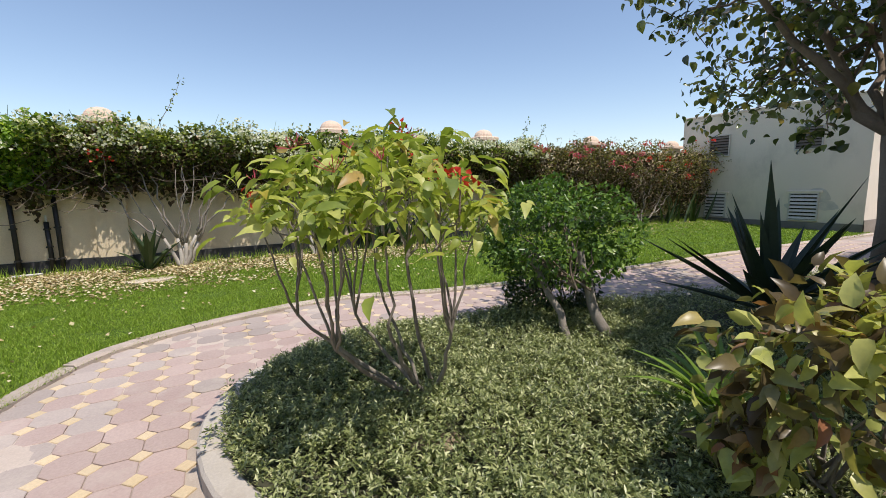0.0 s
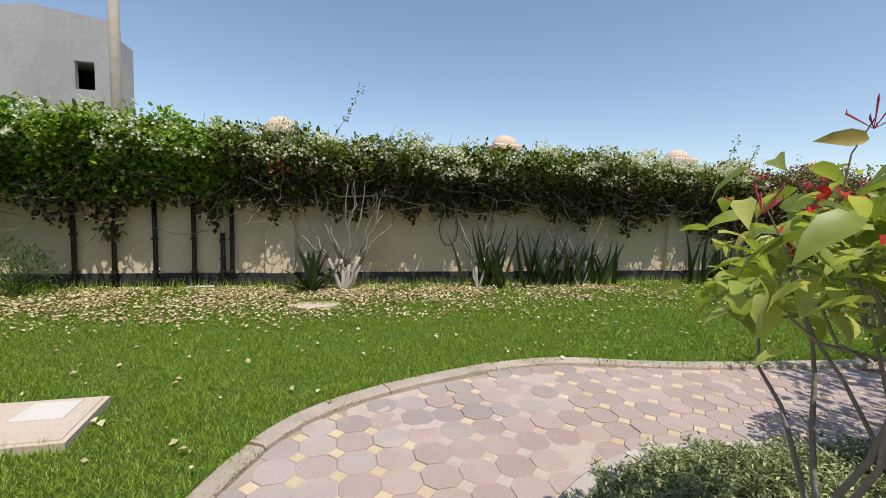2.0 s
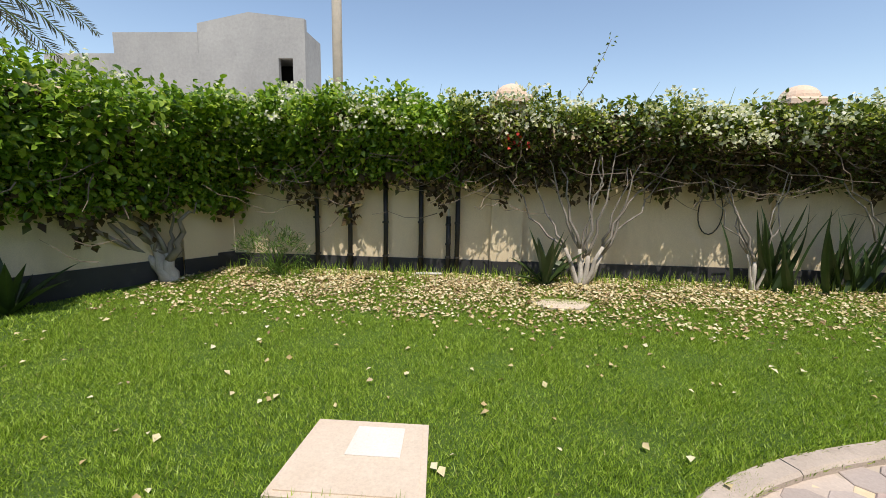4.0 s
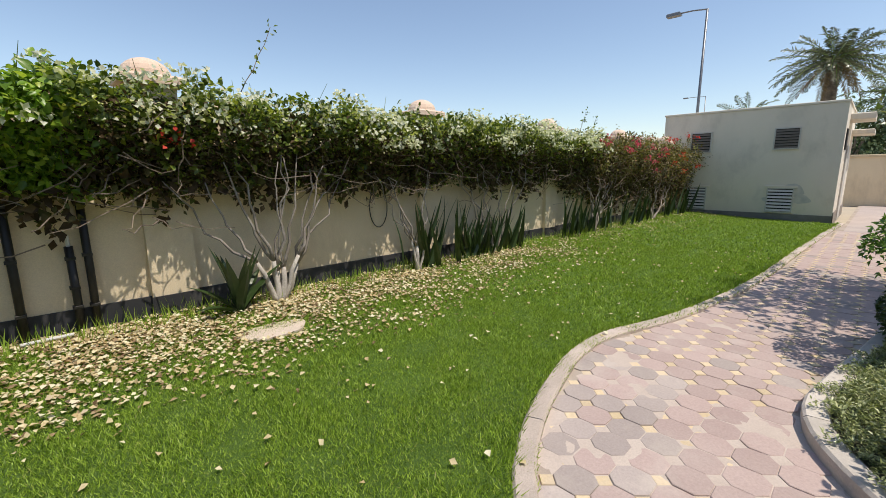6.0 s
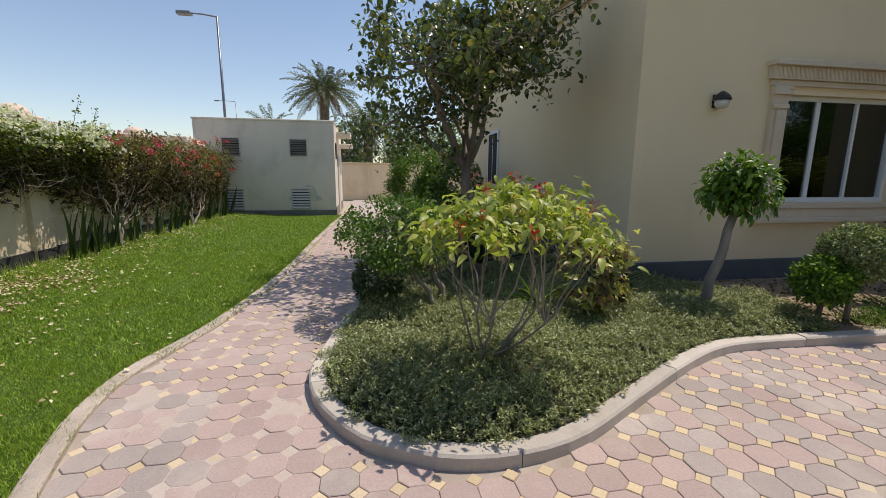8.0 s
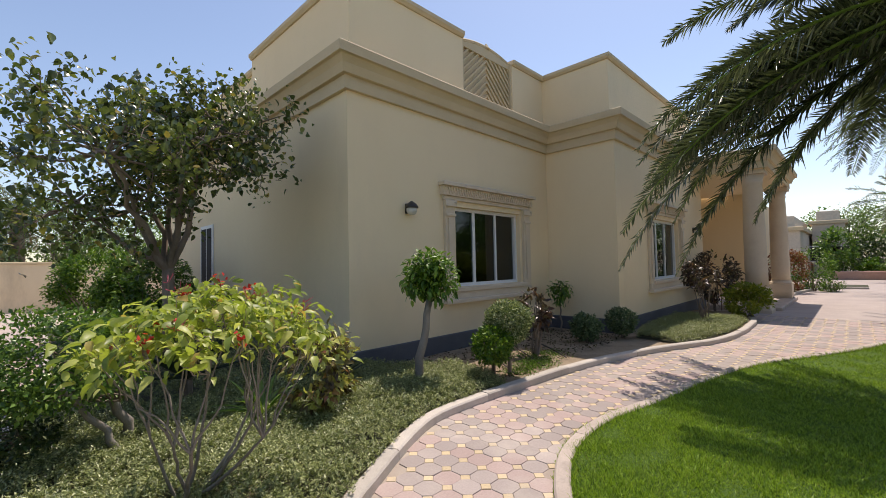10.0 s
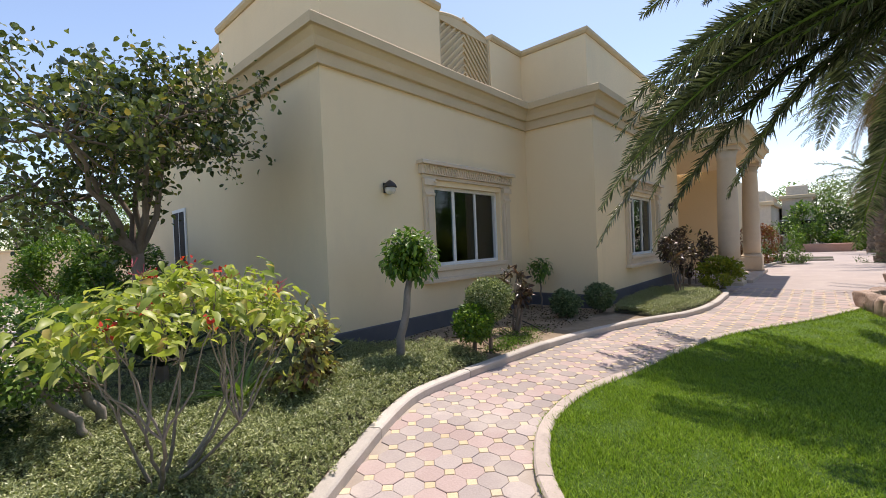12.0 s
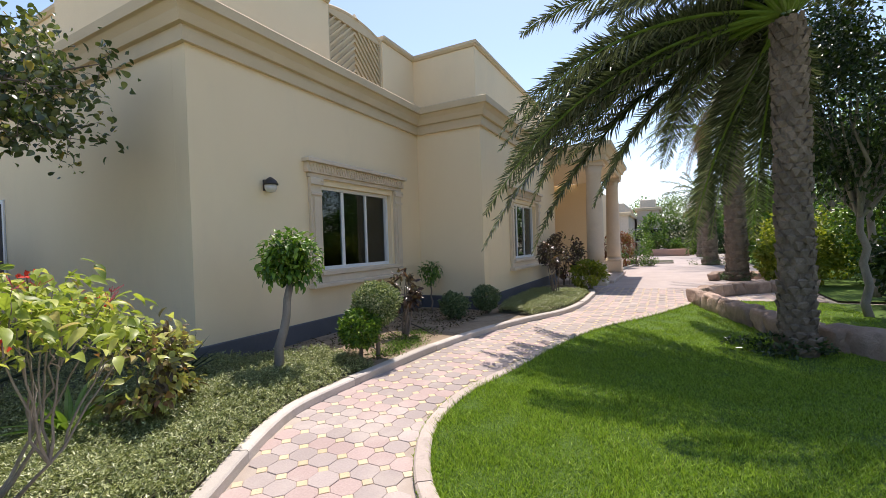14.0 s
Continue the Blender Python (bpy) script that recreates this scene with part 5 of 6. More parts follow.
def clipped_ball(x, y, z, r, mat, n, label, stem=0.0, leaf=0.036, ragged=0.17):
    t = thing("clipped_shrub", label, "shrub", "clipped round shrubs")
    part("stem", Shape().tube([(x, y, z - 0.05), (x - 0.01, y, z + max(0.05, stem))], [0.028, 0.024], 8), BARK, t)
    d = rand_dirs(n)
    rad = r * (1 - 0.4 * rng.uniform(0, 1, n) ** 1.5)
    w = np.array([noise.noise((v[0] * 3, v[1] * 3, v[2] * 3 + x)) for v in d])
    P = np.array([x, y, z + stem + r * 0.92]) + d * (rad * (1 + ragged * w))[:, None] * np.array([1, 1, 0.92])
    part("crown", leaf_mesh("crown", P, d + rng.normal(size=(n, 3)) * 0.7, d + rng.normal(size=(n, 3)) * 0.5, leaf * rng.uniform(0.7, 1.3, n), leaf * 0.55, mat), None, t)


clipped_ball(1.24, -1.58, 0.08, 0.25, L_BALL, 2500, "bright green clipped ball shrub on a short stem", 0.2, 0.05, 0.28)
clipped_ball(1.22, -1.90, 0.08, 0.30, L_VARIEG, 6500, "pale variegated clipped ball shrub on a short stem", 0.42)
clipped_ball(1.53, -4.76, 0.08, 0.25, L_GREYBALL, 2300, "grey-green clipped ball shrub", 0.02, 0.055, 0.4)
clipped_ball(1.16, -5.48, 0.08, 0.27, L_GREYBALL, 3000, "grey-green clipped ball shrub", 0.06, 0.045, 0.25)
for x, y, c, r, n, m, lab in ((1.63, -3.18, 0.78, (0.24, 0.24, 0.3), 330, L_CROTON, "dark purple-leaved croton on thin stems"), (0.45, -8.4, 1.15, (0.36, 0.36, 0.36), 330, L_CROTON, "dark purple-leaved croton on branching stems"), (0.75, -11.2, 0.95, (0.6, 0.7, 0.75), 1500, L_CROTON, "dark leafy shrub beside the porch")):
    bush("croton", lab, "shrub", (x, y, 0.08), (x, y, c), r, n, 0.11, 0.45, m, 7, 0.018, BARK, lumps=22, fine=True, group="dark shrubs along the villa front")
bush("bright_shrub", "bright lime-green leafy shrub beside the column", "shrub", (-0.12, -10.2, 0.08), (-0.14, -10.2, 0.5), (0.5, 0.45, 0.38), 1800, 0.10, 0.5, L_YELLOW, 8, 0.015)
bush("red_shrub", "copper-red leafy shrub beyond the porch", "shrub", (0.1, -20.8, 0.0), (0.1, -20.8, 0.95), (0.8, 0.9, 0.85), 1800, 0.11, 0.5, L_RED, 8, 0.02)
bush("green_shrub", "bright green leafy shrub beyond the porch", "shrub", (-0.7, -22.6, 0.0), (-0.7, -22.6, 1.0), (0.8, 0.9, 0.95), 2000, 0.11, 0.5, L_BALL, 8, 0.02)
bush("green_shrub", "round green shrub beside the far path", "shrub", (-1.4, -22.3, 0.0), (-1.4, -22.3, 0.35), (0.45, 0.45, 0.38), 1000, 0.06, 0.5, L_SHRUB, 5, 0.02)
bush("green_shrub", "bright yellow-green bush at the path end", "shrub", (9.5, 1.4, 0.05), (9.3, 1.5, 1.15), (1.1, 0.75, 0.85), 12000, 0.085, 0.4, L_BALL, 14, 0.02)
bush("green_shrub", "dark green bush at the path end", "shrub", (8.0, 0.9, 0.05), (8.0, 0.9, 1.1), (0.9, 0.8, 0.9), 8000, 0.085, 0.45, L_SHRUB, 14, 0.02)
# drip hoses on the soil
for y0, x0, x1 in ((-1.9, 1.15, 2.75), (-2.5, 1.1, 2.6), (-3.2, 1.1, 2.7)):
    t = thing("drip_hose", "black drip hose lying on sandy soil", "hose", "drip hoses")
    part("hose", Shape().tube([(x0 + (x1 - x0) * u, y0 - 1.3 * u + 0.02 * math.sin(u * 7 + y0), 0.096) for u in np.linspace(0, 1, 14)], 0.011, 6), HOSE, t)

# weeds and litter on the sandy soil
for x, y, r, n in ((1.25, -2.6, 0.3, 900), (1.5, -3.1, 0.4, 700), (1.2, -2.1, 0.25, 500), (1.9, -2.7, 0.25, 300)):
    a = rng.uniform(0, 2 * math.pi, n)
    rr = r * np.sqrt(rng.uniform(0, 1, n)) * rng.uniform(0.4, 1.2, n)
    P = np.stack([x + rr * np.cos(a), y + rr * np.sin(a) * 1.4, np.full(n, 0.09)], 1)
    ob = new("weed_patch", leaf_mesh("weed_patch", P, rand_dirs(n, 0.8), rand_dirs(n, 1.0), 0.035, 0.013, L_BALL))
    tagged(ob, "patch of small green weeds on sandy soil", "weeds", "weed patches", "stuff")
n = 1500
P = np.stack([rng.uniform(1.05, 2.85, n), rng.uniform(-5.6, -1.4, n), np.full(n, 0.1)], 1)
tagged(new("leaf_litter", leaf_mesh("leaf_litter", P, rng.normal(size=(n, 3)) * np.array([1, 1, 0.2]), rand_dirs(n, 2.0), 0.05 * rng.uniform(0.5, 1.2, n), 0.025, L_VINE_DRY_SHADE)), "dry brown leaf litter on the bed soil", "leaf litter", kind="stuff")

# ---- palms ----
def palm(x, y, height, r, n, length, label, lean=(0, 0), boots="joined", az0=0.0, dense=60, elev=(-0.5, 1.25), dead=4, width=0.026, trimmed=False):
    t = thing("date_palm", label, "palm tree", "date palms")
    top = np.array([x + lean[0], y + lean[1], height])
    base = np.array([x, y, 0.0])
    def axis(z):
        u = z / height
        return base + (top - base) * u
    zs = np.linspace(-0.05, height, 14)
    part("trunk", Shape().tube([axis(z) for z in zs], [r * (1.25 if z < 0.2 else 1.0) * (1 - 0.12 * z / height) for z in zs], 16), PALM_BARK, t, smooth=True)
    wedge = Shape().add([(-0.5, -0.25, 0), (0.5, -0.25, 0), (0.42, 0.55, 0.85), (-0.42, 0.55, 0.85), (0, 0.6, 0.0), (0.2, 0.15, 1.0), (-0.2, 0.15, 1.0)], [(0, 1, 4), (0, 4, 3), (1, 2, 4), (4, 2, 3), (3, 2, 5, 6), (0, 3, 6), (1, 5, 2), (0, 6, 5, 1)])
    boot_mesh = wedge.mesh("leaf_base", PALM_BARK)
    pitch = 0.088 if boots == "parts" else 0.115
    rows = int(height / pitch)
    ring = 9 if boots == "parts" else 8
    joined = Shape()
    for i in range(rows):
        z = 0.06 + i * pitch
        for k in range(ring):
            a = 2 * math.pi * (k + 0.5 * (i % 2)) / ring + rng.uniform(-0.08, 0.08) + i * 0.06
            c = axis(z)
            rr = r * (1.2 if z < 0.2 else 1.0) * (1 - 0.12 * z / height) * 0.97
            w = 2 * math.pi * rr / ring * 1.02
            m = pose(c[0] + math.cos(a) * rr, c[1] + math.sin(a) * rr, z, rng.uniform(-16, 10), rng.uniform(-14, 14), math.degrees(a) - 90) @ Matrix.Diagonal((w * rng.uniform(0.75, 1.2), 0.05 * rng.uniform(0.5, 1.7), pitch * rng.uniform(0.8, 1.35), 1))
            if boots == "parts" and z < 2.8:
                o = part("leaf_base", boot_mesh, None, t)
                o.matrix_basis = m
            else:
                joined.add([tuple(m @ Vector(v)) for v in wedge.v], wedge.f)
    tagged(part("bark_sheath", joined, PALM_BARK, t, "rough cut leaf bases"), kind="stuff")
    for k in range(n + dead):
        old = k >= n
        a = az0 + k * 2.39996
        e = (elev[1] + (elev[0] - elev[1]) * ((k + 0.5) / n) ** 0.65) if not old else rng.uniform(-1.2, -0.8)
        if trimmed and not old:
            e = max(e, 0.75 - 1.0 * max(0.0, math.cos(a + 0.1)))
            if k >= n - 40:
                a = rng.uniform(-1.9, 0.45)
                e = rng.uniform(-0.12, 0.35) if a > -0.9 else rng.uniform(-0.45, 0.3)
        L = length * rng.uniform(0.85, 1.1) * (0.65 if old else 1.0)
        dr = (rng.uniform(0.38, 0.6) if trimmed else rng.uniform(0.22, 0.42)) * (1.0 if e > -0.2 else 0.7)
        h = np.array([math.cos(a), math.sin(a), 0])
        us = np.linspace(0, 1, 14)
        pts = np.array([top + h * (r * 0.5) + np.array([0, 0, 0.1]) + h * L * u * math.cos(e) * (1 - 0.12 * u * u) + np.array([0, 0, L * (u * math.sin(e) - dr * u * u)]) for u in us])
        m = dense
        uu = np.repeat(np.linspace(0.12, 0.995, m), 2)
        side = np.tile([1.0, -1.0], m)
        P = np.stack([np.interp(uu, us, pts[:, i]) for i in range(3)], 1)
        T = unit(np.stack([np.interp(np.minimum(uu + 0.03, 1), us, pts[:, i]) - np.interp(uu - 0.03, us, pts[:, i]) for i in range(3)], 1))
        S = unit(np.cross(T, np.array([0, 0, 1.0])))
        U = np.cross(S, T)
        twist = rng.uniform(-0.8, 0.8) + rng.normal(size=(2 * m, 1)) * 0.25
        S, U = S * np.cos(twist) + U * np.sin(twist), U * np.cos(twist) - S * np.sin(twist)
        D = T * (0.3 + 0.45 * uu[:, None]) + S * side[:, None] * 1.0 + U * rng.uniform(0.0, 0.5, (2 * m, 1)) + rng.normal(size=(2 * m, 3)) * 0.09 - np.array([0, 0, 0.2])
        ll = min(0.38, length * 0.13) * np.sin(np.pi * np.clip(uu * 0.85 + 0.12, 0, 1)) ** 0.6 * rng.uniform(0.85, 1.1, 2 * m)
        mat = L_PALM_DRY if old else L_PALM
        f = part("dry_frond" if old else "frond", leaf_mesh("frond", P, D, U + S * side[:, None] * 0.4, ll, width, mat, fold=0.25, droop=0.12), None, t, "dry brown hanging frond" if old else "")
        part("rib", Shape().tube(list(pts), list(np.linspace(0.028, 0.005, 14)), 5, cap=False), L_PALM_DRY if old else L_STRAP, f)
    return t


palm(-3.53, -4.08, 4.1, 0.175, 72, 4.05, "tall date palm with grey-green fronds and rough trunk", (0.03, 0.0), "parts", 0.7, 150, (-0.25, 1.35), 0, 0.021, True)
palm(-4.2, -14.4, 6.4, 0.30, 30, 3.2, "date palm with brown rough trunk beside the paved court", (0.1, 0.2), "joined", 0.2, 46, dead=6)
palm(-4.15, -23.2, 7.0, 0.33, 26, 3.4, "date palm with brown rough trunk beside the paved court", (0.2, 0.1), "joined", 1.1, 36, dead=5)
palm(-4.4, -33.0, 4.6, 0.28, 26, 3.2, "distant date palm beyond the court", (0, 0), "joined", 0.5, 30, width=0.04)
palm(-8.8, -3.2, 5.2, 0.26, 30, 3.6, "date palm on the lawn, mirrored in the villa window", (0, 0), "joined", 0.4, 50)
palm(30.0, 5.55, 7.2, 0.3, 52, 3.0, "distant date palm beyond the garden wall", (0, 0), "joined", 0.3, 40, dead=6, width=0.05)
palm(27.0, 2.6, 4.6, 0.28, 28, 3.0, "distant shorter date palm beyond the garden wall", (0, 0), "joined", 1.3, 30, width=0.05)
palm(40.0, 11.2, 5.6, 0.28, 22, 3.0, "far date palm behind the utility building", (0, 0), "joined", 0.9, 26, width=0.06)
palm(-11.2, 9.4, 4.9, 0.26, 26, 2.8, "date palm beyond the corner of the garden wall", (0, 0), "joined", 0.1, 50)

# ---- rubble border, far planting ----
def rubble(line, h, label):
    t = thing("rubble_border", label, "low wall", "rubble stone borders")
    pts = smooth_line(line, 0.36)
    for i, p in enumerate(pts[:-1]):
        d = pts[i + 1] - p
        bm = bmesh.new()
        bmesh.ops.create_icosphere(bm, subdivisions=3, radius=1.0)
        for v in bm.verts:
            k = 1 + 0.34 * noise.noise((v.co.x * 1.3 + i * 3.1, v.co.y * 1.3, v.co.z * 1.3)) + 0.16 * noise.noise((v.co.x * 3.4 + i * 1.7, v.co.y * 3.4, v.co.z * 3.4))
            q = [math.copysign(abs(c) ** 0.5, c) for c in v.co]
            v.co = Vector((q[0] * 0.25, q[1] * 0.15, q[2] * h * 0.55)) * k
        me = bpy.data.meshes.new("boulder")
        bm.to_mesh(me)
        bm.free()
        me.materials.append(RUBBLE)
        me.polygons.foreach_set("use_smooth", [True] * len(me.polygons))
        o = part("boulder", me, None, t)
        o.matrix_basis = pose(p[0] + d[0] / 2, p[1] + d[1] / 2, h * 0.45, 0, 0, math.degrees(math.atan2(d[1], d[0])) + rng.uniform(-8, 8))


porch_edge = smooth_line([(-0.28, -17.6), (-0.32, -19.4), (-0.56, -21.8), (-0.95, -23.6), (-1.7, -24.3), (-2.5, -24.6)])
sheet("far_bed", np.concatenate([porch_edge, [(-2.5, -27.5), (0.85, -27.5), (0.85, -17.6)]]), SOIL_AND_SHADE, lambda x, y: 0.05, "dark planted bed beyond the porch", "planting bed", 1.0)
kerb("kerb_far_bed", porch_edge, -1, 0.14, -0.05, 0.09, KERB, "pale concrete kerb around the bed beyond the porch", 1.2)
rubble([(-2.66, -8.5), (-2.95, -7.4), (-3.35, -5.9), (-3.75, -4.95), (-4.3, -4.15), (-5.0, -3.5)], 0.32, "low border wall of rounded rubble stones beside palm")
rubble([(-2.66, -8.7), (-3.2, -9.8), (-4.3, -10.9), (-5.5, -11.6)], 0.3, "low border wall of rounded rubble stones by the court")
rubble([(-3.5, -14.0), (-3.7, -14.9), (-4.5, -15.3), (-5.0, -14.4)], 0.25, "rubble stone ring round a palm foot")
for x, y, z, r, n, m, lab in ((-4.2, -14.4, 0.12, (0.55, 0.55, 0.16), 900, L_GREYBALL, "low green plants round a palm foot"), (-4.1, -23.2, 0.2, (0.9, 0.9, 0.3), 900, L_GREYBALL, "low green plants round a palm foot"), (-3.3, -4.0, 0.12, (0.5, 0.3, 0.14), 700, L_DARK, "dark low weeds at the palm foot")):
    bush("foot_planting", lab, "plants", (x, y, 0.0), (x, y, z), r, n, 0.07, 0.5, m, 0)
for x, y, c, r, n, m, lab, nm in (
    (-6.4, -15.0, 1.3, (1.6, 1.3, 1.2), 4200, L_YELLOW, "yellow-green garden bush in dappled sun", "garden_bush"),
    (-9.2, -17.0, 1.0, (1.8, 1.2, 1.0), 3600, L_YELLOW, "yellow-green garden bush in dappled sun", "garden_bush"),
    (-5.4, -12.9, 0.8, (0.9, 0.8, 0.8), 3600, L_YELLOW, "yellow-green garden bush in dappled sun", "garden_bush"),
    (-7.6, -13.0, 1.3, (1.4, 1.0, 1.3), 4600, L_SHRUB, "green garden bush across the lawn", "garden_bush"),
    (-6.6, -8.6, 0.9, (0.9, 0.8, 0.9), 4200, L_DARK, "dark green bush behind the rubble border", "garden_bush"),
    (-12.0, -22.0, 2.2, (4.0, 1.6, 2.2), 5200, L_SHRUB, "tall green hedge across the far lawn", "garden_bush"),
    (-12.5, -16.0, 1.2, (2.2, 1.4, 1.2), 3600, L_SHRUB, "green garden bush across the lawn", "garden_bush"),
    (-7.5, -24.0, 1.6, (2.2, 1.6, 1.6), 3600, L_SHRUB, "green garden bush across the lawn", "garden_bush"),
    (-4.2, -40.5, 1.5, (2.6, 1.2, 1.4), 3000, L_DARK, "dark hedge beyond the court", "garden_bush"),
    (-1.2, -36.5, 1.9, (1.0, 1.0, 1.5), 1800, L_SHRUB, "small tree beside the far house", "garden_bush"),
    (2.2, -29.5, 1.6, (1.2, 1.4, 1.6), 2200, L_BALL, "green shrub beside the far house", "garden_bush"),
    (-3.4, -36.5, 0.7, (1.2, 0.6, 0.6), 1200, L_BALL, "low green shrub behind the planter", "garden_bush"),
):
    bush(nm, lab, "shrub", (x, y, 0.0), (x, y, c), r, n, 0.15 if y > -20 else 0.24, 0.55, m, 8, 0.03, lumps=60)


def shade_tree(x, y, h, r, n, label, mat=L_DARK, tr=0.07, trunk_to=1.8, leaf=0.11):
    t = thing("shade_tree", label, "tree", "lawn trees")
    part("trunk", Shape().tube(curve_to((x, y, -0.05), (x + 0.1, y, trunk_to), 0, 6, 0.03), list(np.linspace(tr, tr * 0.7, 7)), 9), BARK_GREY, t, smooth=True)
    tips, _ = crown_points(26, (x, y, (h + trunk_to) / 2), (r * 0.8, r * 0.8, (h - trunk_to) * 0.42), 0.5, 16)
    part("branchwork", stems_to(tips, (x + 0.1, y, trunk_to - 0.05), tr * 0.5, 0.01, 0.4, 5, 0.02, 0.05), BARK_GREY, t, smooth=True)
    P, O = crown_points(n, (x, y, (h + trunk_to) / 2 + 0.1), (r, r, (h - trunk_to) * 0.55), 0.35, 46, 0.3)
    size = leaf * rng.uniform(0.6, 1.2, n)
    part("crown", leaf_mesh("crown", P, unit(O + rng.normal(size=(n, 3)) * 0.6 - np.array([0, 0, 0.3])), O * 0.5 + np.array([0, 0, 0.8]) + rng.normal(size=(n, 3)) * 0.4, size, size * 0.5, mat), None, t)


shade_tree(-5.2, -7.3, 5.6, 1.5, 17000, "slender shade tree with dense dark foliage on the lawn")
shade_tree(-6.3, -10.5, 5.6, 1.9, 9000, "leafy shade tree on the far lawn", L_SHRUB, 0.09, 2.0)
shade_tree(-9.8, -11.5, 6.0, 2.6, 9000, "leafy shade tree on the far lawn", L_DARK, 0.1, 2.0)
shade_tree(-8.2, -19.5, 6.5, 2.6, 7000, "leafy shade tree on the far lawn", L_SHRUB, 0.12, 2.0, 0.14)
shade_tree(26.5, 4.2, 4.4, 2.2, 6000, "broad green tree beyond the garden wall", L_GREYBALL, 0.12, 1.4, 0.2)
shade_tree(28.0, 0.9, 5.2, 2.4, 6000, "broad green tree beyond the garden wall", L_SHRUB, 0.12, 1.2, 0.18)
shade_tree(25.5, -2.0, 4.8, 2.6, 6000, "broad green tree beyond the garden wall", L_SHRUB, 0.12, 1.6, 0.16)

for x, y, h, r, m in ((-2.0, -50.0, 6.0, 3.6, L_SHRUB), (-7.5, -47.0, 6.5, 3.8, L_DARK), (-13.0, -45.0, 7.0, 4.2, L_SHRUB), (-19.0, -40.0, 7.0, 4.2, L_DARK), (-5.6, -41.0, 4.2, 2.0, L_SHRUB), (-8.0, -31.0, 5.0, 2.4, L_SHRUB), (-16.0, -27.0, 6.5, 3.4, L_DARK)):
    shade_tree(x, y, h, r, 5200, "dense green tree far beyond the paved court", m, 0.14, 1.2, 0.3)
bush("garden_bush", "low clipped hedge at the end of the court", "shrub", (-5.0, -38.5, 0.0), (-5.0, -38.5, 0.8), (3.2, 0.7, 0.9), 5200, 0.17, 0.55, L_DARK, 8, 0.03, lumps=60)

t = thing("court_planter", "low red stone planter across the paved court", "planter")
part("planter_wall", Shape().box(-3.7, -0.9, -35.4, -35.0, -0.05, 0.55, 0.04), PLANTER_RED, t)
part("planter_wall", Shape().box(-3.7, -3.35, -38.5, -35.402, -0.05, 0.5, 0.04), PLANTER_RED, t)

# ---- buildings beyond ----
house = thing("unfinished_house", "unfinished grey cement block house with empty window openings", "house")
GX, GY = -10.2, 26.0


def holed(x0, x1, z0, z1, holes, y, th, shape):
    xs = sorted({x0, x1, *[h[0] for h in holes], *[h[1] for h in holes]})
    zs = sorted({z0, z1, *[h[2] for h in holes], *[h[3] for h in holes]})
    for a, b in zip(xs[:-1], xs[1:]):
        for c, d in zip(zs[:-1], zs[1:]):
            if not any(h[0] <= a and b <= h[1] and h[2] <= c and d <= h[3] for h in holes):
                shape.box(a, b, y, y + th, c, d)
    return shape


part("wall", holed(-26.0, -10.9, 0.0, 8.0, [(-12.4, -11.6, 6.45, 7.75), (-15.4, -14.9, 5.2, 5.8)], GY, 0.3, Shape()), RAW_CONCRETE, house)
part("wall", Shape().box(-11.2, -10.9, GY + 0.302, GY + 2.4, 0.0, 9.2), RAW_CONCRETE, house)
part("parapet", Shape().add([(-16.9, GY + 0.01, 8.003), (-10.9, GY + 0.01, 8.003), (-10.9, GY + 0.01, 9.75), (-14.0, GY + 0.01, 10.1), (-16.9, GY + 0.01, 9.55), (-16.9, GY + 0.3, 8.003), (-10.9, GY + 0.3, 8.003), (-10.9, GY + 0.3, 9.75), (-14.0, GY + 0.3, 10.1), (-16.9, GY + 0.3, 9.55)],
     [(0, 1, 2, 3, 4), (9, 8, 7, 6, 5), (0, 5, 6, 1), (1, 6, 7, 2), (2, 7, 8, 3), (3, 8, 9, 4), (4, 9, 5, 0)]), RAW_CONCRETE, house)
part("parapet", Shape().box(-21.8, -16.91, GY + 0.01, GY + 0.3, 8.003, 9.1), RAW_CONCRETE, house)
part("floor_slab", Shape().box(-26, -11.2, GY + 0.302, GY + 2.3, 5.6, 5.8), RAW_CONCRETE, house)
part("inner_wall", Shape().box(-26, -11.21, GY + 2.0, GY + 2.2, 5.802, 7.84), DARK, house)
part("roof", Shape().box(-26, -11.21, GY + 0.302, GY + 2.3, 7.85, 8.0), RAW_CONCRETE, house)
t = thing("street_pole", "tall plain tan pole behind the garden wall", "pole")
part("pole", Shape().tube([(-4.0, 9.7, 0), (-4.0, 9.7, 8.5)], [0.085, 0.075], 12), FAR_WALL, t, smooth=True)
part("base_plate", Shape().box(-4.15, -3.85, 9.55, 9.85, -0.06, 0.02), STEEL, t)


def street_lamp(x, y, h, arm, label):
    t = thing("street_lamp", label, "street lamp", "street lamps")
    part("pole", Shape().tube([(x, y, -0.05), (x, y, h)], [0.07, 0.045], 10), STEEL, t, smooth=True)
    part("arm", Shape().tube([(x, y, h - 0.02), (x - 0.1, y + arm * 0.5, h + 0.02), (x - 0.15, y + arm, h + 0.02)], 0.03, 8), STEEL, t)
    part("lamp_head", Shape().box(x - 0.3, x, y + arm - 0.05, y + arm + 0.5, h - 0.06, h + 0.08, 0.04), STEEL, t, "grey flat lamp head")


street_lamp(18.9, 8.9, 8.0, 1.0, "tall steel street lamp behind the utility building")
street_lamp(60, 19.5, 10.5, 2.0, "far steel street lamp on the road")


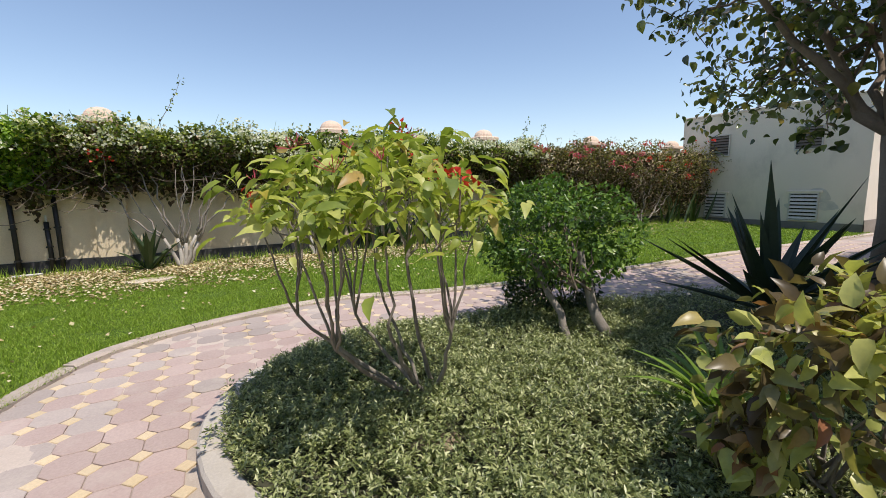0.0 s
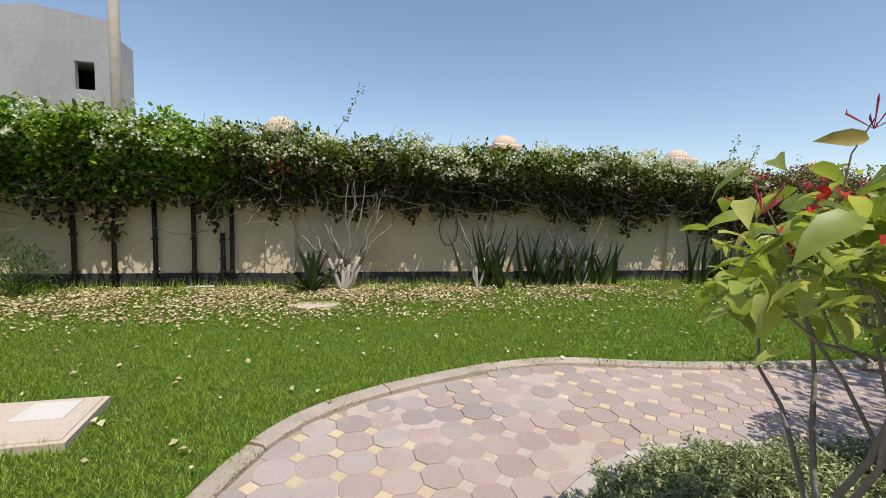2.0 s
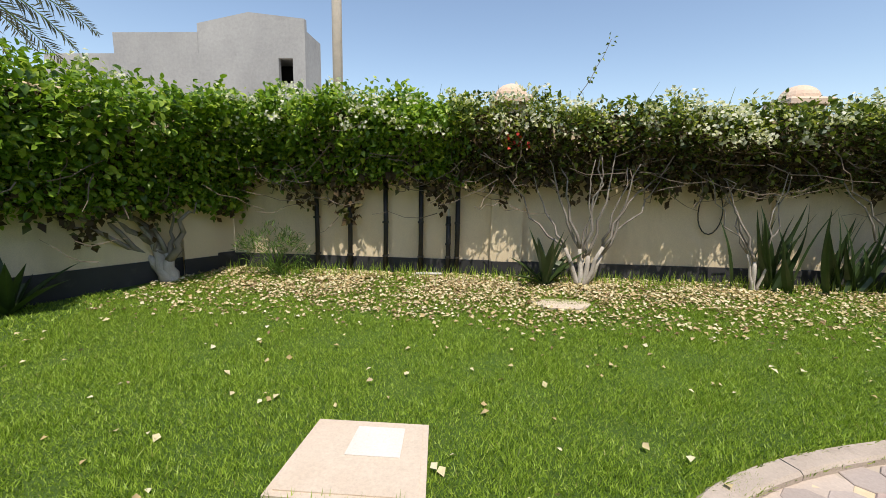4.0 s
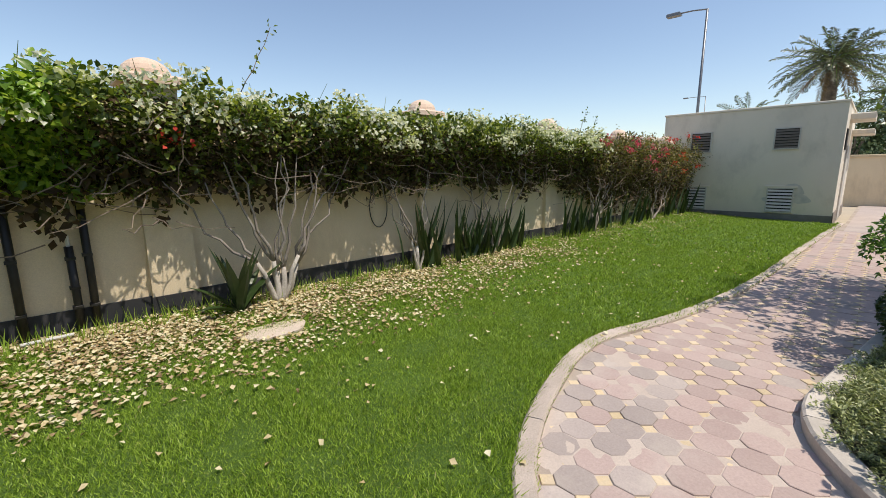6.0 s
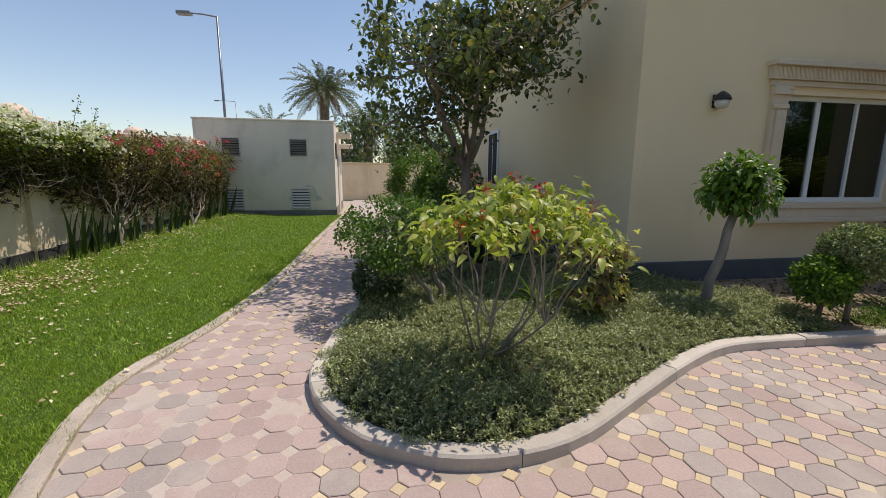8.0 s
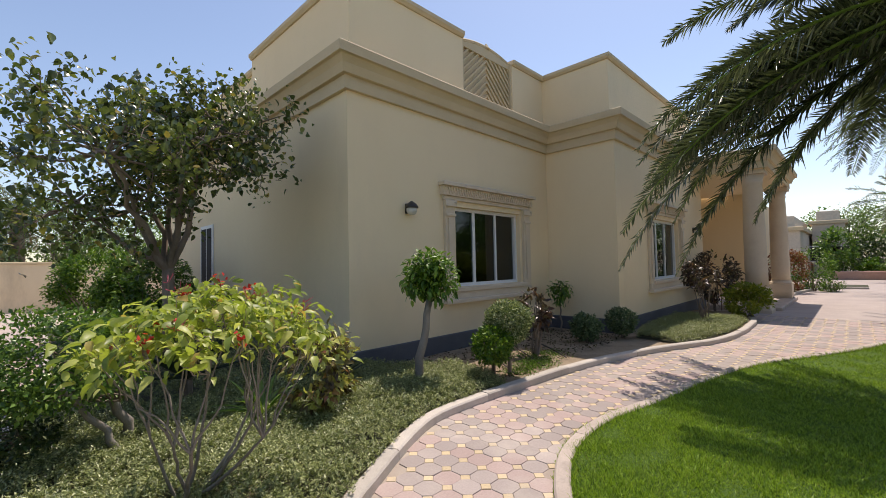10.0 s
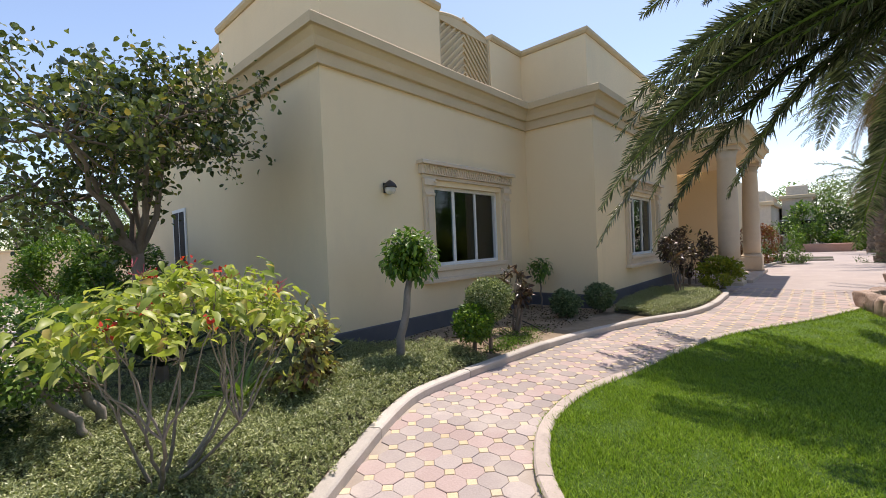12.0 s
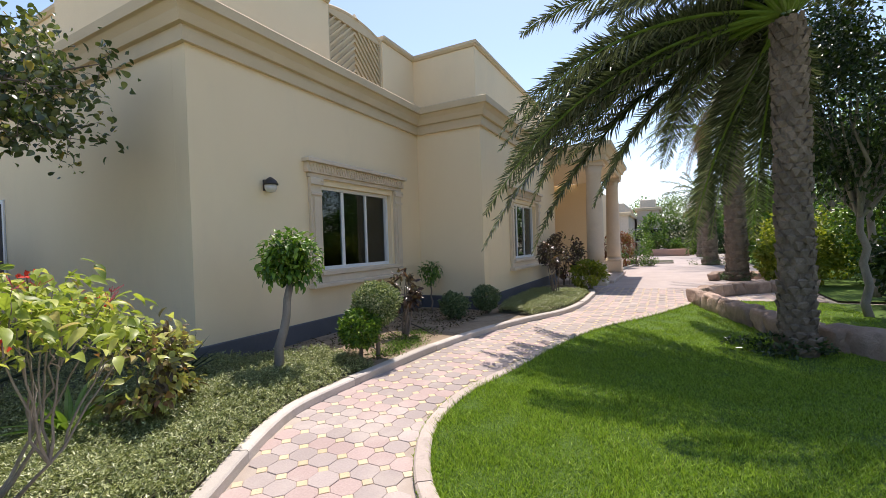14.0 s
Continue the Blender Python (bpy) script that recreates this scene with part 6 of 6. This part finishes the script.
def far_house(name, x0, x1, y0, y1, h, label, side):
    t = thing(name, label, "house", "houses beyond the garden")
    part("wall", Shape().box(x0, x1, y0, y1, -0.05, h), FAR_WALL, t)
    part("roof", Shape().box(x0 - 0.2, x1 + 0.2, y0 - 0.2, y1 + 0.2, h + 0.003, h + 0.3, 0.05), STUCCO_TRIM, t)
    part("parapet", Shape().box(x0 + 0.3, x1 - 0.3, y0 + 0.3, y1 - 0.3, h + 0.303, h + 1.1, 0.05), FAR_WALL, t)
    n = 3
    for k in range(n):
        if side == "y":
            c = x0 + (k + 0.5) * (x1 - x0) / n
            w = part("window", Shape().box(c - 0.6, c + 0.6, y1 + 0.002, y1 + 0.05, 1.1, 2.4, 0.01), ALU, t)
            part("pane", Shape().box(c - 0.52, c + 0.52, y1 + 0.052, y1 + 0.06, 1.18, 2.32), DARK, w)
        else:
            c = y0 + (k + 0.5) * (y1 - y0) / n
            w = part("window", Shape().box(x0 - 0.05, x0 - 0.002, c - 0.6, c + 0.6, 1.1, 2.4, 0.01), ALU, t)
            part("pane", Shape().box(x0 - 0.06, x0 - 0.052, c - 0.52, c + 0.52, 1.18, 2.32), DARK, w)


far_house("far_villa", 0.6, 9.0, -48.0, -36.0, 3.4, "far tan villa beyond the paved court", "y")
far_house("far_villa", -1.6, 0.4, -52.0, -44.0, 4.2, "far tan villa beyond the paved court", "y")
far_house("far_villa", 44.0, 56.0, 22.0, 34.0, 3.6, "far pale villa beyond the garden wall", "x")
far_house("far_villa", 34.0, 42.0, 16.0, 21.0, 3.0, "far pale villa beyond the garden wall", "x")

# ---- ground cover, grass, petals ----
cover_edge = np.array([p for p in BED_EDGE if p[1] > -1.55])
inner = []
for i, p in enumerate(cover_edge):
    d = cover_edge[min(i + 1, len(cover_edge) - 1)] - cover_edge[max(i - 1, 0)]
    d = d / np.linalg.norm(d)
    inner.append(p + np.array([-d[1], d[0]]) * 0.125)
cover_poly = np.concatenate([inner, [(1.9, -1.7), (2.3, -1.25), (2.9, -0.9), (2.9, -0.62), (14.0, -0.62)]])
# dark sheet over the sandy bed paints the shade between the leaves
sheet("cover_shade", cover_poly, SOIL_AND_SHADE, lambda x, y: 0.075 + 0.02 * noise.noise((x * 1.7, y * 1.7, 1)), "dark sheet standing in for shade under ground cover", "soil", 0.4)


def scatter(poly, per_m2, x=(None, None), y=(None, None)):
    poly = np.asarray(poly)
    lo, hi = poly.min(0), poly.max(0)
    lo = np.array([lo[0] if x[0] is None else x[0], lo[1] if y[0] is None else y[0]])
    hi = np.array([hi[0] if x[1] is None else x[1], hi[1] if y[1] is None else y[1]])
    n = int(per_m2 * np.prod(hi - lo))
    q = lo + rng.uniform(size=(n, 2)) * (hi - lo)
    return q[inside(q, poly)]


def ground_cover(poly, edge, regions, name, label):
    q = np.concatenate([scatter(poly, d, x, y) for d, x, y in regions])
    gap = line_gap(q, np.asarray(edge))
    bumpy = np.array([0.5 + 0.5 * noise.noise((a * 1.6, b * 1.6, 7)) + 0.3 * noise.noise((a * 5, b * 5, 2)) for a, b in q])
    z = 0.10 + np.clip((gap - 0.1) / 0.25, 0.1, 1) * (0.02 + 0.13 * np.clip(bumpy, 0, 1.2)) + rng.uniform(-0.06, 0.025, len(q))
    idx = np.repeat(np.arange(len(q)), 12)
    k = len(idx)
    az = rng.uniform(0, 2 * math.pi, k)
    D = np.stack([np.cos(az), np.sin(az), rng.uniform(-0.1, 1.3, k)], 1)
    P = np.stack([q[idx, 0], q[idx, 1], z[idx]], 1) + rng.normal(size=(k, 3)) * np.array([0.007, 0.007, 0.016])
    size = 0.028 * rng.uniform(0.6, 1.25, k)
    ob = new(name, leaf_mesh(name, P, D, np.array([0, 0, 1.0]) + rng.normal(size=(k, 3)) * 0.4, size, size * 0.34, L_COVER, droop=0.05))
    return tagged(ob, label, "ground cover", kind="stuff")


leaf_poly = np.concatenate([[p + (q - p) * 0.82 for p, q in zip(cover_edge, inner)], cover_poly[len(inner):]])
ground_cover(leaf_poly, BED_EDGE, [(1700, (-0.2, 3.2), (-1.7, 3.3)), (420, (3.2, 8.0), (-0.6, 2.9))], "ground_cover", "dense small-leaved silvery green ground cover in the bed")
creep = np.concatenate([[p + (q - p) * 0.16 for p, q in zip(cover_edge, inner)], cover_poly[len(inner):]])
q = scatter(creep, 900, (-0.2, 3.2), (0.2, 3.4))
g = line_gap(q, BED_EDGE)
n1 = np.array([noise.noise((a * 4.5, b * 4.5, 11)) for a, b in q])
q = q[(g < 0.1) & (n1 > 0.12)]
idx = np.repeat(np.arange(len(q)), 8)
az = rng.uniform(0, 2 * math.pi, len(idx))
P = np.stack([q[idx, 0], q[idx, 1], 0.098 + 0.025 * rng.uniform(size=len(q))[idx]], 1) + rng.normal(size=(len(idx), 3)) * np.array([0.012, 0.012, 0.007])
size = 0.027 * rng.uniform(0.6, 1.25, len(idx))
tagged(new("creeping_sprigs", leaf_mesh("creeping_sprigs", P, np.stack([np.cos(az), np.sin(az), rng.uniform(-0.1, 0.8, len(idx))], 1), np.array([0, 0, 1.0]) + rng.normal(size=(len(idx), 3)) * 0.4, size, size * 0.4, L_COVER, droop=0.05)), "ground cover sprigs creeping over the kerb", "ground cover", kind="stuff")
edge2 = np.array([p for p in BED_EDGE if -9.4 < p[1] < -5.4]) + np.array([0.16, 0])
far_cover = np.concatenate([edge2, [(1.0, -9.4), (1.2, -7.0), (0.95, -5.6)]])
# same dark sheet, painted shade below the sprigs here
sheet("cover_shade", far_cover, SOIL_AND_SHADE, lambda x, y: 0.082, "dark sheet standing in for shade under ground cover near the croton", "soil", 0.6)
ground_cover(far_cover, BED_EDGE, [(1300, (None, None), (None, None))], "ground_cover", "dense green ground cover near the croton")


def grass(name, poly, regions, label):
    V = []
    for d, x, y, h, w in regions:
        q = scatter(poly, d, x, y)
        k = len(q)
        z = np.array(lawn_height(q[:, 0], q[:, 1])) - 0.004
        b = np.stack([q[:, 0], q[:, 1], z], 1)
        az = rng.uniform(0, 2 * math.pi, k)
        s = np.stack([np.cos(az), np.sin(az), np.zeros(k)], 1) * w * 0.5
        clump = np.array([0.7 + 0.5 * noise.noise((a * 3, c * 3, 4)) for a, c in q])
        hh = h * rng.uniform(0.55, 1.25, k) * np.clip(clump, 0.4, 1.4)
        tip = b + np.stack([rng.normal(size=k) * hh * 0.55, rng.normal(size=k) * hh * 0.55, hh], 1)
        V.append(np.stack([b - s, b + s, tip], 1).reshape(-1, 3))
    V = np.concatenate(V)
    tagged(new(name, triangles(name, V, np.arange(len(V)).reshape(-1, 3), L_GRASS)), label, "grass", kind="stuff")


grass("grass", lawn_poly, [(900, (-5.2, 1.6), (3.0, 7.6), 0.038, 0.009), (600, (1.6, 7.0), (3.8, 7.6), 0.055, 0.018), (16500, (-5.2, 1.6), (3.0, 7.6), 0.037, 0.0068), (6500, (1.6, 6.0), (3.8, 7.6), 0.04, 0.0095), (1200, (6.0, 13.0), (3.6, 7.6), 0.05, 0.022), (3500, (-8.0, -5.2), (3.0, 6.5), 0.045, 0.012), (3000, (-5.2, -1.0), (1.2, 3.0), 0.04, 0.012)], "short mown green grass blades on the lawn")
grass("grass", side_poly, [(3500, (-4.5, -0.2), (-5.0, 0.7), 0.042, 0.013), (10000, (-4.0, -0.2), (-3.2, 0.7), 0.045, 0.012), (2600, (-5.2, -0.4), (-9.0, -3.2), 0.045, 0.015)], "short mown grass blades on the shaded lawn")
tufts = scatter(np.array([(-4.7, 7.2), (12.9, 7.2), (12.9, 7.62), (-4.7, 7.62)]), 500)
k = len(tufts)
b = np.stack([tufts[:, 0], tufts[:, 1], np.full(k, 0.11)], 1)
hh = rng.uniform(0.06, 0.2, k)
lean = rng.normal(size=(k, 2)) * 0.04
side = np.stack([np.full(k, 0.005), np.zeros(k), np.zeros(k)], 1)
V = np.stack([b - side, b + side, b + np.concatenate([lean, hh[:, None]], 1)], 1).reshape(-1, 3)
tagged(new("long_grass", triangles("long_grass", V, np.arange(len(V)).reshape(-1, 3), L_GRASS)), "longer unmown grass along the wall foot", "grass", kind="stuff")


def edge_tufts(line, offset, name, label):
    """Uncut grass that leans over a kerb."""
    q, w = [], []
    for a, b in zip(line[:-1], line[1:]):
        n = rng.poisson(26)
        u = rng.uniform(size=(n, 1))
        e = (b - a) / np.linalg.norm(b - a)
        out = np.array([-e[1], e[0]])
        q.append(a + (b - a) * u + out * (offset + rng.exponential(0.03, (n, 1))))
        w.append(np.repeat(-out[None], n, 0))
    q, w = np.concatenate(q), np.concatenate(w)
    k = len(q)
    hh = 0.055 * rng.uniform(0.4, 1.4, k)
    b = np.stack([q[:, 0], q[:, 1], np.full(k, 0.02)], 1)
    lean = w * (hh * rng.uniform(-0.4, 1.0, k))[:, None] + rng.normal(size=(k, 2)) * 0.012
    az = rng.uniform(0, math.pi, k)
    s = np.stack([np.cos(az), np.sin(az), np.zeros(k)], 1) * 0.0045
    V = np.stack([b - s, b + s, b + np.concatenate([lean, hh[:, None]], 1)], 1).reshape(-1, 3)
    tagged(new(name, triangles(name, V, np.arange(len(V)).reshape(-1, 3), L_GRASS)), label, "grass", kind="stuff")


edge_tufts(LAWN_EDGE, 0.10, "edge_grass", "uncut grass leaning over the lawn kerb")
edge_tufts(np.array([(-2.5, 3.86), (-2.34, 3.86), (-2.18, 3.86), (-2.02, 3.86), (-1.86, 3.86)])[::-1], 0.005, "edge_grass", "grass grown up against the inspection cover")
edge_tufts(SIDE_EDGE, 0.118, "edge_grass", "uncut grass leaning over the side lawn kerb")


def petals(q, name, label, size=0.034):
    k = len(q)
    P = np.stack([q[:, 0], q[:, 1], lawn_height(q[:, 0], q[:, 1]) + rng.uniform(0.018, 0.042, k)], 1)
    D = rng.normal(size=(k, 3)) * np.array([1, 1, 0.25])
    N = np.array([0, 0, 1.0]) + rng.normal(size=(k, 3)) * 0.35
    s = size * rng.uniform(0.6, 1.3, k)
    tagged(new(name, leaf_mesh(name, P, D, N, s, s * 0.8, F_DRY, fold=0.14)), label, "fallen petals", kind="stuff")


q = scatter(lawn_poly, 2600, (-5.2, 13.0), (4.6, 7.55))
keep = rng.uniform(size=len(q)) < np.clip((q[:, 1] - 5.4) / 1.6, 0.0, 1) ** 2.4 * np.clip(1.1 - np.abs(q[:, 0] + 1.5) / 6.5, 0.06, 1)
keep &= np.hypot((q[:, 0] + 0.8) / 0.34, (q[:, 1] - 6.56) / 0.24) > rng.uniform(0.6, 1.05, len(q))
keep &= rng.uniform(size=len(q)) < np.array([np.clip(0.62 + 1.1 * noise.noise((a * 1.4, c * 2.2, 6)), 0.12, 1) for a, c in q])
q2 = q[keep] + rng.normal(size=(int(keep.sum()), 2)) * 0.09
q2 = q2[(q2[:, 1] > 5.2) & (q2[:, 1] < 7.6)][::2]
litter_z = lawn_height(q2[:, 0], q2[:, 1]) + rng.uniform(0.012, 0.03, len(q2))
tagged(new("dry_leaf_litter", leaf_mesh("dry_leaf_litter", np.column_stack([q2, litter_z]), rng.normal(size=(len(q2), 3)) * np.array([1, 1, 0.15]), np.array([0, 0, 1.0]) + rng.normal(size=(len(q2), 3)) * 0.3, 0.045 * rng.uniform(0.5, 1.3, len(q2)), 0.026, F_BROWN)), "brown withered leaves among the fallen petals", "leaf litter", kind="stuff")
petals(q[keep], "fallen_petals", "cream and tan fallen petals drifted along the wall", 0.039)
q = scatter(lawn_poly, 9, (-5.2, 7.0), (3.3, 7.3))
petals(q, "scattered_petals", "single cream petals scattered over the lawn", 0.042)

# ---- pavers ----
PITCH = 0.19
CUT = 0.048


def octagon(cx, cy, z, shape, r=PITCH / 2 - 0.002, depth=0.03, c=0.003):
    def ring(rr, cut, zz):
        a, b = rr, rr - cut
        return [(cx + x, cy + y, zz) for x, y in ((a, -b), (a, b), (b, a), (-b, a), (-a, b), (-a, -b), (-b, -a), (b, -a))]
    vs = ring(r, CUT, z - depth) + ring(r, CUT, z - c) + ring(r - c, CUT - c * 0.4, z)
    fs = [tuple(range(16, 24))]
    for k in (0, 8):
        fs += [(k + i, k + (i + 1) % 8, k + 8 + (i + 1) % 8, k + 8 + i) for i in range(8)]
    return shape.add(vs, fs)


def diamond(cx, cy, z, shape, r=CUT - 0.002, depth=0.03, c=0.003):
    def ring(rr, zz):
        return [(cx + rr, cy, zz), (cx, cy + rr, zz), (cx - rr, cy, zz), (cx, cy - rr, zz)]
    vs = ring(r, z - depth) + ring(r, z - c) + ring(r - c, z)
    fs = [(8, 9, 10, 11)]
    for k in (0, 4):
        fs += [(k + i, k + (i + 1) % 4, k + 4 + (i + 1) % 4, k + 4 + i) for i in range(4)]
    return shape.add(vs, fs)


# wind-blown sand that fills the joints and lies on the pavers in the bend
SAND_SPOTS = ((0.6, 3.3, 0.38, 1.1), (0.55, 4.0, 0.42, 0.98), (0.95, 4.3, 0.4, 1.05), (-0.1, 3.95, 0.5, 0.88), (0.1, 3.6, 0.7, 0.78), (1.5, 4.1, 0.5, 0.85), (2.2, 3.95, 0.6, 0.95), (2.9, 3.3, 0.5, 0.95), (-0.98, 2.6, 0.32, 1.1), (-0.7, 3.2, 0.45, 0.88))
xs, ys = np.arange(-1.7, 3.6, 0.025), np.arange(1.9, 4.9, 0.025)
X, Y = np.meshgrid(xs, ys, indexing="ij")
q = np.stack([X.ravel(), Y.ravel()], 1)
w = np.zeros(len(q))
for sx, sy, sr, sh in SAND_SPOTS:
    w = np.maximum(w, sh * np.exp(-((q[:, 0] - sx) ** 2 + (q[:, 1] - sy) ** 2) / (sr * sr)))
f = np.array([noise.noise((a * 2.3, b * 2.3, 1)) + 0.6 * noise.noise((a * 6, b * 6, 4)) + 0.35 * noise.noise((a * 17, b * 17, 8)) for a, b in q])
Z = -0.0135 + 0.0125 * w + 0.0045 * f * np.clip(w * 1.6, 0, 1)
ok = (inside(q, pave_poly) | (line_gap(q, LAWN_EDGE) < 0.07) | (line_gap(q, BED_EDGE) < 0.07)) & (Z > -0.0125)
ny = len(ys)
cell = (np.arange(len(xs) - 1)[:, None] * ny + np.arange(ny - 1)[None]).ravel()
cell = cell[ok[cell] & ok[cell + 1] & ok[cell + ny] & ok[cell + ny + 1]]
me = bpy.data.meshes.new("sand_drift")
me.from_pydata([tuple(p) for p in np.concatenate([q, Z[:, None]], 1)], [], [(c, c + ny, c + ny + 1, c + 1) for c in cell.tolist()])
bm = bmesh.new()
bm.from_mesh(me)
bmesh.ops.delete(bm, geom=[v for v in bm.verts if not v.link_faces], context="VERTS")
bm.to_mesh(me)
bm.free()
me.materials.append(DUST)
tagged(new("sand_drift", me), "thin blown sand filling the paver joints in the bend", "sand", kind="stuff")

oct_mesh = {m: octagon(0, 0, 0, Shape()).mesh("paver", m) for m in (PAVER, PAVER_GREY)}
dia_mesh = diamond(0, 0, 0, Shape()).mesh("paver_square", PAVER_YELLOW)
gx, gy = np.meshgrid(np.arange(-34, 60), np.arange(-60, 26))
grid = np.stack([gx.ravel(), gy.ravel()], 1) * PITCH + np.array([-0.01, 0.0])
dia = grid[inside(grid, pave_poly)]
octs = grid + PITCH / 2
octs = octs[inside(octs, pave_poly)]
EDGES = (LAWN_EDGE, BED_EDGE, SIDE_EDGE)


def margin(q):
    return np.min([line_gap(q, e) for e in EDGES], axis=0)


octs = octs[margin(octs) > 0.02]
dia = dia[margin(dia) > 0.02]
rest = {PAVER: Shape(), PAVER_GREY: Shape()}
rest_dia = Shape()
order = np.argsort(np.linalg.norm(octs - np.array([0.1, 2.4]), axis=1))
for rank, i in enumerate(order):
    x, y = octs[i]
    near_lawn = line_gap(np.array([[x, y]]), LAWN_EDGE)[0]
    grey = rng.uniform() < (0.6 if near_lawn < 0.62 and -1.5 < x < 1.3 else (0.6 if y < 1.2 else 0.1)) + 0.12 * noise.noise((x, y, 3))
    m = PAVER_GREY if grey else PAVER
    z = rng.uniform(-0.003, 0.003)
    if rank < 300:
        o = part("paver", oct_mesh[m], None, pavement)
        o.matrix_basis = pose(x, y, z, rng.uniform(-0.8, 0.8), rng.uniform(-0.8, 0.8), 0)
    else:
        octagon(x, y, z, rest[m])
for rank, i in enumerate(np.argsort(np.linalg.norm(dia - np.array([0.1, 2.4]), axis=1))):
    x, y = dia[i]
    z = rng.uniform(-0.003, 0.002) - (0.005 if math.hypot(x - 0.3, y - 3.75) < 0.75 else 0)
    if rank < 300:
        o = part("paver_square", dia_mesh, None, pavement)
        o.matrix_basis = pose(x, y, z, rng.uniform(-0.8, 0.8), rng.uniform(-0.8, 0.8), 0)
    else:
        diamond(x, y, z, rest_dia)
for nm, sh, m in (("far_rose_pavers", rest[PAVER], PAVER), ("far_grey_pavers", rest[PAVER_GREY], PAVER_GREY), ("far_yellow_pavers", rest_dia, PAVER_YELLOW)):
    tagged(part(nm, sh, m, pavement), kind="stuff")
court = Shape().prism([(0.4, -11.42), (0.4, -46), (-7.0, -46), (-5.3, -11.42)], -0.03, -0.004)
tagged(part("court_paving", court, PAVER_FAR), "pale worn paving of the court", "paving", kind="structure")
court = Shape().prism([(11.3, 3.5), (21.6, 3.4), (21.6, 2.1), (11.3, 2.35)], -0.03, -0.004)
tagged(part("path_end_paving", court, PAVER_FAR), "pale worn paving beside the utility building", "paving", kind="structure")
